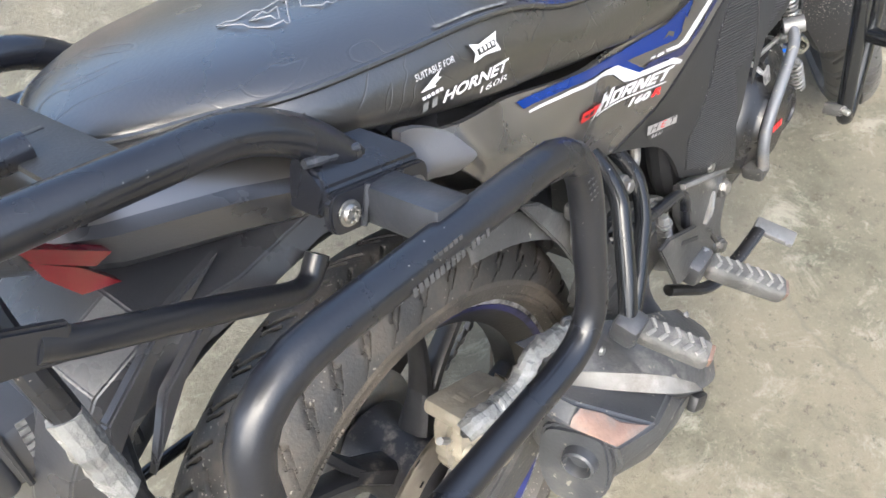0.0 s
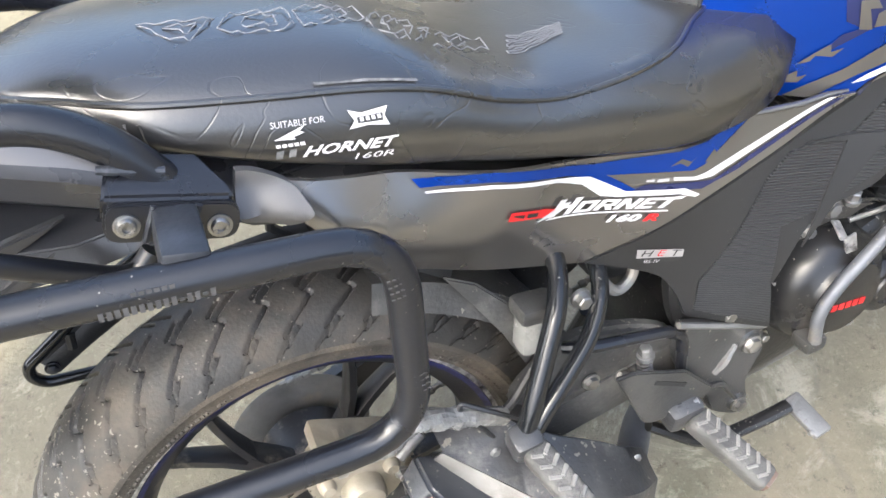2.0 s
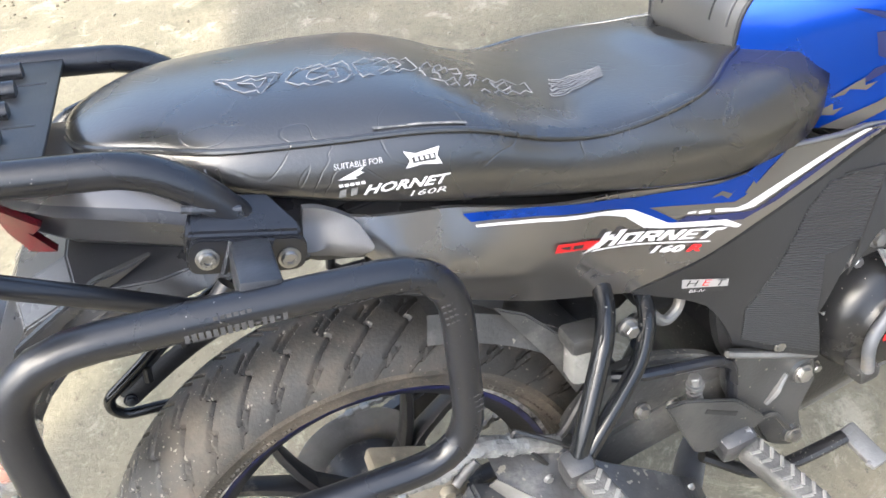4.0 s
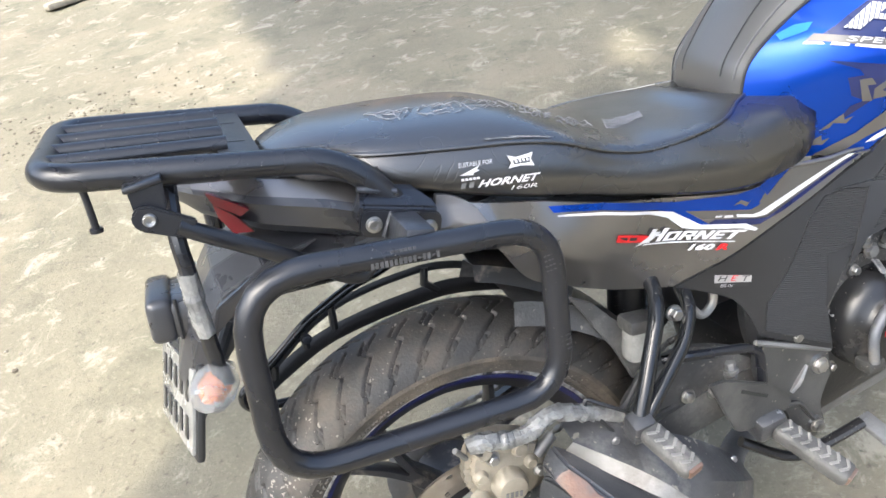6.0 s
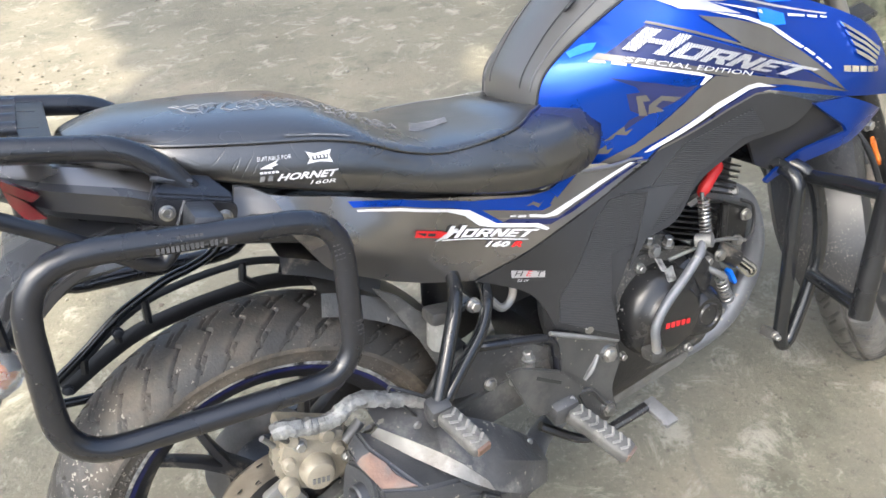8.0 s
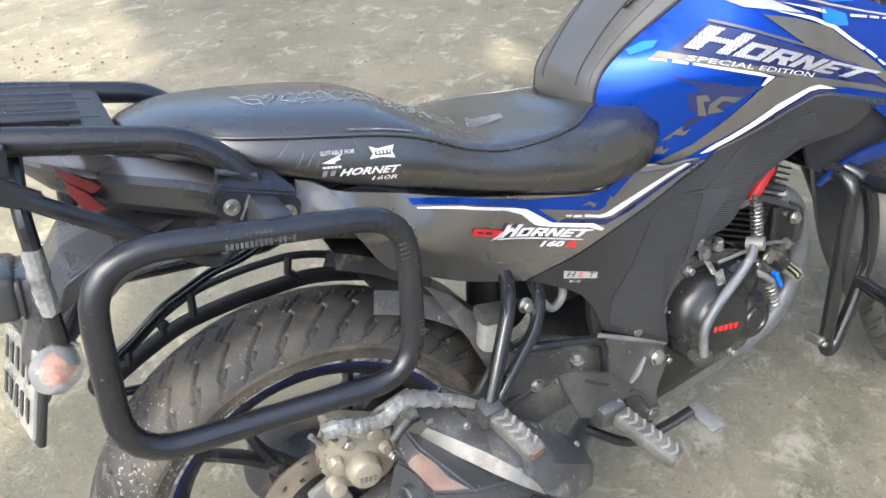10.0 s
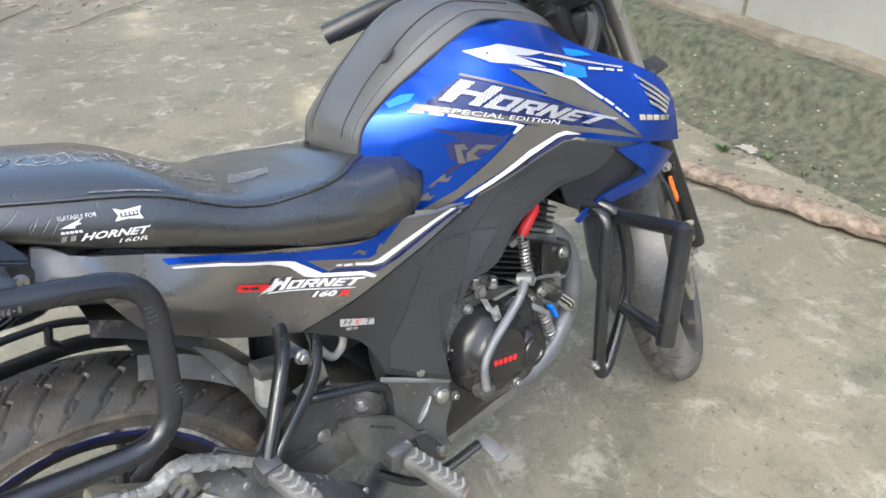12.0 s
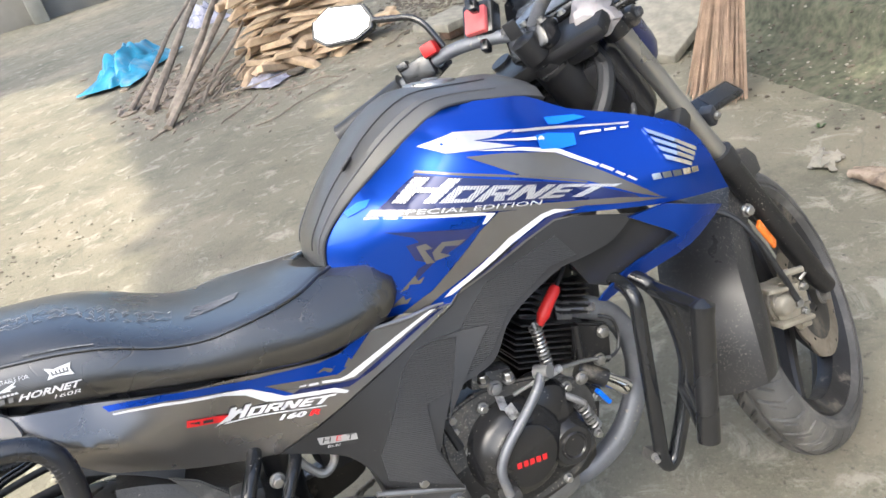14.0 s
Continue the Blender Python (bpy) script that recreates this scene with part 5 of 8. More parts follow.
# ---- pillion hanger, pegs, pedal, heel plate ----
HANG = [(0.302, -0.08, 0.625), (0.289, -0.128, 0.600), (0.348, -0.08, 0.59), (0.335, -0.125, 0.568)]
hanger = part("pillion_hanger", tube([HANG[0], HANG[1], (0.269, -0.16, 0.585), (0.219, -0.19, 0.512), (0.2, -0.198, 0.478)], 0.0102, 0.04, 14), GUARD, bike)
part("hanger_tube", tube([HANG[2], HANG[3], (0.322, -0.148, 0.562), (0.297, -0.168, 0.538), (0.238, -0.19, 0.502), (0.206, -0.198, 0.474)], 0.009, 0.04, 14), GUARD, hanger)
part("hanger_clamp", block((0.2, -0.198, 0.474), (0.032, 0.03, 0.036), 0.007, (20, 0, 0)), MUFFLER, hanger)
part("hanger_nut", hexbolt((0.303, -0.14, 0.565), 0.008, 0.012), STEEL, hanger)
part("wire_hook", tube([(0.21, -0.17, 0.47), (0.159, -0.15, 0.506), (0.155, -0.15, 0.50), (0.187, -0.165, 0.441)], 0.0026, 0.006, 6), PLASTIC, bike)


def foot_peg(a, b, w, h, name):
    """A rounded rubber bar with slanted ribs in pairs on its top."""
    a, b = Vector(a), Vector(b)
    d = (b - a).normalized()
    side = d.cross(Vector((0, 0, 1))).normalized()
    up = side.cross(d)
    n = (b - a).length
    turn = Matrix((d, side, up)).transposed().to_4x4()
    at = Matrix.Translation(a.lerp(b, 0.5)) @ turn
    bm = block((0, 0, 0), (n, w, h), min(w, h) * 0.36, segs=4)
    bm.transform(at)
    ob = part(name, bm, PEG, bike, "ribbed rubber foot peg grey with dust")
    bm = bmesh.new()
    k = int(n / 0.0135)
    for i in range(k):
        for sgn in (-1, 1):
            own = block((-n / 2 + 0.012 + i * (n - 0.024) / (k - 1), sgn * w * 0.2, h * 0.5), (0.0045, w * 0.42, 0.0022), 0.0009, (0, 0, 30 * sgn), segs=1)
            own.transform(at)
            merge(bm, own)
    part("peg_ribs", bm, PEGRIB, ob)
    own = block((n / 2 - 0.001, 0, 0.002), (0.006, w * 0.7, h * 0.6), 0.002)
    own.transform(at)
    part("peg_end", own, RUST, ob)


foot_peg((0.203, -0.208, 0.474), (0.219, -0.276, 0.449), 0.03, 0.022, "pillion_peg")
foot_peg((0.415, -0.175, 0.347), (0.452, -0.262, 0.300), 0.034, 0.026, "rider_peg")
part("peg_bracket", block((0.408, -0.16, 0.35), (0.046, 0.04, 0.04), 0.009, (15, 0, 0)), MUFFLER, bike)
part("peg_pin", rod((0.388, -0.168, 0.36), (0.425, -0.172, 0.362), 0.006), STEEL, bike)
pedal = part("brake_pedal", tube([(0.38, -0.14, 0.315), (0.44, -0.17, 0.27), (0.505, -0.185, 0.288), (0.545, -0.19, 0.297)], 0.0075, 0.03, 10, flat=1.3), ENGINE, bike)
bm = block((0.556, -0.207, 0.29), (0.026, 0.056, 0.009), 0.003, (18, 0, 6))
for k in range(4):
    block((0.556 - 0.0015 * k, -0.188 - 0.0125 * k, 0.2985 - 0.0042 * k), (0.02, 0.0055, 0.005), 0.001, (18, 0, 20), bm)
part("pedal_pad", bm, CAST, pedal)
foot = part("foot_plate", plate(smooth_outline([(0.421, 0.467), (0.534, 0.410), (0.537, 0.366), (0.516, 0.324), (0.521, 0.286), (0.502, 0.265), (0.464, 0.296), (0.446, 0.345), (0.428, 0.375), (0.412, 0.42)], (0, 1, 2, 4, 5), 4), -0.150, -0.132, 0.004), FOOTALLOY, bike, "dusty dark alloy foot peg plate")
part("plate_rib", tube([(0.412, -0.151, 0.474), (0.47, -0.151, 0.442), (0.532, -0.151, 0.409)], 0.004, 0.03, 6), CAST, foot)
# paler tube put in for the highlight on the plate's polished bevel
part("plate_rib", tube([(0.462, -0.152, 0.368), (0.476, -0.153, 0.38), (0.492, -0.151, 0.40)], [0.003, 0.004, 0.005, 0.005, 0.005, 0.005, 0.004, 0.003], 0.02, 6), CAST, foot)
part("plate_rib", tube([(0.43, -0.152, 0.352), (0.45, -0.153, 0.352), (0.475, -0.151, 0.345), (0.5, -0.151, 0.297)], 0.004, 0.02, 6), FOOTALLOY, foot)
part("bolt_boss", lathe([(0.0, -0.004), (0.012, -0.004), (0.0165, -0.001), (0.0165, 0.003)], 24, (0.512, -0.149, 0.392)), FOOTALLOY, foot)
part("bolt_boss", lathe([(0.0, -0.004), (0.011, -0.004), (0.0145, -0.001), (0.0145, 0.003)], 24, (0.501, -0.149, 0.292)), FOOTALLOY, foot)
heel = part("heel_plate", plate(smooth_outline([(0.323, 0.456), (0.347, 0.453), (0.411, 0.418), (0.449, 0.369), (0.435, 0.358), (0.377, 0.355), (0.357, 0.363), (0.346, 0.389)], (0, 1, 2, 3, 5), 4), -0.168, -0.162, 0.0018), FOOTALLOY, bike, "dark alloy heel plate")
# slot not cut: a thin black block stands for the shade inside it
part("slot_shade", block((0.390, -0.1682, 0.411), (0.048, 0.001, 0.0055), 0, (0, 34, 0)), PLASTIC, heel)
part("heel_bolt", hexbolt((0.402, -0.168, 0.362), 0.0055, 0.004), WORN, heel)
for at, r, h in (((0.512, -0.153, 0.392), 0.0095, 0.008), ((0.316, -0.124, 0.418), 0.008, 0.008), ((0.501, -0.153, 0.292), 0.0085, 0.008), ((0.356, -0.124, 0.405), 0.007, 0.006)):
    part("plate_bolt", hexbolt(at, r, h), STEEL, bike)
part("stop_spring", sweep(bmesh.new(), [Vector((0.373 + 0.008 * math.cos(t), -0.145 + 0.008 * math.sin(t), 0.41 + 0.03 * t / 36)) for t in range(37)], 0.002, 5), STEEL, bike)
part("spring_nut", hexbolt((0.374, -0.145, 0.442), 0.0075, 0.014, (0, 0, 1)), CAST, bike)
part("brake_pipe", tube([(0.285, -0.13, 0.495), (0.302, -0.15, 0.502), (0.399, -0.15, 0.472), (0.419, -0.15, 0.455), (0.417, -0.15, 0.405)], 0.0068, 0.02), TUBE, bike, "black brake pipe")
part("loop_hose", tube([(0.335, -0.1, 0.60), (0.338, -0.11, 0.555), (0.36, -0.115, 0.52), (0.385, -0.11, 0.53), (0.392, -0.1, 0.59)], 0.0062, 0.03), CAST, bike)
res = part("fluid_reservoir", block((0.256, -0.125, 0.535), (0.036, 0.03, 0.05), 0.008, (0, 12, 0)), CLOUDY, bike, "cloudy white fluid reservoir")
part("reservoir_cap", block((0.261, -0.125, 0.562), (0.044, 0.036, 0.02), 0.006, (0, 12, 0)), DUSTY, res)
part("shock_absorber", tube([(0.34, 0, 0.66), (0.30, 0, 0.42)], 0.028, 0.01, 14), ENGINE, bike)
part("swing_cover", plate(smooth_outline([(0.22, 0.43), (0.29, 0.485), (0.36, 0.475), (0.43, 0.43), (0.42, 0.39), (0.33, 0.40)]), -0.122, -0.1, 0.006), DUSTY, bike, "dusty black swing arm cover")
part("side_stand", tube([(0.45, 0.12, 0.26), (0.43, 0.24, 0.02), (0.43, 0.27, -0.045)], 0.011, 0.03), ENGINE, bike)

# ---- engine ----
engine = part("crankcase", block((0.61, 0, 0.36), (0.34, 0.24, 0.2), 0.045, (0, -6, 0)), ENGINE, bike, "black painted engine block, dusty")
part("clutch_cover", lathe([(0, -0.168), (0.046, -0.168), (0.049, -0.1665), (0.051, -0.162), (0.053, -0.159), (0.064, -0.154), (0.074, -0.145), (0.08, -0.125), (0.082, -0.1)], 48, (0.636, 0, 0.408)), COVER, engine, "round black clutch cover with red print")
part("oil_cover", lathe([(0, -0.157), (0.017, -0.157), (0.019, -0.160), (0.0215, -0.160), (0.0235, -0.157), (0.031, -0.156), (0.034, -0.153), (0.038, -0.145), (0.046, -0.135), (0.052, -0.1)], 40, (0.715, 0, 0.374)), COVER, engine)
part("upper_cover", lathe([(0, -0.145), (0.03, -0.144), (0.045, -0.135), (0.052, -0.115), (0.054, -0.09)], 36, (0.70, 0, 0.435)), COVER, engine)
part("cover_flange", plate(smooth_outline([(0.538, 0.49), (0.6, 0.515), (0.665, 0.505), (0.74, 0.475), (0.785, 0.43), (0.785, 0.36), (0.74, 0.305), (0.66, 0.29), (0.57, 0.31), (0.53, 0.39)], (), 4), -0.118, -0.108, 0.004), CASTDARK, engine, "dusty cast rim of the engine cover")
part("belly", block((0.6, 0, 0.265), (0.28, 0.2, 0.07), 0.03, (0, -4, 0)), CAST, engine)
cyl = part("cylinder", block((0, 0, 0.06), (0.085, 0.13, 0.14), 0.02), ENGINE, engine)
cyl.matrix_basis = pose(0.742, 0, 0.478, 0, 24, 0)
for k in range(8):
    w = 0.128 if 1 < k < 7 else 0.112
    part("fin", block((0.002, 0, 0.004 + 0.0098 * k), (w, 0.19, 0.0036), 0.0016), ENGINE, cyl)
for k in range(6):
    part("fin", block((-0.042 + 0.002 * k, 0, 0.09 + 0.0098 * k), (0.034, 0.19, 0.0036), 0.0016), ENGINE, cyl)
    part("fin", block((0.042, 0, 0.088 + 0.0098 * k), (0.05, 0.19, 0.0036), 0.0016), ENGINE, cyl)
part("cylinder_head", block((0, 0, 0.16), (0.12, 0.13, 0.07), 0.02), ENGINE, cyl)
boot = part("spark_plug_boot", sweep(bmesh.new(), [Vector((0.744, -0.112, 0.562)), Vector((0.752, -0.112, 0.57)), Vector((0.756, -0.112, 0.574)), Vector((0.772, -0.112, 0.589)), Vector((0.788, -0.111, 0.602)), Vector((0.793, -0.11, 0.606))], [0.006, 0.0085, 0.0105, 0.0095, 0.0095, 0.0065], 14), RED, engine, "red spark plug boot")
part("plug_lead", tube([(0.79, -0.11, 0.604), (0.82, -0.1, 0.62), (0.85, -0.07, 0.65)], 0.0038, 0.03), PLASTIC, engine)
part("plug_base", rod((0.735, -0.10, 0.553), (0.747, -0.112, 0.565), 0.0085, 6), CAST, engine)
# kick lever
kick = part("kick_lever", tube([(0.705, -0.158, 0.522), (0.69, -0.17, 0.507), (0.657, -0.172, 0.48), (0.609, -0.174, 0.447), (0.584, -0.176, 0.42), (0.585, -0.176, 0.374)], 0.0075, 0.025, 12), PIPE, engine, "grey steel kick lever")
part("lever_knuckle", rod((0.699, -0.15, 0.517), (0.712, -0.172, 0.519), 0.011, 14), CAST, kick)
part("kick_pivot", block((0.588, -0.165, 0.366), (0.03, 0.03, 0.022), 0.006), CASTDARK, kick)


def coil(a, b, r, turns, wire, steps=14):
    a, b = Vector(a), Vector(b)
    d = (b - a).normalized()
    u = d.orthogonal().normalized()
    w = d.cross(u)
    n = int(turns * steps)
    return sweep(bmesh.new(), [a.lerp(b, i / n) + r * (u * math.cos(2 * math.pi * i / steps) + w * math.sin(2 * math.pi * i / steps)) for i in range(n + 1)], wire, 6)


part("lever_spring", coil((0.725, -0.142, 0.578), (0.719, -0.152, 0.514), 0.0078, 11, 0.0022), STEEL, engine, "pale coil spring")
part("spring_core", rod((0.726, -0.138, 0.585), (0.717, -0.154, 0.508), 0.0035), CAST, engine)
part("clutch_spring", coil((0.749, -0.15, 0.431), (0.762, -0.152, 0.381), 0.0088, 7, 0.002), STEEL, engine, "rusty coil spring")
part("clutch_arm", tube([(0.73, -0.125, 0.452), (0.749, -0.148, 0.436), (0.757, -0.15, 0.425)], 0.006, 0.01), CAST, engine)
for x, y, z, r in ((0.61, -0.118, 0.491, 0.0065), (0.568, -0.118, 0.437, 0.0065), (0.56, -0.11, 0.496, 0.007), (0.558, -0.11, 0.477, 0.006), (0.749, -0.12, 0.451, 0.0065), (0.799, -0.105, 0.397, 0.006), (0.775, -0.118, 0.345, 0.006), (0.7, -0.118, 0.302, 0.006), (0.56, -0.118, 0.35, 0.006), (0.572, -0.118, 0.395, 0.006)):
    part("case_bolt", hexbolt((x, y, z), r, 0.01), STEEL, engine)
    part("bolt_boss", lathe([(0, -0.004), (r * 1.6, -0.004), (r * 2, 0.0), (r * 2, 0.03)], 14, (x, y + 0.002, z)), CASTDARK, engine)
# starter and breather fittings behind the cover
part("breather", block((0.64, -0.1, 0.525), (0.07, 0.04, 0.03), 0.008, (0, 20, 0)), CASTDARK, engine)
for x, z in ((0.663, 0.513), (0.625, 0.529)):
    part("breather_stud", hexbolt((x, -0.125, z), 0.0075, 0.016, (0, -0.3, 1)), STEEL, engine)
part("breather_nut", hexbolt((0.638, -0.122, 0.512), 0.009, 0.008), CAST, engine)
part("breather_hose", tube([(0.60, -0.1, 0.53), (0.585, -0.11, 0.55), (0.57, -0.1, 0.59)], 0.008, 0.03), PLASTIC, engine)
part("breather_hose", tube([(0.53, -0.1, 0.56), (0.545, -0.12, 0.51), (0.555, -0.118, 0.45)], 0.007, 0.03), PLASTIC, engine)
clip = part("cable_clip", block((0.634, -0.142, 0.495), (0.014, 0.026, 0.003), 0.001, (30, 30, 0)), SCUFFED, engine, "bright bent steel clip")
part("clip_leg", block((0.642, -0.154, 0.473), (0.016, 0.003, 0.042), 0.001, (0, -14, 0)), SCUFFED, clip)
part("cable", tube([(0.66, -0.13, 0.49), (0.70, -0.145, 0.50), (0.735, -0.14, 0.497), (0.79, -0.13, 0.48), (0.838, -0.12, 0.455)], 0.0032, 0.02), CAST, engine)
part("cable_end", rod((0.708, -0.146, 0.5), (0.742, -0.14, 0.496), 0.0065, 12), SCUFFED, engine)
part("cable", tube([(0.838, -0.12, 0.455), (0.858, -0.115, 0.455), (0.872, -0.11, 0.48), (0.868, -0.11, 0.51), (0.85, -0.1, 0.52)], 0.003, 0.015), PLASTIC, engine)
sens = part("sensor", sweep(bmesh.new(), [Vector(p) for p in ((0.818, -0.118, 0.426), (0.838, -0.12, 0.404), (0.84, -0.12, 0.402), (0.849, -0.12, 0.392), (0.8495, -0.12, 0.3915))], [0.0125, 0.0125, 0.014, 0.0138, 0.007], 20), CHROME, engine)
part("sensor_boss", rod((0.785, -0.1, 0.456), (0.82, -0.118, 0.424), 0.016, 16), ENGINE, engine)
part("sensor_clip", block((0.806, -0.118, 0.398), (0.008, 0.012, 0.034), 0.002, (0, -25, 0)), TAPE, engine, "bright blue plastic clip")
part("engine_mount", plate([(0.802, 0.536), (0.858, 0.506), (0.842, 0.441), (0.78, 0.473)], -0.115, -0.1, 0.004), ENGINE, engine)
part("mount_rib", tube([(0.798, -0.117, 0.535), (0.79, -0.117, 0.475)], 0.006, 0.01), ENGINE, engine)
for x, z, r in ((0.84, 0.502, 0.010), (0.819, 0.462, 0.010), (0.779, 0.449, 0.0105)):
    part("mount_bolt", hexbolt((x, -0.118, z), r * 0.8, 0.009), STEEL, engine)
part("exhaust_nut", hexbolt((0.845, -0.082, 0.532), 0.0075, 0.012, (0.5, -0.7, 0.2)), STEEL, engine)
part("exhaust_flange", rod((0.80, -0.055, 0.545), (0.822, -0.062, 0.541), 0.026, 20), CAST, engine)

# ---- crash guard ----
for side in (-1, 1):
    s = lambda pts: [(x, y * -side, z) for x, y, z in pts]
    g = part("crash_guard", tube(s([(0.86, -0.06, 0.60), (0.868, -0.17, 0.59), (0.867, -0.2, 0.572), (0.829, -0.2, 0.30), (0.836, -0.2, 0.281), (0.852, -0.2, 0.29), (0.89, -0.2, 0.355), (0.921, -0.2, 0.43), (0.92, -0.2, 0.50), (0.906, -0.195, 0.572), (0.88, -0.14, 0.597), (0.86, -0.05, 0.605)]), 0.0118, 0.03, 14), GUARD, bike, "gloss black tubular crash guard")
    part("slider_pipe", tube(s([(0.870, -0.345, 0.588), (0.828, -0.341, 0.404)]), 0.0155, 0.01, 20), SLIDER, g, "satin black slider pipe")
    part("slider_cap", sweep(bmesh.new(), [Vector(p) for p in s([(0.870, -0.345, 0.586), (0.872, -0.345, 0.5945), (0.8725, -0.345, 0.597), (0.874, -0.345, 0.603)])], [0.0162, 0.0162, 0.013, 0.004], 20), SLIDER, g)
    part("slider_stub", tube(s([(0.905, -0.195, 0.566), (0.873, -0.338, 0.588)]), 0.0125, 0.01, 14), GUARD, g)
    part("slider_stub", tube(s([(0.905, -0.2, 0.39), (0.832, -0.338, 0.418)]), 0.0125, 0.01, 14), GUARD, g)
    part("guard_clamp", block((0.826, 0.188 * side, 0.305), (0.03, 0.03, 0.018), 0.004, (0, 30, 0)), CASTDARK, g)
    part("clamp_bolt", hexbolt((0.818, 0.2 * side, 0.312), 0.005, 0.012, (-0.3, side, -0.2)), STEEL, g)

# ---- front end, turned to the left about the steering axis ----
RAKE = 0.477
HEAD = Vector((0.9905, 0, 0.85))
AXIS = Vector((-RAKE, 0, 1)).normalized()
STEER = Matrix.Translation(HEAD) @ Matrix.Rotation(radians(36), 4, AXIS) @ Matrix.Translation(-HEAD)
FRONT = Vector((1.316, 0, 0.272))


def steered(ob):
    ob.matrix_basis = STEER
    return ob


front = steered(wheel_rim(FRONT, 0.2305, 0.036, "front_wheel", "black alloy front wheel"))
tyre(FRONT, 0.296, 0.050, 0.042, 0.2285, 0.036, front, 40, [([(0.0, 0.12), (0.7, 0.62), (0.8, 0.9)], 0.0026), ([(0.55, 0.3), (0.95, 0.55)], 0.002), ([(0.0, 0.02), (1.0, 0.02)], 0.0028)], 22, 36, DUSTWALL, DUSTTREAD)
for k in range(5):
    spoke(FRONT, 2 * math.pi * k / 5 + 0.1, 0.04, 0.2, 0.022, 0.012, 0.018, front, 0.12)
part("hub", lathe([(0.0, -0.07), (0.02, -0.07), (0.03, -0.06), (0.045, -0.05), (0.045, 0.05), (0.03, 0.07), (0, 0.07)], 32, FRONT), RIM, front)
holed_disc(FRONT, -0.062, 0.085, 0.12, front)
part("disc_carrier", lathe([(0.03, -0.063), (0.07, -0.063), (0.09, -0.0615), (0.09, -0.0585), (0.03, -0.055)], 40, FRONT, closed=True), RIM, front)


def leg(z, y):
    return Vector((1.316 - RAKE * (z - 0.272), y, z))


fork = steered(part("lower_fork_yoke", block(leg(0.72, 0) - Vector((0.03, 0, 0)), (0.07, 0.22, 0.035), 0.01, (0, -25, 0)), PLASTIC, bike))
for y in (-0.1, 0.1):
    part("fork_tube", rod(leg(0.62, y), leg(0.93, y), 0.0165, 20), FORKTUBE, fork)
    sl = part("fork_leg", sweep(bmesh.new(), [leg(0.62, y), leg(0.60, y), leg(0.42, y), leg(0.31, y), leg(0.285, y) + Vector((0.01, 0, 0))], [0.024, 0.022, 0.021, 0.02, 0.018], 14), ENGINE, fork)
    part("dust_seal", sweep(bmesh.new(), [leg(0.635, y), leg(0.605, y)], 0.0255, 16), PLASTIC, fork)
    part("axle_nut", hexbolt(FRONT + Vector((0.004, y * 0.8, -0.006)), 0.012, 0.016, (0, y, 0)), STEEL, fork)
part("top_yoke", block(leg(0.925, 0) - Vector((0.03, 0, 0)), (0.1, 0.235, 0.03), 0.012, (0, -25, 0)), ENGINE, fork)
part("steering_head", rod(HEAD - AXIS * 0.13, HEAD + AXIS * 0.075, 0.036, 24), ENGINE, fork)
part("yoke_rib", block(leg(0.905, 0) - Vector((0.03, 0, 0)), (0.07, 0.16, 0.03), 0.012, (0, -25, 0)), COVER, fork)
part("ignition_lock", sweep(bmesh.new(), [leg(0.92, 0) - Vector((0.075, 0, 0)), leg(0.955, 0) - Vector((0.075, 0, 0)), leg(0.957, 0) - Vector((0.075, 0, 0)), leg(0.958, 0) - Vector((0.075, 0, 0))], [0.022, 0.022, 0.018, 0.012], 20), ENGINE, fork)
part("key", block(leg(0.975, 0) - Vector((0.08, 0, 0)), (0.004, 0.022, 0.03), 0.0015, (0, -25, 20)), PLASTIC, fork)
part("fork_shroud", block(leg(0.82, 0) - Vector((0.02, 0, 0)), (0.08, 0.16, 0.15), 0.02, (0, -25, 0)), COVER, fork)
part("shroud_lip", tube([leg(0.88, -0.07) - Vector((0.055, 0, 0)), leg(0.80, -0.075) - Vector((0.055, 0, 0)), leg(0.76, -0.05) - Vector((0.055, 0, 0))], 0.006, 0.02), ENGINE, fork)
part("wiring_loom", tube([(1.0, -0.05, 0.9), (0.985, -0.07, 0.86), (0.96, -0.06, 0.82), (0.93, -0.03, 0.78)], 0.014, 0.04), PLASTIC, fork)
part("wiring_loom", tube([(1.03, -0.06, 0.86), (1.02, -0.07, 0.8), (1.0, -0.05, 0.74)], 0.006, 0.04), DUSTY, fork)
part("wiring_loom", tube([(1.06, -0.04, 0.88), (1.05, -0.06, 0.8), (1.03, -0.05, 0.72)], 0.0075, 0.04), DUSTY, fork)
for y in (-0.1, 0.1):
    part("fork_clamp", rod(leg(0.893, y), leg(0.94, y), 0.0265, 18), ENGINE, fork)
    part("clamp_ear", block(leg(0.905, y * 1.28) - Vector((0.0, 0, 0)), (0.03, 0.024, 0.03), 0.006, (0, -25, 0)), ENGINE, fork)
    part("clamp_bolt", hexbolt(leg(0.905, y * 1.4), 0.007, 0.008, (0, y, 0)), WORN, fork)
    part("fork_cap", rod(leg(0.92, y), leg(0.955, y), 0.019, 16), ENGINE, fork)
TURNED = STEER.to_3x3().to_4x4()


def beside_fork(bm, at, turn=(0, 0, 0)):
    bm.transform(Matrix.Translation(at) @ TURNED @ pose(0, 0, 0, *turn))
    return bm


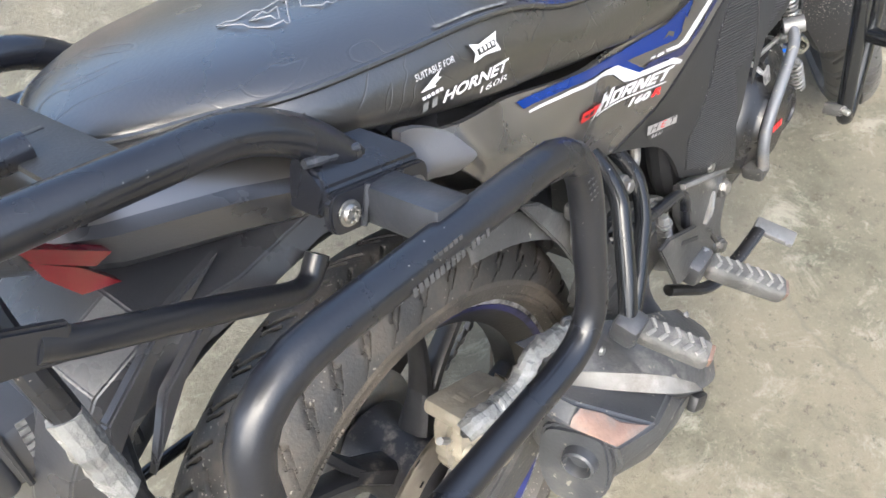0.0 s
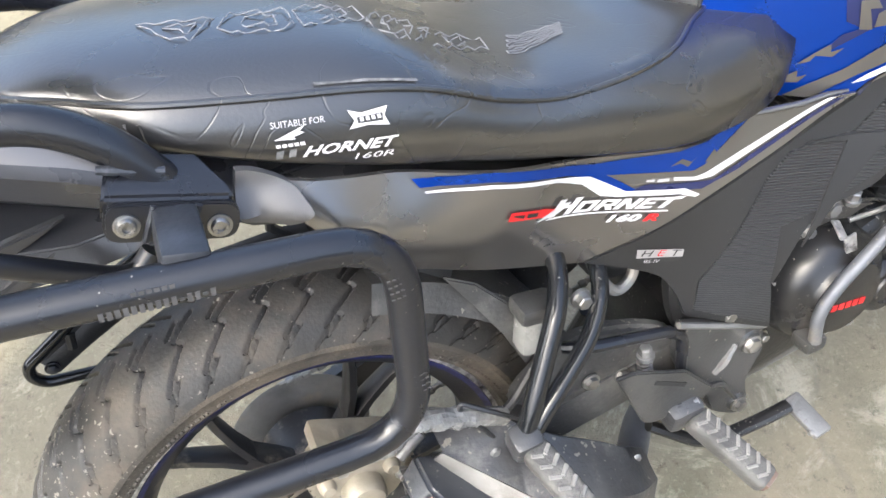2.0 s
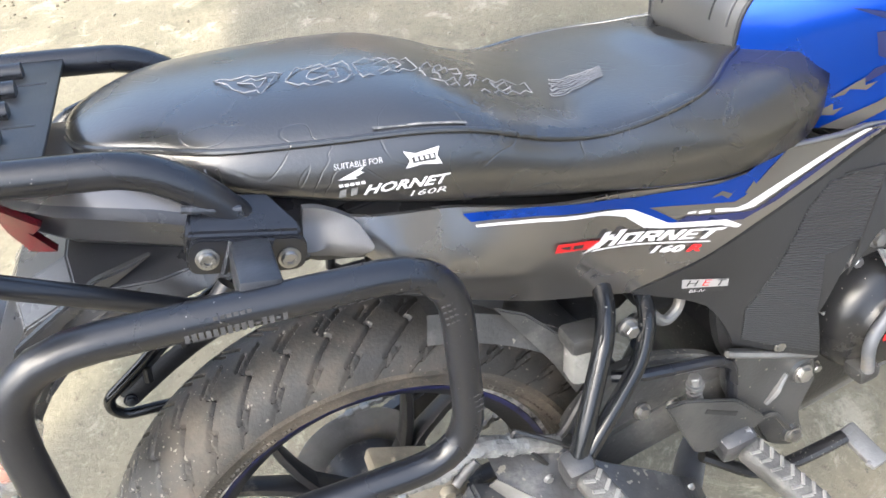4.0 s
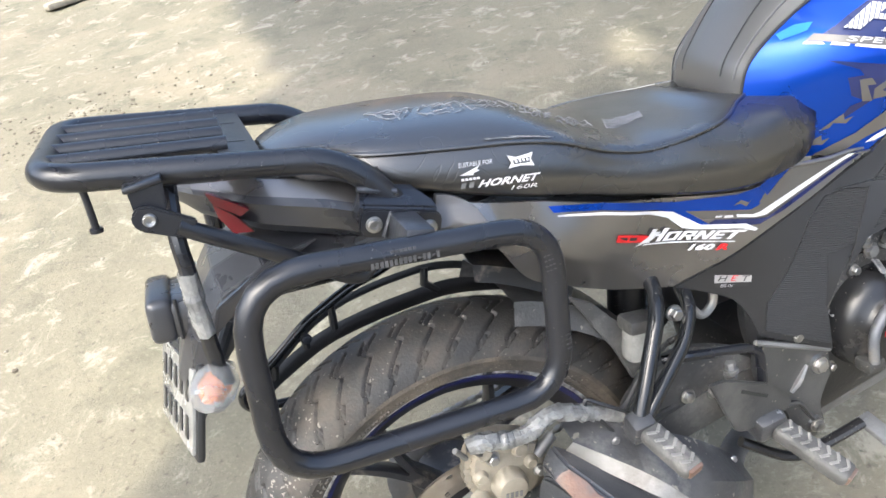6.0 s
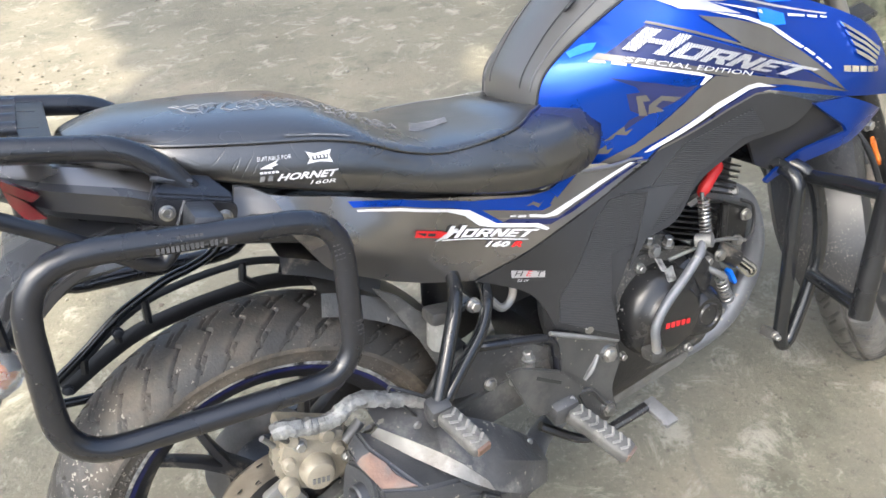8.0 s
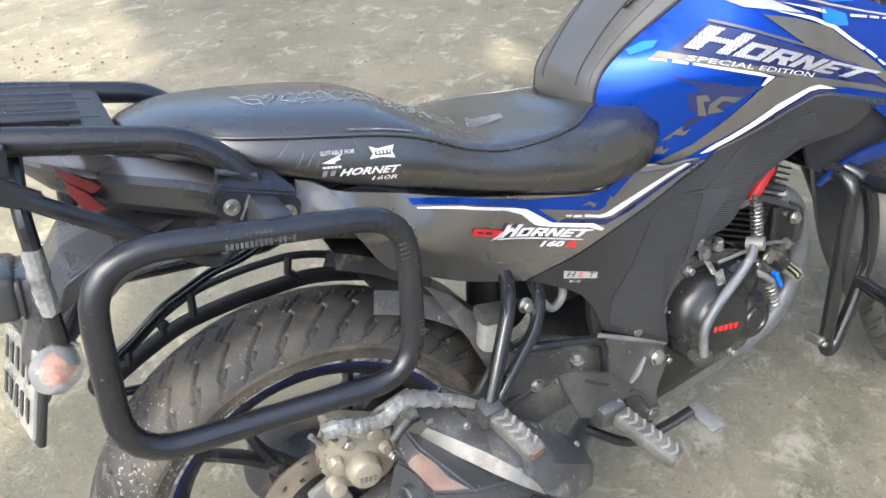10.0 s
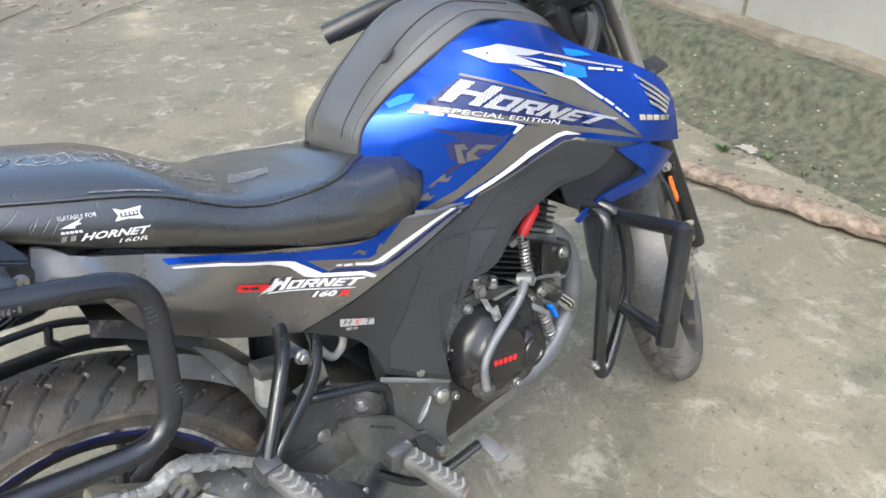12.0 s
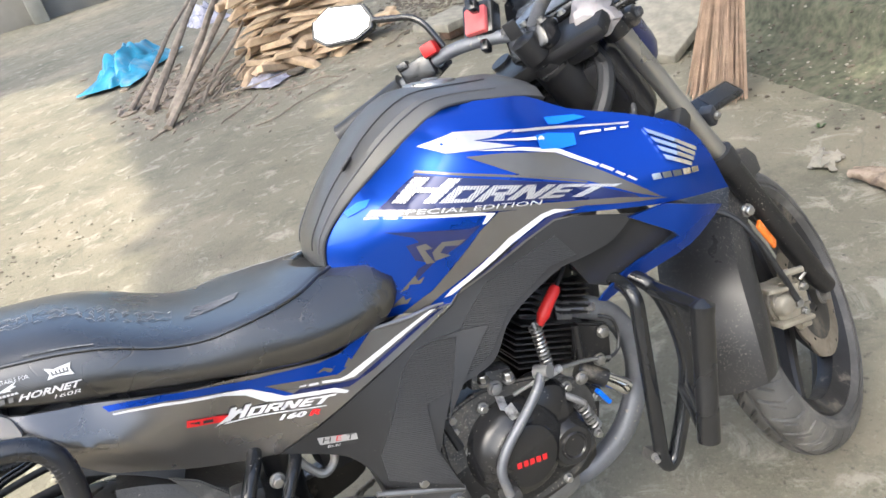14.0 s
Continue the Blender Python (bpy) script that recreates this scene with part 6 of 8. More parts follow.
fcal = part("front_caliper", plate(smooth_outline([(1.190, 0.386), (1.222, 0.392), (1.257, 0.383), (1.275, 0.352), (1.273, 0.303), (1.247, 0.302), (1.192, 0.321), (1.183, 0.360)], (0, 2, 4, 6), 4), -0.098, -0.058, 0.007), CALIPER, bike, "dusty gold front brake caliper")
part("caliper_flange", block((1.200, -0.086, 0.390), (0.05, 0.05, 0.009), 0.003, (0, 15, 0)), CALIPER, fcal)
part("caliper_flange", block((1.226, -0.086, 0.313), (0.08, 0.054, 0.010), 0.004, (0, 11, 0)), CALIPER, fcal)
part("piston_housing", lathe([(0, -0.013), (0.014, -0.013), (0.017, -0.011), (0.021, -0.002), (0.023, 0.004)], 26, (1.212, -0.098, 0.352)), CALIPER, fcal)
part("caliper_arm", rod((1.216, -0.1, 0.411), (1.268, -0.098, 0.398), 0.0065, 14), CALIPER, fcal)
part("caliper_neck", rod((1.240, -0.09, 0.404), (1.246, -0.085, 0.378), 0.008, 12), CALIPER, fcal)
part("caliper_lug", rod((1.238, -0.095, 0.293), (1.266, -0.09, 0.286), 0.0075, 14), CALIPER, fcal)
part("caliper_rib", block((1.245, -0.1, 0.335), (0.05, 0.006, 0.006), 0.002, (0, 12, 0)), CALIPER, fcal)
part("caliper_bolt", hexbolt((1.262, -0.098, 0.366), 0.007, 0.009), STEEL, fcal)
part("caliper_bolt", hexbolt((1.254, -0.098, 0.318), 0.006, 0.008), STEEL, fcal)
part("banjo_bolt", hexbolt((1.236, -0.104, 0.347), 0.0085, 0.010), STEEL, fcal)
part("bleed_nipple", rod((1.272, -0.085, 0.372), (1.284, -0.088, 0.382), 0.0035, 10), STEEL, fcal)
part("front_brake_hose", tube([(1.232, -0.112, 0.356), (1.223, -0.108, 0.393), (1.205, -0.102, 0.45), (1.189, -0.092, 0.505), (1.17, -0.07, 0.55), (1.13, -0.04, 0.575), (1.1, 0.0, 0.6)], 0.0058, 0.03), PLASTIC, bike)
part("reflector", beside_fork(block((0, 0, 0), (0.02, 0.008, 0.06), 0.003), (1.224, -0.083, 0.487), (0, -25, 0)), ORANGE, bike, "orange side reflector")
part("fork_bolt", hexbolt((1.198, -0.078, 0.545), 0.009, 0.012), STEEL, bike)
# mudguard over the front wheel
bm = bmesh.new()
grid = []
for i in range(28):
    a = radians(84 + 97 * i / 27)
    k = 1.0 if i < 20 else 1 - 0.28 * ((i - 19) / 8) ** 2
    grid.append([bm.verts.new(FRONT + Vector(((0.318 + d) * math.cos(a), y * k, (0.318 + d) * math.sin(a)))) for y, d in ((-0.082, -0.05), (-0.085, -0.02), (-0.074, 0.002), (-0.036, 0.012), (0, 0.016), (0.036, 0.012), (0.074, 0.002), (0.085, -0.02), (0.082, -0.05))])
for a, b in zip(grid, grid[1:]):
    for j in range(8):
        bm.faces.new((a[j], a[j + 1], b[j + 1], b[j]))
part("front_mudguard", bm, FENDER, fork, "black plastic front mudguard with mud specks")
def rough_ball(at, r):
    bm = bmesh.new()
    bmesh.ops.create_icosphere(bm, subdivisions=3, radius=r)
    for v in bm.verts:
        v.co += noise.noise_vector(v.co * 45) * r * 0.35
    bm.transform(Matrix.Translation(at))
    return bm


# bars, clocks, lamp
BAR, STEM = [Vector(p) for p in [(0.946, -0.009, 0.953), (0.926, 0.049, 0.987), (0.895, 0.119, 1.006), (0.829, 0.354, 0.985)]], [Vector(p) for p in [(0.895, 0.122, 1.015), (0.884, 0.129, 1.078), (0.877, 0.208, 1.116), (0.867, 0.273, 1.145)]]


def across(p, sgn):
    return Vector((p.x, p.y * sgn, p.z))


bars = steered(part("handlebar", tube([across(p, -1) for p in reversed(BAR)] + BAR, 0.011, 0.035, 12), PIPE, bike, "grey tubular handlebar"))
for sgn in (1, -1):
    a, b = across(BAR[2], sgn), across(BAR[3], sgn)
    d = (b - a).normalized()
    end = part("grip", sweep(bmesh.new(), [b + d * 0.004, b, a.lerp(b, 0.42), a.lerp(b, 0.4)], [0.0185, 0.0175, 0.0175, 0.021], 14), PLASTIC, bars, "black ribbed rubber grip")
    turn = (0, 0, math.degrees(math.atan2(d.y, d.x)))
    part("switch_box", block(a.lerp(b, 0.24), (0.06, 0.036, 0.042), 0.008, turn), GLOSS, bars)
    part("switch", block(a.lerp(b, 0.08) + Vector((-0.008, 0, 0.018)), (0.026, 0.03, 0.022), 0.004, turn), RED, bars, "red switch block")
    part("switch_knob", block(a.lerp(b, 0.3) + Vector((-0.012, 0, 0.022)), (0.02, 0.018, 0.014), 0.003, turn), GLOSS, bars)
    part("brake_lever", tube([a.lerp(b, 0.1) + Vector((0.03, 0, -0.01)), a.lerp(b, 0.3) + Vector((0.055, 0, -0.012)), b + Vector((0.03, 0, -0.012))], 0.006, 0.03), GLOSS, bars)
    part("bar_clamp", block(across(BAR[0], sgn) + Vector((0, 0.03 * sgn, -0.006)), (0.05, 0.036, 0.055), 0.009, (0, 20, 0)), GLOSS, bars)
    stem = [across(p, sgn) for p in STEM]
    part("mirror_stem", tube(stem[:3], 0.0055, 0.03), GLOSS, bars)
    w = (stem[3] - stem[2]).normalized()
    c = stem[2] + w * 0.066
    back = Vector((1, 0, -0.5)).normalized()
    back = (back - w * back.dot(w)).normalized()
    up = w.cross(back) * sgn
    shape = [(-0.066, -0.006), (-0.045, -0.032), (0.03, -0.036), (0.062, -0.012), (0.06, 0.018), (0.03, 0.034), (-0.035, 0.03), (-0.064, 0.012)]
    bm, rings = bmesh.new(), []
    for depth, k in ((-0.002, 0.97), (0.0, 1.0), (0.012, 0.98), (0.022, 0.75)):
        rings.append([bm.verts.new(c + w * u * k + up * v * k + back * depth) for u, v in smooth_outline(shape, tuple(range(8)), 2)])
    for r, q in zip(rings, rings[1:]):
        for j in range(len(r)):
            bm.faces.new((r[j], r[(j + 1) % len(r)], q[(j + 1) % len(r)], q[j]))
    bm.faces.new(rings[-1]), bm.faces.new(rings[0])
    shell = part("mirror", bm, GLOSS, bars, "black mirror housing")
    bm = bmesh.new()
    bm.faces.new([bm.verts.new(c + w * u * 0.89 + up * v * 0.87 - back * 0.0035) for u, v in smooth_outline(shape, tuple(range(8)), 2)])
    part("mirror_glass", bm, MIRROR, shell, "bright mirror glass")
holder = part("phone_holder", block((0.90, 0.065, 1.0), (0.035, 0.055, 0.06), 0.006, (0, 35, 40)), GLOSS, bike, "black phone holder with red pad")
part("holder_pad", block((0.885, 0.052, 1.006), (0.014, 0.038, 0.045), 0.004, (0, 35, 40)), REDPAD, holder, "faded red foam pad")
for y0, z0 in ((0.03, 1.03), (0.085, 1.03), (0.04, 0.965), (0.09, 0.97)):
    part("holder_claw", block((0.89 + (y0 - 0.06) * 0.4, y0, z0), (0.02, 0.014, 0.02), 0.004, (0, 35, 40)), GLOSS, holder)
part("tied_cloth", rough_ball((1.03, -0.05, 0.955), 0.037), CLOTH, bike, "crumpled white cloth tied to the bar")
part("cloth_band", sweep(bmesh.new(), [Vector((1.03 + 0.034 * math.cos(t), -0.045 + 0.034 * math.sin(t), 0.945 + 0.012 * math.cos(t))) for t in [i * 0.314 for i in range(20)]], 0.003, 5, True), REDPAD, bike)
lamp = steered(part("headlight_cowl", block((1.115, 0, 0.905), (0.11, 0.19, 0.2), 0.05, (0, -25, 0), segs=5), DARKBLUE, bike, "dark blue headlight cowl"))
visor = bmesh.new()
g = []
for i in range(17):
    a = radians(-80 + 10 * i)
    g.append([visor.verts.new((1.035 + (0.075 - 0.02 * u) * math.cos(a) + 0.012 * u, (0.092 - 0.012 * u * u) * math.sin(a), 0.985 + 0.085 * u * (0.55 + 0.45 * math.cos(a)))) for u in (0, 0.35, 0.7, 1.0)])
for a, b in zip(g, g[1:]):
    for j in range(3):
        visor.faces.new((a[j], a[j + 1], b[j + 1], b[j]))
bmesh.ops.solidify(visor, geom=visor.faces[:], thickness=0.003)
part("visor", visor, SLIDER, lamp, "smoked black fly screen")
clock = part("clock", block((1.045, 0, 0.985), (0.08, 0.15, 0.03), 0.012, (0, -38, 0), segs=3), GLOSS, lamp)
part("clock_glass", block((1.0345, 0, 0.9985), (0.062, 0.126, 0.004), 0.002, (0, -38, 0)), SCREEN, clock, "grey clock window")
part("key_switch", rod((0.965, 0, 0.955), (0.96, 0, 0.985), 0.016, 16), GLOSS, lamp)
for y in (-0.02, 0.025):
    part("yoke_nut", hexbolt((0.975, y, 0.955), 0.012, 0.014, (-0.43, 0, 0.9)), STEEL, lamp)
part("fork_cables", tube([(1.03, 0.03, 0.95), (1.02, 0.05, 0.85), (0.98, 0.03, 0.78), (0.95, 0.0, 0.72)], 0.012, 0.05), GLOSS, lamp)
part("fork_cables", tube([(1.02, -0.03, 0.95), (1.03, -0.05, 0.86), (1.0, -0.03, 0.8), (0.96, 0.0, 0.74)], 0.009, 0.05), GLOSS, lamp)
stem = HEAD + AXIS * 0.05 + Vector((-0.012, -0.012, 0))
part("stem_washer", sweep(bmesh.new(), [stem, stem + AXIS * 0.006, stem + AXIS * 0.007], [0.027, 0.027, 0.024], 28), COVER, bike)
part("stem_nut", sweep(bmesh.new(), [stem + AXIS * 0.006, stem + AXIS * 0.02, stem + AXIS * 0.023], [0.0175, 0.0175, 0.0145], 6), FORKTUBE, bike, "dull hexagonal steering nut")
for dx, dy in ((-0.012, -0.04), (0.016, -0.055), (-0.05, 0.012), (-0.022, -0.004)):
    at = Vector((0.957 + dx, dy, 0.975))
    part("clamp_screw", hexbolt(at, 0.0055, 0.007, (-0.3, 0, 1)), STEEL, bike)
lamp_arm = part("lamp_arm", sweep(bmesh.new(), [Vector(p) for p in ((1.045, -0.09, 0.958), (1.076, -0.116, 0.966), (1.098, -0.127, 0.971), (1.104, -0.130, 0.972), (1.135, -0.146, 0.979), (1.16, -0.158, 0.984), (1.172, -0.164, 0.987))], [0.008, 0.009, 0.0105, 0.0155, 0.0205, 0.0175, 0.006], 16), SLIDER, bike, "black front indicator lamp on a ribbed stalk")
for k in range(3):
    at = Vector((1.062, -0.105, 0.9625)).lerp(Vector((1.09, -0.123, 0.9695)), k / 2)
    part("arm_rib", rod(at, at + Vector((0.0035, -0.0025, 0.001)), 0.0115, 14), SLIDER, lamp_arm)
for path, r in (([(0.98, -0.10, 0.985), (1.02, -0.075, 0.95), (1.03, -0.04, 0.88), (1.0, -0.02, 0.80)], 0.004), ([(0.99, -0.11, 0.99), (1.05, -0.095, 0.96), (1.06, -0.06, 0.88), (1.03, -0.04, 0.79)], 0.0034)):
    part("control_cable", tube(path, r, 0.04, 10), GLOSS, lamp)
flap = part("front_indicator", block((0, 0, 0), (0.128, 0.044, 0.013), 0.006, segs=3), SLIDER, bike, "black indicator body on a bracket")
long_way, wide_way = Vector((0.123, 0.03, -0.001)).normalized(), Vector((-0.009, 0.036, 0.025)).normalized()
flap.matrix_basis = Matrix.Translation((1.252, -0.002, 0.728)) @ Matrix((long_way, wide_way, long_way.cross(wide_way))).transposed().to_4x4()
part("indicator_lens", block((0.012, 0, 0.0062), (0.085, 0.03, 0.003), 0.001), PLASTIC, flap)
part("indicator_bracket", block((1.192, -0.05, 0.722), (0.024, 0.026, 0.032), 0.005, (0, -25, 26)), WORN, bike)
part("bracket_bolt", hexbolt((1.194, -0.068, 0.722), 0.005, 0.006), STEEL, bike)

# ---- prints and emblems ----
def decal(name, outline, skin, material, parent, lift=0.0012, label=""):
    return part(name, patch(outline, skin, 0.0, lift, 0.02), material, parent, label)


def word(name, text, skin, b0, b1, height, material, parent, lift, slant=0.35, bold=0.0):
    """A word fitted between two ends of its base line."""
    b0, b1 = Vector(b0), Vector(b1)
    bm = lettering(text, lambda x, z: 0.0, 0, 0, height, 0, slant, 0, 1.0, 1.0, bold)
    w = max(v.co.x for v in bm.verts)
    d = (b1 - b0)
    up = Vector((-d.y, d.x)).normalized()
    for v in bm.verts:
        p = b0 + d * (v.co.x / w) + up * v.co.z
        v.co = Vector((p.x, skin(p.x, p.y) - lift, p.y))
    part(name, bm, material, parent)


GLYPHS = {
    "H": (0.95, [[(0, 0), (0.26, 0), (0.26, 1), (0, 1)], [(0.26, 0.42), (0.6, 0.42), (0.6, 0.62), (0.26, 0.62)], [(0.6, 0), (0.86, 0), (0.86, 1), (0.6, 1)]]),
    "O": (0.78, [[(0, 0), (0.22, 0.16), (0.22, 0.54), (0, 0.7)], [(0, 0), (0.7, 0), (0.5, 0.16), (0.22, 0.16)], [(0.7, 0), (0.7, 0.7), (0.5, 0.54), (0.5, 0.16)], [(0, 0.7), (0.22, 0.54), (0.5, 0.54), (0.7, 0.7)]]),
    "R": (0.76, [[(0, 0), (0.22, 0), (0.22, 0.54), (0, 0.7)], [(0, 0.7), (0.22, 0.54), (0.48, 0.54), (0.66, 0.7)], [(0.66, 0.7), (0.48, 0.54), (0.48, 0.4), (0.7, 0.26)], [(0.22, 0.26), (0.7, 0.26), (0.48, 0.4), (0.22, 0.4)], [(0.32, 0.26), (0.56, 0.26), (0.72, 0), (0.48, 0)]]),
    "N": (0.80, [[(0, 0), (0.22, 0), (0.22, 0.7), (0, 0.7)], [(0.22, 0.7), (0.22, 0.42), (0.5, 0), (0.5, 0.28)], [(0.5, 0), (0.72, 0), (0.72, 0.7), (0.5, 0.7)]]),
    "E": (0.64, [[(0, 0), (0.2, 0), (0.2, 0.7), (0, 0.7)], [(0.2, 0), (0.58, 0), (0.58, 0.15), (0.2, 0.15)], [(0.2, 0.28), (0.52, 0.28), (0.52, 0.42), (0.2, 0.42)], [(0.2, 0.55), (0.6, 0.55), (0.6, 0.7), (0.2, 0.7)]]),
    "T": (0.72, [[(0, 0.54), (0.76, 0.54), (0.8, 0.7), (0, 0.7)], [(0.22, 0), (0.46, 0), (0.46, 0.54), (0.22, 0.54)]]),
}


def angular_word(name, text, skin, base, rise, material, parent, lift, hatch=0.0):
    """A word in angular capitals between two ends of its base line, with the rise of a full-height letter at either end; hatch cuts it by fine slanted gaps."""
    total = sum(GLYPHS[c][0] for c in text)
    (b0, b1), (r0, r1) = [[Vector(p) for p in q] for q in (base, rise)]
    at = 0.0
    for c in text:
        wide, pieces = GLYPHS[c]
        bm = bmesh.new()
        for shape in pieces:
            bm.faces.new([bm.verts.new(((at + x) / total, 0, z)) for x, z in shape])
        at += wide
        for z in (0.2, 0.35, 0.5, 0.65, 0.8):
            bmesh.ops.bisect_plane(bm, geom=bm.verts[:] + bm.edges[:] + bm.faces[:], plane_co=(0, 0, z), plane_no=(0, 0, 1))
        for i in range(1, 30):
            bmesh.ops.bisect_plane(bm, geom=bm.verts[:] + bm.edges[:] + bm.faces[:], plane_co=(i / 30, 0, 0), plane_no=(1, 0, 0))
        if hatch:
            slant = Vector((total, 0, 0.35)).normalized()
            for i in range(-2, int((total * slant.x + slant.z) / hatch) + 2):
                for d in (0, hatch * 0.8):
                    bmesh.ops.bisect_plane(bm, geom=bm.verts[:] + bm.edges[:] + bm.faces[:], plane_co=slant * ((i * hatch + d) / total), plane_no=slant)
            bmesh.ops.delete(bm, geom=[f for f in bm.faces if (f.calc_center_median().dot(slant) * total / hatch) % 1.0 > 0.8], context="FACES")
        for v in bm.verts:
            u, h = v.co.x, v.co.z
            p = b0.lerp(b1, u) + r0.lerp(r1, u) * h
            v.co = Vector((p.x, skin(p.x, p.y) - lift, p.y))
        part(name, bm, material, parent)


decal("navy_print", [(0.6385, 0.8626), (0.8446, 0.764), (0.9069, 0.7219), (0.9183, 0.710), (0.7724, 0.7677), (0.7065, 0.7902), (0.5835, 0.8329), (0.5742, 0.8368), (0.6091, 0.8517)], TANK, DARKBLUE, tank, 0.0010, "dark navy print")
decal("navy_print", [(0.5682, 0.8071), (0.6284, 0.7869), (0.6702, 0.7718), (0.6863, 0.7711), (0.6567, 0.757), (0.6136, 0.7449), (0.5772, 0.7216), (0.5914, 0.7424), (0.6051, 0.747), (0.5916, 0.7559), (0.5866, 0.7806), (0.603, 0.7802), (0.5984, 0.7884)], TANK, DARKBLUE, tank, 0.0010, "dark navy print")
decal("navy_print", [(0.832, 0.7335), (0.7863, 0.742), (0.7367, 0.729), (0.625, 0.687), (0.6339, 0.689), (0.7361, 0.7215), (0.7865, 0.7325)], TANK, DARKBLUE, tank, 0.0012, "dark navy print")
decal("silver_print", [(0.6598, 0.8932), (0.7074, 0.8953), (0.731, 0.8876), (0.7861, 0.8671), (0.75, 0.8703), (0.726, 0.8758), (0.7761, 0.848), (0.7146, 0.866), (0.6831, 0.8747)], TANK, SILVER, tank, 0.0012, "silver-white print")
decal("silver_print", [(0.7861, 0.8671), (0.8406, 0.8493), (0.9202, 0.821), (0.9613, 0.8079), (0.9555, 0.8068), (0.9006, 0.825), (0.7799, 0.8656)], TANK, SILVER, tank, 0.0012, "silver-white print")
decal("grey_print", [(0.7035, 0.8618), (0.756, 0.8461), (0.8238, 0.819), (0.8769, 0.7694), (0.9514, 0.6969), (0.9076, 0.7234), (0.8502, 0.7658), (0.7638, 0.8107)], TANK, GREYPRINT, tank, 0.0016, "bronze-grey print")
decal("grey_print", [(0.5572, 0.8327), (0.5681, 0.8394), (0.6134, 0.8241), (0.71, 0.7886), (0.7915, 0.7577), (0.8833, 0.7268), (0.9609, 0.6922), (0.9029, 0.711), (0.8091, 0.744), (0.7109, 0.7804), (0.5706, 0.8295)], TANK, GREYPRINT, tank, 0.0018, "bronze-grey print")
decal("grey_print", [(0.7157, 0.7772), (0.7898, 0.7532), (0.8361, 0.7343), (0.7914, 0.7452), (0.7707, 0.749), (0.7159, 0.7364), (0.6116, 0.6957), (0.5773, 0.6779), (0.5524, 0.6851), (0.5992, 0.7042), (0.6835, 0.7637)], TANK, GREYPRINT, tank, 0.0014, "bronze-grey print")
decal("grey_line", [(0.6412, 0.867), (0.7638, 0.8107), (0.8498, 0.7651), (0.8487, 0.763), (0.7624, 0.8079), (0.6369, 0.8648)], TANK, GREYPRINT, tank, 0.0020)
# grey line painted for the highlight along the shroud's upper edge
decal("grey_line", [(0.8327, 0.725), (0.7863, 0.7315), (0.7367, 0.7207), (0.6351, 0.6882), (0.6277, 0.6853), (0.6339, 0.6915), (0.7361, 0.7240), (0.7865, 0.7345)], TANK, GREYPRINT, tank, 0.0018)
for out in ([(0.7309, 0.8736), (0.7986, 0.8507), (0.8311, 0.8406), (0.827, 0.8364), (0.7961, 0.8476)], [(0.7181, 0.8645), (0.7827, 0.8434), (0.8352, 0.819), (0.8788, 0.7789), (0.8714, 0.7787), (0.8275, 0.8165), (0.7801, 0.8396)],
            [(0.8812, 0.7778), (0.8946, 0.7649), (0.8895, 0.7637), (0.8761, 0.7766)], [(0.8972, 0.7611), (0.9067, 0.7515), (0.902, 0.751), (0.8925, 0.7606)], [(0.9104, 0.7489), (0.9201, 0.7383), (0.9159, 0.7384), (0.9057, 0.7484)],
            [(0.8818, 0.8244), (0.9142, 0.8156), (0.9116, 0.8132), (0.8786, 0.8214)], [(0.9197, 0.8141), (0.9371, 0.8093), (0.9344, 0.8069), (0.9171, 0.8117)], [(0.9434, 0.8075), (0.955, 0.8043), (0.953, 0.8025), (0.9414, 0.8057)],
            [(0.5538, 0.83), (0.5711, 0.8259), (0.5702, 0.8288), (0.5563, 0.8323)], [(0.5749, 0.8243), (0.5905, 0.8192), (0.5917, 0.822), (0.5777, 0.8272)], [(0.5952, 0.818), (0.6874, 0.7845), (0.6982, 0.7803), (0.688, 0.7712), (0.6925, 0.7699), (0.7108, 0.7778), (0.6868, 0.7891), (0.5977, 0.8202)],
            [(0.8192, 0.7358), (0.7903, 0.7422), (0.7737, 0.7422), (0.7189, 0.7277), (0.6202, 0.6889), (0.6097, 0.6883), (0.6211, 0.6958), (0.7162, 0.7372), (0.7707, 0.749), (0.7907, 0.7482)]):
    decal("white_line", out, TANK, WHITE, tank, 0.0024)
for out in ([(0.5976, 0.7756), (0.6103, 0.7751), (0.616, 0.7653), (0.6064, 0.7662), (0.6133, 0.7442), (0.6026, 0.7463)], [(0.6141, 0.76), (0.6298, 0.7696), (0.6597, 0.7609), (0.6486, 0.7564), (0.6319, 0.7624), (0.6234, 0.7557), (0.6357, 0.7464), (0.6141, 0.7465)],
            [(0.5596, 0.7161), (0.5849, 0.7344), (0.5863, 0.7256), (0.5957, 0.7286), (0.5881, 0.7202), (0.5748, 0.7236), (0.5712, 0.718)], [(0.5375, 0.6967), (0.5627, 0.7102), (0.5629, 0.7028), (0.5713, 0.7044), (0.5637, 0.697), (0.5519, 0.6989)]):
    decal("zigzag", out, TANK, GREYPRINT, tank, 0.0020)
for out in ([(0.8106, 0.8488), (0.8335, 0.8429), (0.8723, 0.8267), (0.8635, 0.8133), (0.8399, 0.8178), (0.8067, 0.8302)], [(0.8455, 0.861), (0.8936, 0.8458), (0.9072, 0.8364), (0.8563, 0.8459), (0.8426, 0.851)], [(0.5383, 0.8445), (0.5589, 0.8518), (0.5742, 0.8514), (0.5644, 0.8436), (0.5389, 0.8374)]):
    decal("tape", out, TANK, TAPE, tank, 0.0028, "bright blue adhesive tape")
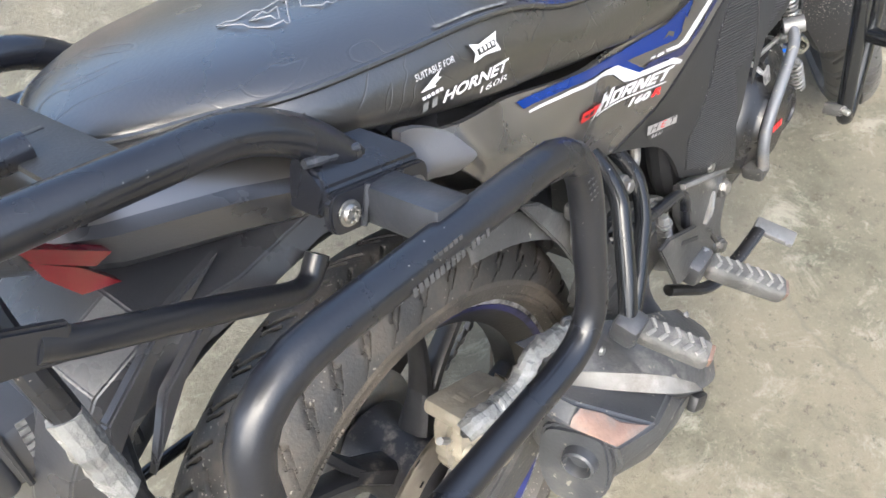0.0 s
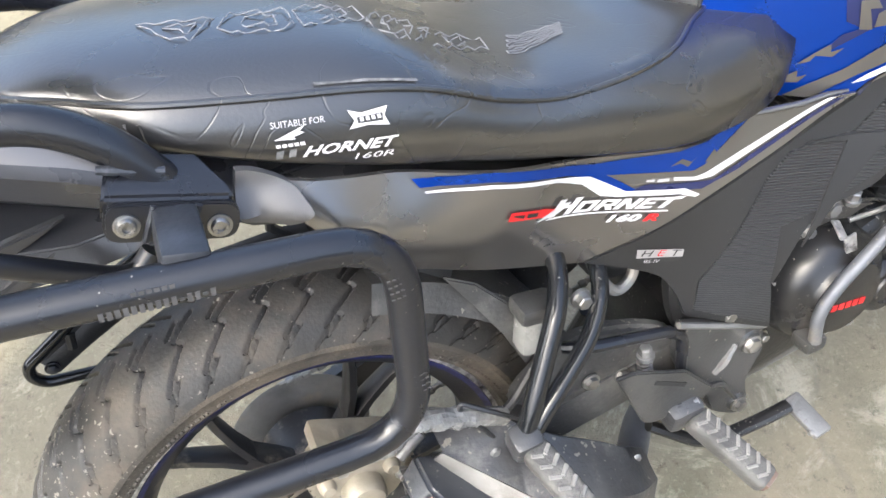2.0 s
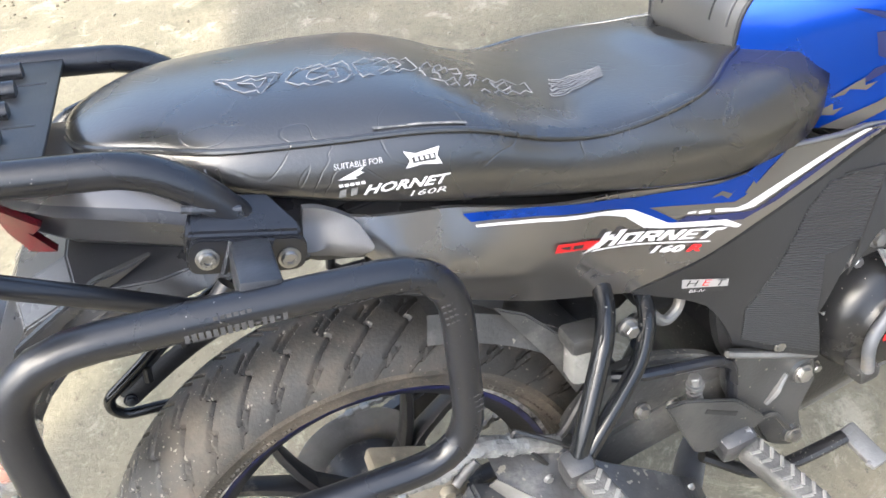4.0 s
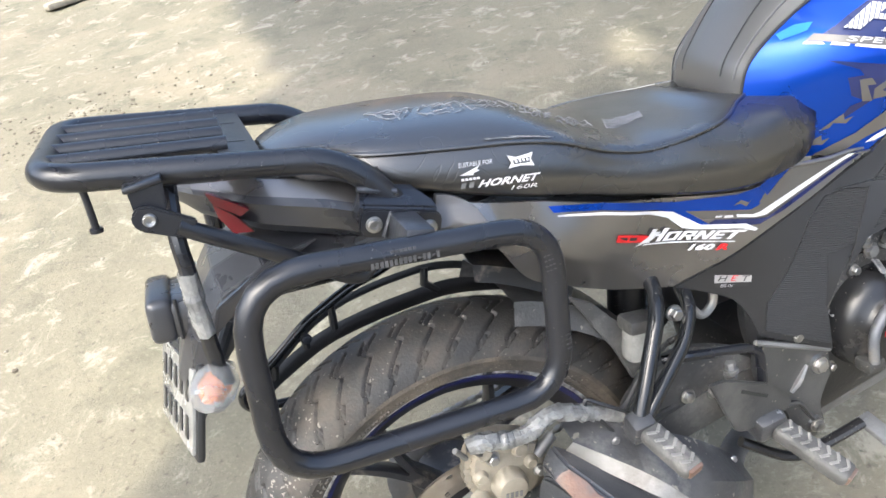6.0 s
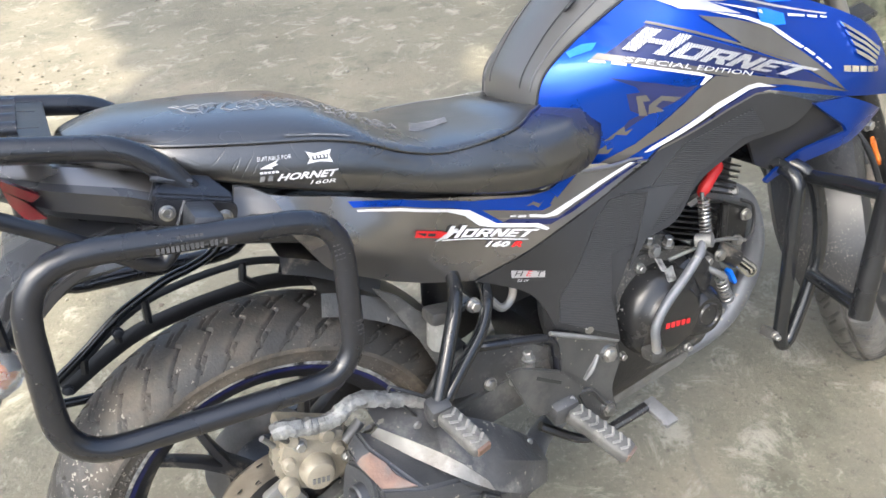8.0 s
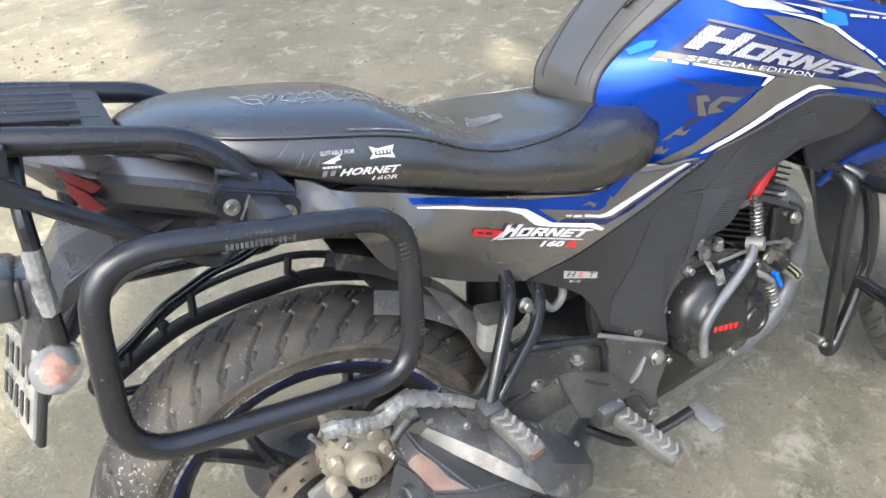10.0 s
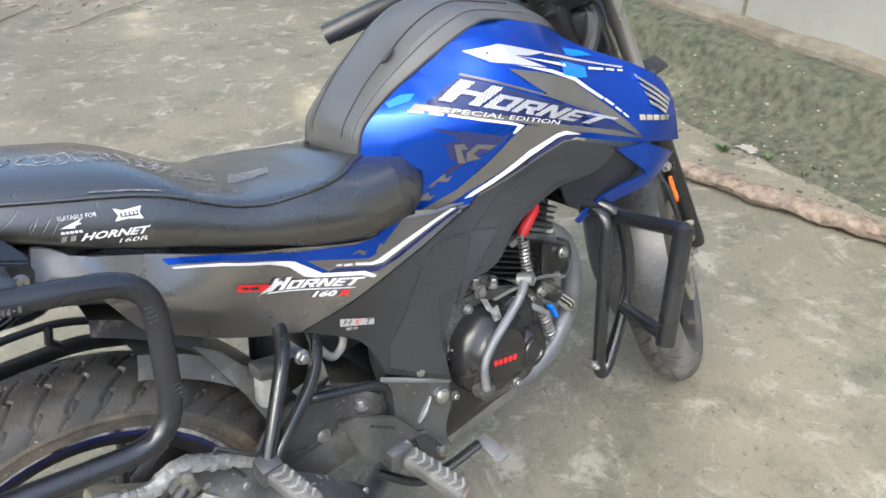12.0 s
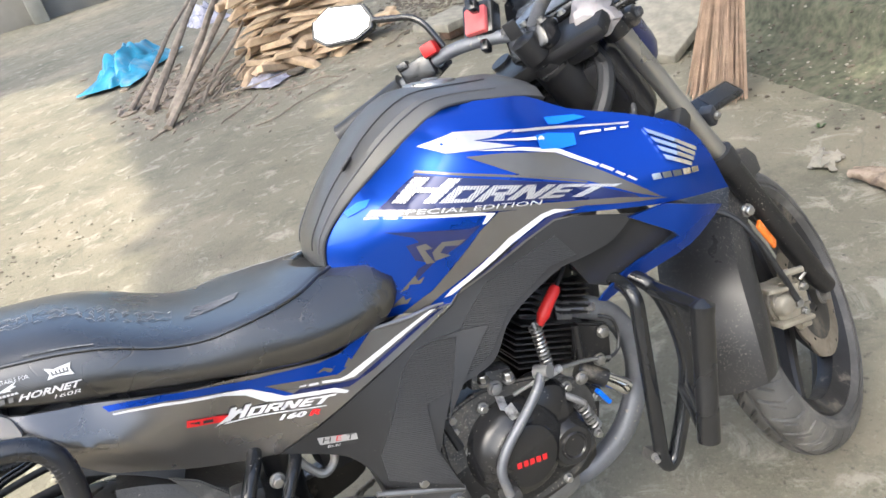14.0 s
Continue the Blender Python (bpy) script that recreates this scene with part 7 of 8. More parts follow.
angular_word("tank_letter", "HORNET", TANK, ((0.5930, 0.8402), (0.8470, 0.7440)), ((0.0426, 0.0196), (0.060, 0.002)), SILVER, tank, 0.0040, 0.07)
word("tank_print", "SPECIAL EDITION", TANK, (0.5877, 0.8262), (0.7774, 0.7617), 0.0092, WHITE, tank, 0.0040, 0.2)
# raised wing emblem in four feathers and a bar
for k in range(4):
    u = k / 4
    a, b = Vector((0.972, 0.794)).lerp(Vector((0.972, 0.742)), u), Vector((1.030, 0.742)).lerp(Vector((1.004, 0.722)), u)
    part("emblem_feather", patch([tuple(a), tuple(b), tuple(b + Vector((-0.003, -0.005))), tuple(a + Vector((0.001, -0.008)))], TANK, 0.003, 0.005, 0.03), CHROME, tank, "bright metal emblem")
for k in range(5):
    a = Vector((0.942, 0.737)).lerp(Vector((1.022, 0.7165)), k / 5)
    part("emblem_block", patch([tuple(a), tuple(a + Vector((0.0135, -0.0034))), tuple(a + Vector((0.0135, -0.0125))), tuple(a + Vector((0.0, -0.009)))], TANK, 0.003, 0.004, 0.03), CHROME, tank, "bright metal emblem")
# side panel
decal("blue_stripe", [(0.1636, 0.7686), (0.2279, 0.7504), (0.329, 0.7084), (0.4174, 0.6855), (0.4486, 0.6839), (0.4801, 0.6936), (0.4992, 0.6924), (0.4558, 0.6602), (0.4417, 0.6566), (0.3433, 0.6898), (0.3743, 0.6599), (0.3429, 0.6709), (0.3259, 0.6955), (0.2989, 0.7104), (0.2264, 0.742), (0.1679, 0.7597)], SIDE, BLUE, panel, 0.0012, "blue stripe")
decal("navy_stripe", [(0.3628, 0.663), (0.3803, 0.6651), (0.4413, 0.6444), (0.4553, 0.6413), (0.5936, 0.6773), (0.6037, 0.6767), (0.4796, 0.642), (0.4412, 0.6363)], SIDE, DARKBLUE, panel, 0.0014, "navy stripe")
decal("grey_stripe", [(0.3416, 0.6911), (0.4322, 0.6598), (0.445, 0.6614), (0.4961, 0.6918), (0.57, 0.6806), (0.5917, 0.6796), (0.5812, 0.6811), (0.4447, 0.6517), (0.4339, 0.653), (0.3864, 0.6701), (0.392, 0.663), (0.3631, 0.6724)], SIDE, GREYPRINT, panel, 0.0017, "grey stripe")
decal("white_stripe", [(0.1707, 0.7562), (0.226, 0.7401), (0.2895, 0.7133), (0.3242, 0.6975), (0.36, 0.666), (0.4222, 0.6448), (0.4386, 0.6316), (0.4334, 0.6305), (0.4157, 0.6411), (0.3514, 0.663), (0.3343, 0.6713), (0.3158, 0.6926), (0.2894, 0.709), (0.2254, 0.7365), (0.171, 0.7542)], SIDE, WHITE, panel, 0.0021, "white stripe")
for out in ([(0.4101, 0.6583), (0.4351, 0.6488), (0.4529, 0.646), (0.5929, 0.6799), (0.5836, 0.6815), (0.4454, 0.6527), (0.4339, 0.653), (0.4103, 0.6619)], [(0.3804, 0.6682), (0.3892, 0.6654), (0.3904, 0.6673), (0.3822, 0.6699)], [(0.3921, 0.6636), (0.4052, 0.6597), (0.4054, 0.6627), (0.394, 0.666)]):
    decal("white_line", out, SIDE, WHITE, panel, 0.0023)
for out in ([(0.4077, 0.6744), (0.4203, 0.6772), (0.4307, 0.6701), (0.4371, 0.6735), (0.4261, 0.6665), (0.4188, 0.673)], [(0.445, 0.6644), (0.456, 0.6739), (0.4597, 0.6665), (0.4674, 0.6696), (0.4608, 0.6588), (0.4533, 0.6624)], [(0.4738, 0.6743), (0.4802, 0.6825), (0.4841, 0.6764), (0.493, 0.6836), (0.4866, 0.6719)]):
    decal("zigzag", out, SIDE, GREYPRINT, panel, 0.0021)
part("panel_lip", sweep(bmesh.new(), [Vector((x, SIDE(x, z) - 0.001, z)) for x, z in ((0.488, 0.696), (0.52, 0.690), (0.557, 0.6845), (0.585, 0.6845), (0.606, 0.6825))], [0.002, 0.0032, 0.0032, 0.003, 0.0015], 8), PANEL, panel)
decal("red_mark", [(0.2358, 0.6952), (0.2398, 0.704), (0.2767, 0.6861), (0.2926, 0.6763), (0.2791, 0.6736), (0.2614, 0.683)], SIDE, REDPRINT, panel, 0.0020)
for out in ([(0.2415, 0.6995), (0.2535, 0.694), (0.2515, 0.6905), (0.2505, 0.6905), (0.2522, 0.6932), (0.243, 0.6972)], [(0.2565, 0.6925), (0.268, 0.687), (0.2665, 0.683), (0.255, 0.6885)]):
    decal("mark_print", out, SIDE, PLASTIC, panel, 0.0024)
decal("white_mark", [(0.2638, 0.6743), (0.2832, 0.6791), (0.2987, 0.6805), (0.3048, 0.6779), (0.2896, 0.6723)], SIDE, WHITE, panel, 0.0022)
decal("white_line", [(0.2756, 0.6713), (0.4029, 0.627), (0.4017, 0.6290), (0.2792, 0.672)], SIDE, WHITE, panel, 0.0024)
angular_word("panel_letter", "HORNET", SIDE, ((0.2785, 0.6735), (0.4040, 0.6312)), ((0.0140, 0.0135), (0.0236, 0.0085)), WHITE, panel, 0.0028)
word("panel_print", "160", SIDE, (0.336, 0.639), (0.3738, 0.6264), 0.0108, WHITE, panel, 0.0024, 0.3, 0.0005)
word("panel_print", "R", SIDE, (0.3755, 0.6258), (0.391, 0.6208), 0.0108, REDPRINT, panel, 0.0024, 0.3, 0.0005)
badge = decal("badge", [(0.373, 0.588), (0.423, 0.570), (0.422, 0.560), (0.373, 0.575)], SIDE, SILVER, shroud, 0.0036, "small silver badge")
decal("badge_strip", [(0.3735, 0.5745), (0.4196, 0.5602), (0.4178, 0.5548), (0.3747, 0.5674)], SIDE, PLASTIC, shroud, 0.0036)
part("badge_print", lettering("H", SIDE, 0.3755, 0.5775, 0.012, -19, 0.1, 0.0044, 1.5), PLASTIC, shroud)
part("badge_print", lettering("E", SIDE, 0.3925, 0.5720, 0.012, -19, 0.1, 0.0044, 1.5), REDPRINT, shroud)
part("badge_print", lettering("T", SIDE, 0.4065, 0.5668, 0.012, -19, 0.1, 0.0044, 1.5), PLASTIC, shroud)
part("badge_print", lettering("BS-IV", SIDE, 0.380, 0.5665, 0.0062, -19, 0.0, 0.0044, 1.3), WHITE, shroud)
# seat: white prints on the flank, outlined stitching on the crown
part("seat_print", lettering("SUITABLE FOR", SEATSIDE, 0.0755, 0.8455, 0.0066, -11, 0, 0.003, 0.9), WHITE, seat)
decal("seat_mark", [(0.130, 0.841), (0.139, 0.836), (0.159, 0.835), (0.155, 0.829), (0.157, 0.821), (0.142, 0.826), (0.128, 0.827), (0.133, 0.832)], SEATSIDE, WHITE, seat, 0.0028, "white printed mark")
decal("seat_mark", [(0.135, 0.834), (0.154, 0.8315), (0.153, 0.826), (0.135, 0.8295)], SEATSIDE, SEAT, seat, 0.0033)
for k in range(4):
    decal("seat_mark", [(0.137 + 0.0042 * k, 0.8305 - 0.0006 * k), (0.1395 + 0.0042 * k, 0.8302 - 0.0006 * k), (0.1395 + 0.0042 * k, 0.8332 - 0.0006 * k), (0.137 + 0.0042 * k, 0.8335 - 0.0006 * k)], SEATSIDE, WHITE, seat, 0.0038)
decal("seat_mark", [(0.075, 0.837), (0.099, 0.841), (0.094, 0.838), (0.097, 0.836), (0.089, 0.835), (0.09, 0.833)], SEATSIDE, WHITE, seat, 0.0028, "white printed mark")
for k in range(5):
    x, z = 0.075 + 0.0042 * k, 0.8335 - 0.0009 * k
    decal("seat_mark", [(x, z), (x + 0.0032, z - 0.0006), (x + 0.0032, z - 0.0032), (x, z - 0.0026)], SEATSIDE, WHITE, seat, 0.0028)
for k in range(2):
    decal("seat_mark", [(0.072 + 0.009 * k, 0.8225 - 0.0016 * k), (0.0745 + 0.009 * k, 0.8285 - 0.0016 * k), (0.0795 + 0.009 * k, 0.8277 - 0.0016 * k), (0.077 + 0.009 * k, 0.8217 - 0.0016 * k)], SEATSIDE, PRINT, seat, 0.0028)
word("seat_word", "HORNET", SEATSIDE, (0.090, 0.8185), (0.160, 0.8045), 0.0105, WHITE, seat, 0.0032, 0.45, 0.0003)
word("seat_print", "160R", SEATSIDE, (0.122, 0.8045), (0.154, 0.7975), 0.0066, WHITE, seat, 0.0032, 0.25)


def crown_z(x, y):
    """Height of the seat's top at a place."""
    best = min(fine, key=lambda r: abs(r[1] - x))
    w, zs, zt = best[2], best[4], best[5]
    u = min(1, abs(y) / w)
    pts = [(0.0, 1.0), (0.35, 0.92), (0.65, 0.68), (0.86, 0.3), (0.925, 0.0)]
    for (a, fa), (b, fb) in zip(pts, pts[1:]):
        if u <= b:
            return zs + (zt - zs) * (fa + (fb - fa) * (u - a) / (b - a))
    return zs


def stitched(outline):
    pts = []
    for (x0, y0), (x1, y1) in zip(outline, outline[1:] + outline[:1]):
        for i in range(8):
            x, y = x0 + (x1 - x0) * i / 8, y0 + (y1 - y0) * i / 8
            pts.append(Vector((x, y, crown_z(x, y) + 0.0012)))
    part("stitching", sweep(bmesh.new(), pts, 0.0006, 5, True), STITCH, seat)


for outline in ([(0.017, -0.037), (0.071, -0.045), (0.049, -0.072), (0.036, -0.068)], [(0.034, -0.050), (0.058, -0.050), (0.049, -0.062)],
                [(0.070, -0.060), (0.084, -0.042), (0.122, -0.043), (0.126, -0.066), (0.115, -0.075), (0.078, -0.072)], [(0.087, -0.058), (0.093, -0.05), (0.113, -0.051), (0.112, -0.066), (0.090, -0.064)],
                [(0.129, -0.044), (0.178, -0.034), (0.179, -0.061), (0.130, -0.072)], [(0.142, -0.050), (0.166, -0.045), (0.167, -0.057), (0.143, -0.063)],
                [(0.188, -0.046), (0.209, -0.043), (0.231, -0.056), (0.215, -0.080), (0.193, -0.086), (0.179, -0.066)], [(0.196, -0.056), (0.207, -0.053), (0.217, -0.060), (0.208, -0.073), (0.197, -0.076), (0.190, -0.065)],
                [(0.219, -0.058), (0.278, -0.047), (0.275, -0.070), (0.220, -0.085)], [(0.240, -0.060), (0.258, -0.056), (0.256, -0.068), (0.240, -0.073)]):
    stitched(outline)
for k in range(5):
    stitched([(0.290 + 0.004 * k, -0.078 + 0.0085 * k), (0.358 + 0.002 * k, -0.048 + 0.0048 * k), (0.358 + 0.002 * k, -0.0455 + 0.0048 * k), (0.290 + 0.004 * k, -0.073 + 0.0085 * k)])
# flank seam of the seat and its worn edge
part("flank_seam", sweep(bmesh.new(), [Vector((-0.012, SEATSIDE(-0.012, z) - 0.0008, z)) for z in (0.845, 0.855, 0.865, 0.874)], 0.0014, 6), STITCH, seat)
part("flank_seam", sweep(bmesh.new(), [Vector((-0.004, SEATSIDE(-0.004, z) - 0.0008, z)) for z in (0.842, 0.852, 0.862, 0.872)], 0.0014, 6), SEAT, seat)
bm = bmesh.new()
worn = [seat_ring(r)[8] for r in fine if 0.115 <= r[0] <= 0.19]
low = [seat_ring(r)[7] for r in fine if 0.115 <= r[0] <= 0.19]
va = [bm.verts.new(p.lerp(q, 0.1) + Vector((0, -0.001, 0.0014))) for p, q in zip(low, worn)]
vb = [bm.verts.new(p.lerp(q, 0.14 + 0.16 * (0.5 + noise.noise(p * 90))) + Vector((0, -0.0006, 0.0016))) for p, q in zip(low, worn)]
for i in range(len(va) - 1):
    bm.faces.new((va[i], va[i + 1], vb[i + 1], vb[i]))
part("worn_edge", bm, PRINT, seat, "worn pale strip along the seam")
# prints on the side frame and the engine cover
right_loop = [o for o in bike.children if o.name == "side_frame"][0]
for k in range(15):
    x = -0.057 + 0.0044 * k
    part("frame_print", block((x, -0.2489, 0.8205 - 0.187 * (x + 0.05)), (0.0030, 0.0006, 0.0058 if k not in (10, 13) else 0.002), 0, (0, 10.4, 0)), FAINT, right_loop)
for z0 in (0.765, 0.672):
    for k in range(4):
        for q in range(3):
            part("frame_scuff", block((0.107 + 0.004 * q, -0.2488 + 0.0004 * abs(q - 1), z0 - 0.0055 * k), (0.0026, 0.0006, 0.0012), 0, (0, 8, 0)), FAINT, right_loop)
for k in range(6):
    part("frame_print", block((-0.036 + 0.0042 * k, -0.2480, 0.8275 - 0.0008 * k), (0.003, 0.0006, 0.0042), 0, (0, 10.4, 0)), FAINT, right_loop)
for k in range(5):
    part("cover_print", block((0.617 + 0.0105 * k, -0.1685, 0.4035 - 0.0022 * k), (0.0075, 0.0008, 0.009), 0, (0, 12, 0)), REDPRINT, engine)

# ---- the place ----
random.seed(4)


def ground_z(x, y):
    far = min(1, max(0, (math.hypot(x - 0.6, y) - 1.3) / 2))
    return 0.014 * far * noise.noise(Vector((x, y, 0)) * 1.1) - 0.003 + 0.003 * noise.noise(Vector((x, y, 3)) * 6)


bm = bmesh.new()
bmesh.ops.create_grid(bm, x_segments=220, y_segments=220, size=0.5)
for v in bm.verts:
    a, b = v.co.x * 2, v.co.y * 2
    x, y = 1.0 + math.copysign(abs(a) ** 5, a) * 60 + a * 5, 2.5 + math.copysign(abs(b) ** 5, b) * 60 + b * 5
    v.co = Vector((x, y, ground_z(x, y)))
tagged(part("ground", bm, GROUND), "dry grey cement yard with sandy patches and cracks", "ground", kind="structure")

# house front: a mossy plinth with a ledge, and a plaster wall over it
def beam(profile, a, b):
    """A long moulding: a profile of (across, up) carried from a to b, with a slightly worn face."""
    a, b = Vector(a), Vector(b)
    d = (b - a).normalized()
    side = Vector((d.y, -d.x, 0))
    bm = bmesh.new()
    k = 440
    rings = []
    for i in range(k + 1):
        p = a.lerp(b, i / k)
        rings.append([bm.verts.new(p + side * (u + 0.012 * noise.noise(Vector((p.y * 3, u * 9, w * 9)))) + Vector((0, 0, w + 0.008 * noise.noise(Vector((p.y * 4, u * 7, 5))) + 0.006 * noise.noise(Vector((p.y * 22, u * 30, 9)))))) for u, w in profile])
    for r, s in zip(rings, rings[1:]):
        for j in range(len(profile) - 1):
            bm.faces.new((r[j], r[j + 1], s[j + 1], s[j]))
    return bm


def rough(bm, k, size):
    for v in bm.verts:
        v.co += noise.noise_vector(v.co * k) * size
    return bm


A, B = (2.3, -2.6, 0), (4.79, 10.8, 0)
tagged(part("wall_plinth", beam([(-0.34, -0.03), (-0.22, 0.008), (-0.1, 0.03), (-0.02, 0.065), (0.03, 0.12), (0.05, 0.19), (0.09, 0.228), (0.2, 0.245), (0.3, 0.25), (0.32, 0.24)], A, B), MOSS), "mossy cement plinth at the wall's foot", "wall", kind="structure")
tagged(part("wall_ledge", beam([(0.26, 0.2), (0.26, 0.27), (0.30, 0.285), (0.42, 0.29)], A, B), CLAY), "worn cement ledge with crumbling edge", "trim", kind="structure")
front_wall = tagged(part("wall_front", beam([(0.38, 0.2), (0.38, 0.9), (0.38, 1.6), (0.38, 2.4), (0.6, 2.4), (0.6, 0.0)], A, B), PLASTER), "weathered pale grey plaster wall", "wall", kind="structure")
along = (Vector(B) - Vector(A)).normalized()
across_wall = Vector((along.y, -along.x, 0))
for k in range(15):
    at = Vector(A) + along * (0.5 + 0.83 * k) + across_wall * 0.372
    own = block((0, 0, 0), (0.014, 0.014, 0.62 + 0.1 * (k % 3)), 0.003, segs=1)
    own.transform(Matrix.Translation(at + Vector((0, 0, 0.62))) @ Matrix.Rotation(math.atan2(along.y, along.x), 4, "Z"))
    part("wall_joint", rough(own, 14, 0.006), CLAY, front_wall, "crumbled upright joint")
tagged(part("wall_back", block((-1.0, 16.3, 1.2), (18.0, 0.3, 2.6), 0.02, (0, 0, -2)), WALLGREY), "plain grey wall across the yard", "wall", kind="structure")
# two unseen walls, added to close the yard and cut low sky light
tagged(part("wall_right", block((0.5, -8.0, 1.0), (26.0, 0.3, 2.0), 0.02), PLASTER), "unseen plain plaster wall added to close the yard on the right", "wall", kind="structure")
tagged(part("wall_left", block((-9.5, 4.0, 1.3), (0.3, 26.0, 2.6), 0.02), WALLGREY), "unseen plain plaster wall added to close the yard on the left", "wall", kind="structure")
tagged(part("wall_post", block((-0.2, 15.9, 0.5), (0.3, 0.3, 1.2), 0.03), PLASTER), "short cement post", "post", kind="structure")


def thing(name, bm, material, label, category, at, group="", sharp=40):
    ob = part(name, bm, material, None, "", sharp)
    ob.matrix_basis = at if isinstance(at, Matrix) else pose(*at)
    return tagged(ob, label, category, group)


def branch(length, r0, r1, bend, seed):
    pts = []
    for i in range(13):
        u = i / 12
        pts.append(Vector((length * u, bend * (noise.noise(Vector((u * 2.5, seed, 0)))), bend * 0.5 * noise.noise(Vector((u * 2.5, seed, 7))))))
    return rough(sweep(bmesh.new(), pts, [r0 + (r1 - r0) * i / 12 for i in range(13)], 8), 30, r0 * 0.25)


def lay(a, b):
    """A pose that lays a thing along x from a to b."""
    a, b = Vector(a), Vector(b)
    return Matrix.Translation(a) @ (b - a).to_track_quat("X", "Z").to_matrix().to_4x4()


def branch_from(a, b, r0, r1, bend, seed, label, group="sticks in the yard"):
    length = (Vector(b) - Vector(a)).length
    return thing("stick", branch(length, r0, r1, bend, seed), BARK, label, "stick", lay(a, b), group)


# weathered log beside the wheel
bm = sweep(bmesh.new(), [Vector((0.95 * i / 70, 0.02 * noise.noise(Vector((i * 0.06, 3, 0))), 0)) for i in range(71)], [(0.045 - 0.008 * i / 70) * (0.45 + 0.55 * min(1, i / 9)) * (1 + 0.16 * noise.noise(Vector((i * 0.2, 8, 1)))) for i in range(71)], 22)
for v in bm.verts:
    a = math.atan2(v.co.z, v.co.y)
    v.co.yz = v.co.yz * (1 + 0.1 * noise.noise(Vector((v.co.x * 4, math.cos(a) * 5, math.sin(a) * 5))))
bmesh.ops.scale(bm, vec=(1, 1.05, 0.62), verts=bm.verts)
thing("log", rough(rough(bm, 14, 0.009), 70, 0.007), LOGWOOD, "weathered split log lying on the cement ground", "log", lay((2.235, 0.66, 0.03), (2.36, -0.28, 0.035)))
# firewood pile
pile = tagged(new("firewood_pile"), "heap of split firewood on the bare ground", "firewood")
pile.matrix_basis = pose(0, 0, 0)
def split_log(x, y, z, turn):
    lx, w, t = random.uniform(0.24, 0.52), random.uniform(0.045, 0.1), random.uniform(0.02, 0.055)
    bm = block((0, 0, 0), (lx, w, t), 0.006, (0, 0, 0), None, random.uniform(0.45, 1.0), 1)
    ob = part("split_log", rough(bm, 9, 0.018), WOOD, pile)
    ob.matrix_basis = pose(x, y, z, *turn)


for layer in range(18):
    for deep in range(3):
        x = 1.38 + 0.012 * layer + random.uniform(0, 0.15)
        while x < 2.26 - 0.012 * layer:
            split_log(x, 5.02 + 0.018 * layer + 0.17 * deep + random.uniform(-0.07, 0.07), 0.03 + 0.05 * layer + random.uniform(-0.015, 0.015), (random.uniform(-22, 22), random.uniform(-9, 9), random.uniform(-24, 30)))
            x += random.uniform(0.23, 0.38)
for k in range(26):
    split_log(random.uniform(1.3, 2.45), random.uniform(4.75, 5.0), 0.035 + random.uniform(0, 0.1), (random.uniform(-25, 25), random.uniform(-22, 22), random.uniform(-50, 60)))
# long sticks leaning on it, thin twigs on the ground
for i, (a, b, r) in enumerate((((0.56, 4.45, 0.02), (1.75, 5.9, 0.55), 0.022), ((0.62, 4.75, 0.02), (1.55, 5.9, 0.5), 0.025), ((0.85, 4.75, 0.02), (1.65, 5.4, 0.35), 0.012), ((0.95, 5.0, 0.02), (1.9, 5.25, 0.2), 0.012), ((0.4, 5.4, 0.02), (1.3, 6.6, 0.35), 0.016), ((0.52, 5.1, 0.02), (1.4, 6.3, 0.48), 0.024), ((0.8, 5.2, 0.02), (1.75, 5.6, 0.4), 0.01))):
    b = (b[0] + 0.12, b[1] + 0.35, b[2] + 0.22)
    branch_from(a, b, r * 1.3, r * 0.9, 0.05, i + 10, "long bare stick leaning on the firewood heap")
for i, (a, b, r) in enumerate((((1.0, 3.75, 0.012), (1.75, 4.1, 0.012), 0.006), ((0.42, 4.35, 0.012), (0.72, 4.6, 0.012), 0.008), ((0.85, 4.1, 0.01), (1.2, 4.45, 0.012), 0.005), ((1.35, 4.3, 0.01), (1.75, 4.2, 0.012), 0.006), ((2.2, 4.5, 0.01), (2.55, 4.75, 0.012), 0.008))):
    branch_from(a, b, r, r * 0.5, 0.04, i + 30, "thin dry twig lying on the ground")

for i in range(16):
    a, turn_a, n = Vector((random.uniform(0.6, 1.45), random.uniform(4.65, 5.7), random.uniform(0.015, 0.06))), random.uniform(-0.6, 2.0), random.uniform(0.25, 0.7)
    branch_from(a, a + Vector((math.cos(turn_a) * n, math.sin(turn_a) * n, random.uniform(0.0, 0.16))), random.uniform(0.006, 0.012), 0.004, 0.06, i + 50, "thin broken twig among the firewood litter")


def crumpled(w, d, h, seed, n=18, ragged=0.06):
    bm = bmesh.new()
    bmesh.ops.create_grid(bm, x_segments=n, y_segments=n, size=0.5)
    for v in bm.verts:
        x, y = v.co.x, v.co.y
        e = max(0, 1 - (2 * x) ** 2) * max(0, 1 - (2 * y) ** 2)
        v.co = Vector((x * w + ragged * w * noise.noise(Vector((x * 5, y * 5, seed))), y * d + ragged * d * noise.noise(Vector((x * 5, y * 5, seed + 3))), h * e * (0.45 + 0.9 * abs(noise.noise(Vector((x * 4, y * 4, seed + 5)))) + 0.12 * noise.noise(Vector((x * 14, y * 14, seed)))) + 0.004))
    got = bmesh.ops.extrude_face_region(bm, geom=bm.faces[:])
    for v in got["geom"]:
        if isinstance(v, bmesh.types.BMVert):
            v.co.z += 0.003
    return bm


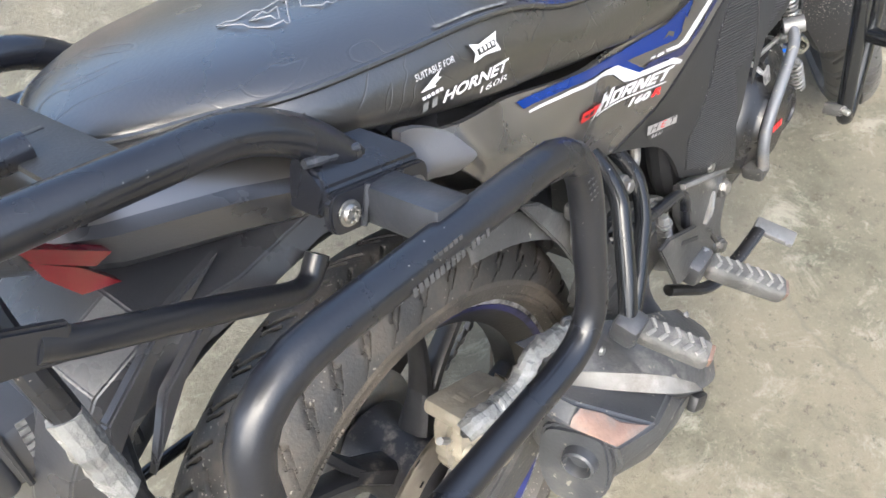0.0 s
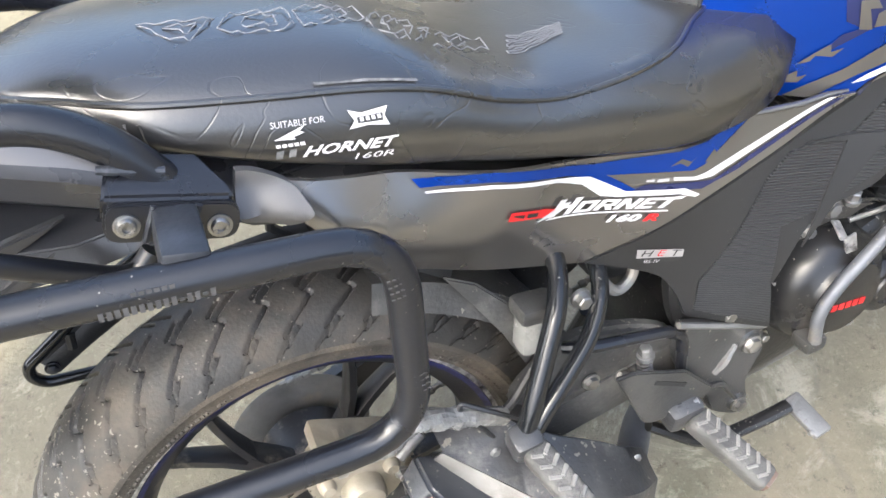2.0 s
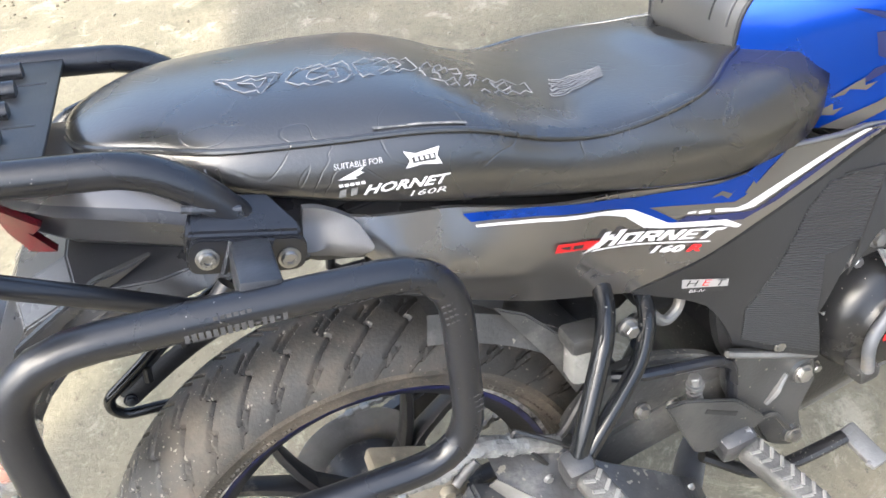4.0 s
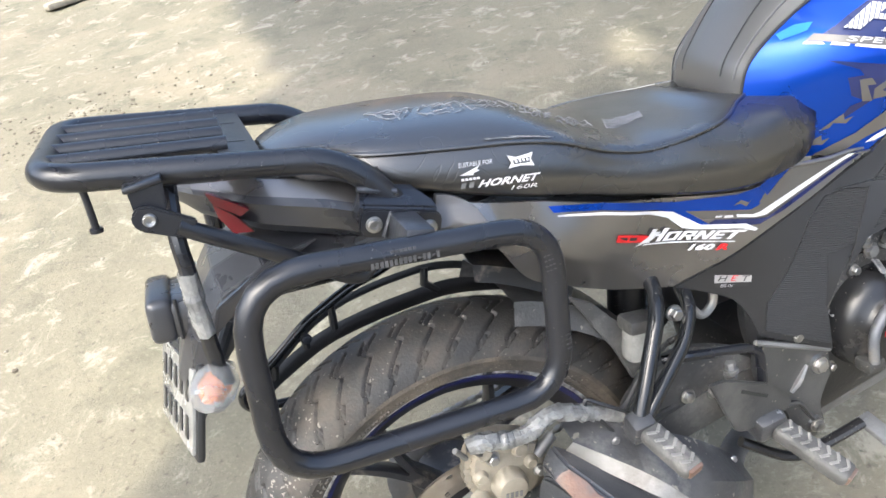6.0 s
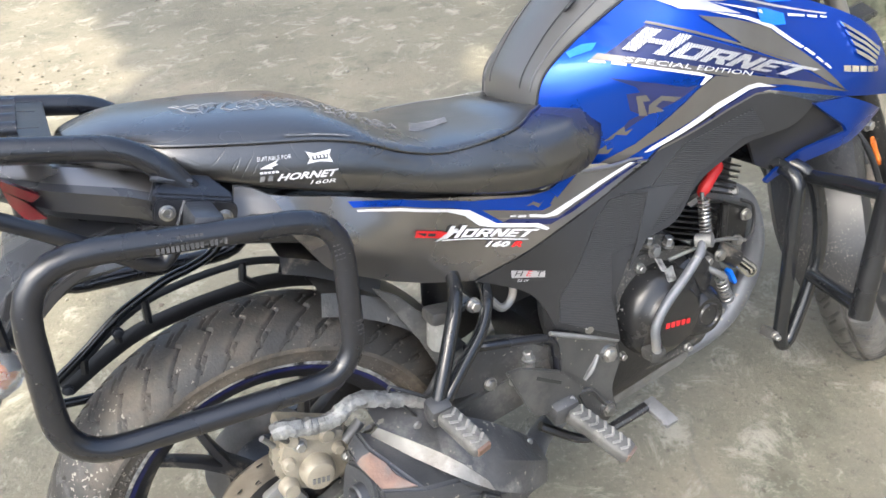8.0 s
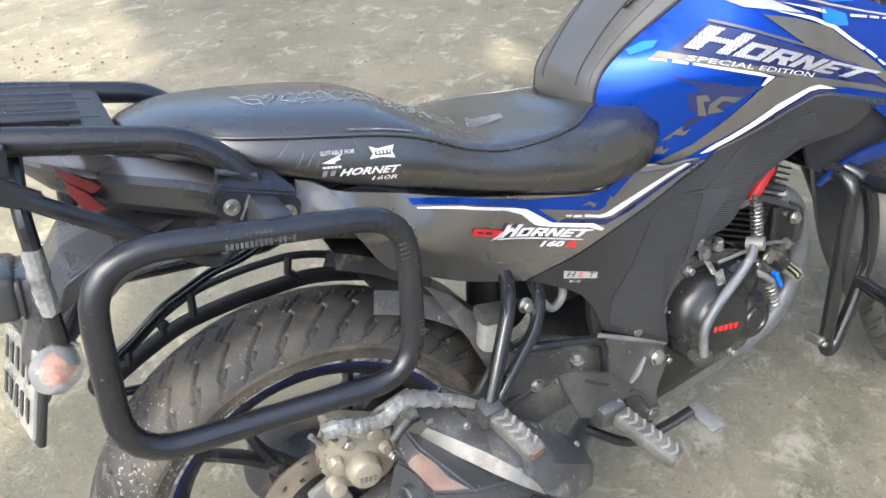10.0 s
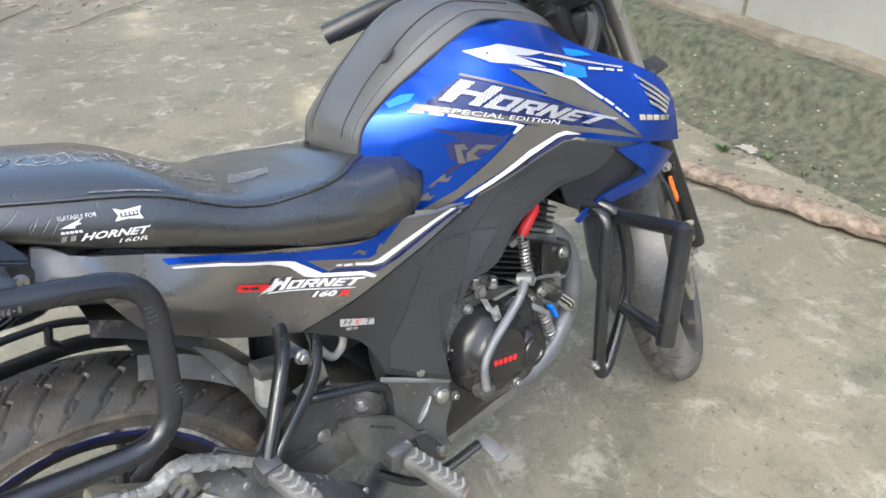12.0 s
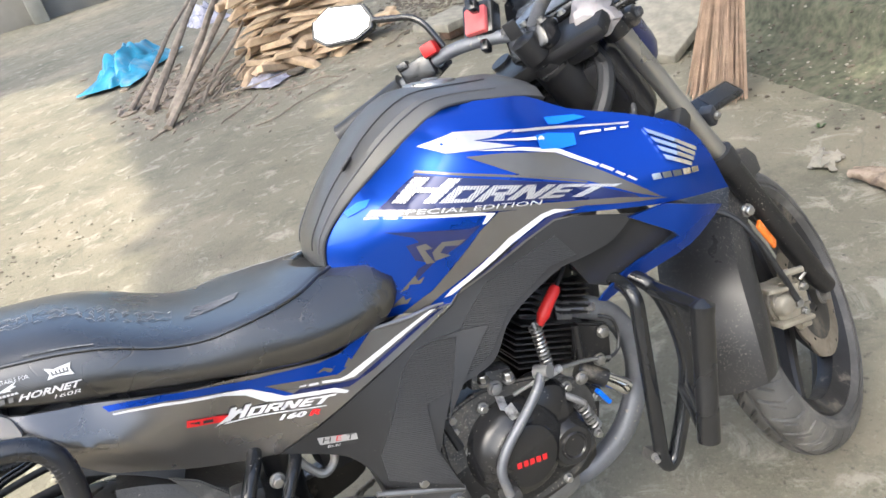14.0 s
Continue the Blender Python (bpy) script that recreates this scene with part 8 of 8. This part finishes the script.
thing("plastic_sack", crumpled(0.55, 1.15, 0.3, 2, 44, 0.1), SACK, "crumpled bright blue plastic sack beside the firewood", "sack", (0.60, 7.05, 0.03, 0, 0, -32), sharp=25)
thing("plastic_bag", crumpled(0.3, 0.4, 0.06, 8), CLEARBAG, "crumpled cloudy plastic bag on the ground", "bag", (1.35, 4.78, 0.01, 0, 0, 30), sharp=25)
thing("plastic_bag", crumpled(0.35, 0.4, 0.22, 14), CLEARBAG, "crumpled cloudy plastic bag on the firewood", "bag", (1.35, 6.5, 0.3, 0, 0, 10), sharp=25)
thing("paper_scrap", crumpled(0.12, 0.08, 0.02, 5, 16, 0.45), STONE, "torn pale paper scrap on the ground", "paper", (2.29, 0.80, 0.004, 0, 0, 20), sharp=25)
thing("paper_scrap", crumpled(0.06, 0.05, 0.012, 7, 14, 0.45), PAPER, "torn pale paper scrap on the ground", "paper", (2.63, 0.55, 0.004, 0, 0, 70), sharp=25)
thing("slab", rough(block((0, 0, 0), (0.75, 0.5, 0.06), 0.012), 8, 0.012), STONE, "broken cement slab leaning by the broom", "slab", (3.02, 2.42, 0.13, 6, -14, 20))
thing("slab", rough(block((0, 0, 0), (0.5, 0.32, 0.06), 0.012), 8, 0.012), STONE, "flat grey stone slab resting on a brick", "slab", (2.62, 4.15, 0.1, 4, 3, 25))
thing("brick", rough(block((0, 0, 0), (0.22, 0.12, 0.07), 0.01), 10, 0.008), RUST, "old red brick under the slab", "brick", (2.6, 4.1, 0.035, 0, 0, 15))
thing("tin_lid", lathe([(0, 0.012), (0.055, 0.012), (0.06, 0.018), (0.068, 0.018), (0.07, 0.0), (0, 0.0)], 32), DIRT, "dark round tin lid on the ground", "lid", (1.55, 4.68, 0.02, 90, 0, 0))
thing("flat_stone", rough(block((0, 0, 0), (0.3, 0.13, 0.05), 0.02), 10, 0.012), STONE, "flat pale stone on the sunlit ground", "stone", (-0.75, 5.6, 0.03, 0, 0, 25))

# broom of bound straws, bristles down, leaning on the wall
broom = tagged(new("broom"), "coconut-straw broom leaning upside on the wall", "broom")
top = Vector((2.84, 1.68, 0.86))
for k in range(280):
    a, r = random.uniform(0, 6.28), math.sqrt(random.random())
    foot = Vector((2.555 + 0.11 * r * math.cos(a) + 0.02 * r * math.sin(a), 1.57 + 0.17 * r * math.sin(a), 0.01))
    tip = top + Vector((0.022 * r * math.cos(a), 0.022 * r * math.sin(a), random.uniform(-0.05, 0.1)))
    mid = foot.lerp(tip, 0.5) + Vector((random.uniform(-0.012, 0.012), random.uniform(-0.012, 0.012), 0))
    part("straw", sweep(bmesh.new(), fillet([foot, mid, tip], 0.3, 3), random.uniform(0.0014, 0.0034), 4), STRAW, broom)
part("binding", sweep(bmesh.new(), [top - (top - Vector((2.56, 1.6, 0))) * 0.12, top - (top - Vector((2.56, 1.6, 0))) * 0.05], 0.032, 12), BARK, broom)


def slope_z(x, y):
    """Height of the ground, or of the earth banked against the plinth."""
    u = (x - (A[0] + (B[0] - A[0]) * (y - A[1]) / (B[1] - A[1]))) * along.y
    bank = [(-0.34, -0.03), (-0.22, 0.008), (-0.1, 0.03), (-0.02, 0.065), (0.03, 0.12), (0.05, 0.19), (0.09, 0.228), (0.3, 0.25)]
    return max(ground_z(x, y), float(np.interp(u, [q[0] for q in bank], [q[1] for q in bank], left=-1)))


def scatter(name, count, place, size, material, label, category, long=1.0):
    bm = bmesh.new()
    for k in range(count):
        x, y = place()
        r = size * random.uniform(0.4, 1.3)
        own = bmesh.new()
        bmesh.ops.create_icosphere(own, subdivisions=1, radius=r)
        for v in own.verts:
            v.co += noise.noise_vector(v.co * (1.2 / r) + Vector((k, 0, 0))) * r * 0.5
            v.co.z *= 0.55
            v.co.x *= long
        own.transform(pose(x, y, slope_z(x, y) + r * 0.2, 0, 0, random.uniform(0, 360)))
        merge(bm, own)
    return tagged(part(name, bm, material), label, category, kind="stuff")


scatter("pebbles", 170, lambda: (random.uniform(-2.5, 3.0), random.uniform(1.0, 7.0)), 0.0075, STONE, "small pale pebbles scattered over the ground", "pebbles")
scatter("crumbs", 200, lambda: (random.uniform(-2.5, 3.0), random.uniform(0.8, 7.5)), 0.007, DIRT, "dark dirt crumbs scattered over the ground", "dirt")
scatter("soil_heap", 280, lambda: (random.gauss(-0.75, 0.35), random.gauss(3.1, 0.2)), 0.007, DIRT, "dark soil crumbs in a loose patch", "dirt")
def rubble_place():
    y = random.uniform(-1.0, 2.8)
    return A[0] + (B[0] - A[0]) * (y - A[1]) / (B[1] - A[1]) + random.triangular(-0.6, 0.2, -0.12), y


scatter("rubble", 620, lambda: rubble_place(), 0.0085, DIRT, "crumbled cement along the plinth", "rubble")
scatter("grit", 260, lambda: rubble_place(), 0.007, STONE, "pale grit along the plinth", "grit")
scatter("chips", 520, lambda: (random.gauss(1.2, 0.45), random.gauss(5.0, 0.4)), 0.012, BARK, "wood chips round the firewood", "wood chips", 3.0)
scatter("husks", 520, lambda: (random.gauss(3.0, 0.28), random.gauss(5.3, 0.6)), 0.016, DIRT, "brown crumbs and husks heaped by the plinth", "rubble", 1.6)
scatter("clods", 260, lambda: (random.gauss(0.75, 0.2), random.gauss(5.75, 0.4)), 0.036, BARK, "brown husks beside the sack", "husks", 1.7)

# an unseen tall tree added outside the yard, so its crown shades the motorcycle
def tree():
    t = tagged(new("tree"), "unseen tall leafy tree added to shade the yard", "tree")
    H = 14.0
    off = SUN_DIR * (H / SUN_DIR.z)
    mid = Vector((off.x + 3.6, off.y + 2.6, H))
    foot = Vector((mid.x - 2.5, mid.y - 2.0, 0))
    part("trunk", sweep(bmesh.new(), [foot, foot.lerp(mid, 0.4) + Vector((0.3, 0, 0)), foot.lerp(mid, 0.75), mid], [0.45, 0.36, 0.25, 0.08], 12), BARK, t)
    for k in range(9):
        a = k * 0.7
        part("limb", sweep(bmesh.new(), fillet([foot.lerp(mid, 0.55 + 0.04 * k), foot.lerp(mid, 0.75) + Vector((1.6 * math.cos(a), 1.6 * math.sin(a), 1.5)), mid + Vector((3.0 * math.cos(a), 4.0 * math.sin(a), 0.4))], 0.8), 0.06, 6), BARK, t)
    verts, faces = [], []
    rnd = random.Random(9)
    while len(faces) < 15500:
        gx, gy = rnd.uniform(-4.5, 7.5), rnd.uniform(-1.5, 16.0)
        # leaf limit drawn from the shadow edge wanted on the ground
        edge = float(np.interp(gy, [0.3, 2.2, 2.8, 4.9, 6.3, 8.0, 8.4, 9.2], [-0.1, 0.21, 0.28, 0.38, 0.24, 0.12, -0.4, -4.5])) + 0.05 * noise.noise(Vector((gy * 1.7, 1.0, 0))) + 0.06 * noise.noise(Vector((gy * 6, 4.0, 0)))
        if gx < edge:
            continue
        h = H + rnd.uniform(-0.6, 0.6)
        c = Vector((gx, gy, 0)) + SUN_DIR * (h / SUN_DIR.z)
        s = rnd.uniform(0.13, 0.27)
        q = Euler((rnd.uniform(-0.7, 0.7), rnd.uniform(-0.7, 0.7), rnd.uniform(0, 6.28))).to_matrix()
        i = len(verts)
        verts += [tuple(c + q @ Vector(p) * s) for p in ((-1, 0, 0), (0, -0.55, 0.1), (1, 0, 0), (0, 0.55, 0.1))]
        faces.append((i, i + 1, i + 2, i + 3))
    me = bpy.data.meshes.new("crown")
    me.from_pydata(verts, [], faces)
    me.materials.append(LEAF)
    crown = new("crown", me)
    crown.parent = t


tree()


# small weeds by the log and the plinth
def weed(x, y, size, seed):
    rnd, bm = random.Random(seed), bmesh.new()
    for k in range(16):
        a, tilt, n = rnd.uniform(0, 6.28), rnd.uniform(0.3, 1.1), size * rnd.uniform(0.5, 1.0)
        out, up, side = Vector((math.cos(a), math.sin(a), 0)), Vector((0, 0, 1)), Vector((-math.sin(a), math.cos(a), 0))
        d = out * math.sin(tilt) + up * math.cos(tilt)
        base = out * 0.004
        w = n * 0.22
        pts = [base, base + d * n * 0.45 + side * w, base + d * n + up * -0.1 * n, base + d * n * 0.45 - side * w]
        bm.faces.new([bm.verts.new(q) for q in pts])
    thing("weed", bm, WEED, "small green weed growing from the cement", "weed", (x, y, ground_z(x, y)), "weeds in the yard")


for k, (x, y, size) in enumerate(((2.56, 0.62, 0.05), (2.62, 0.46, 0.04), (2.66, 0.28, 0.06), (2.6, 0.3, 0.035), (2.5, 1.0, 0.03))):
    weed(x, y, size, k)
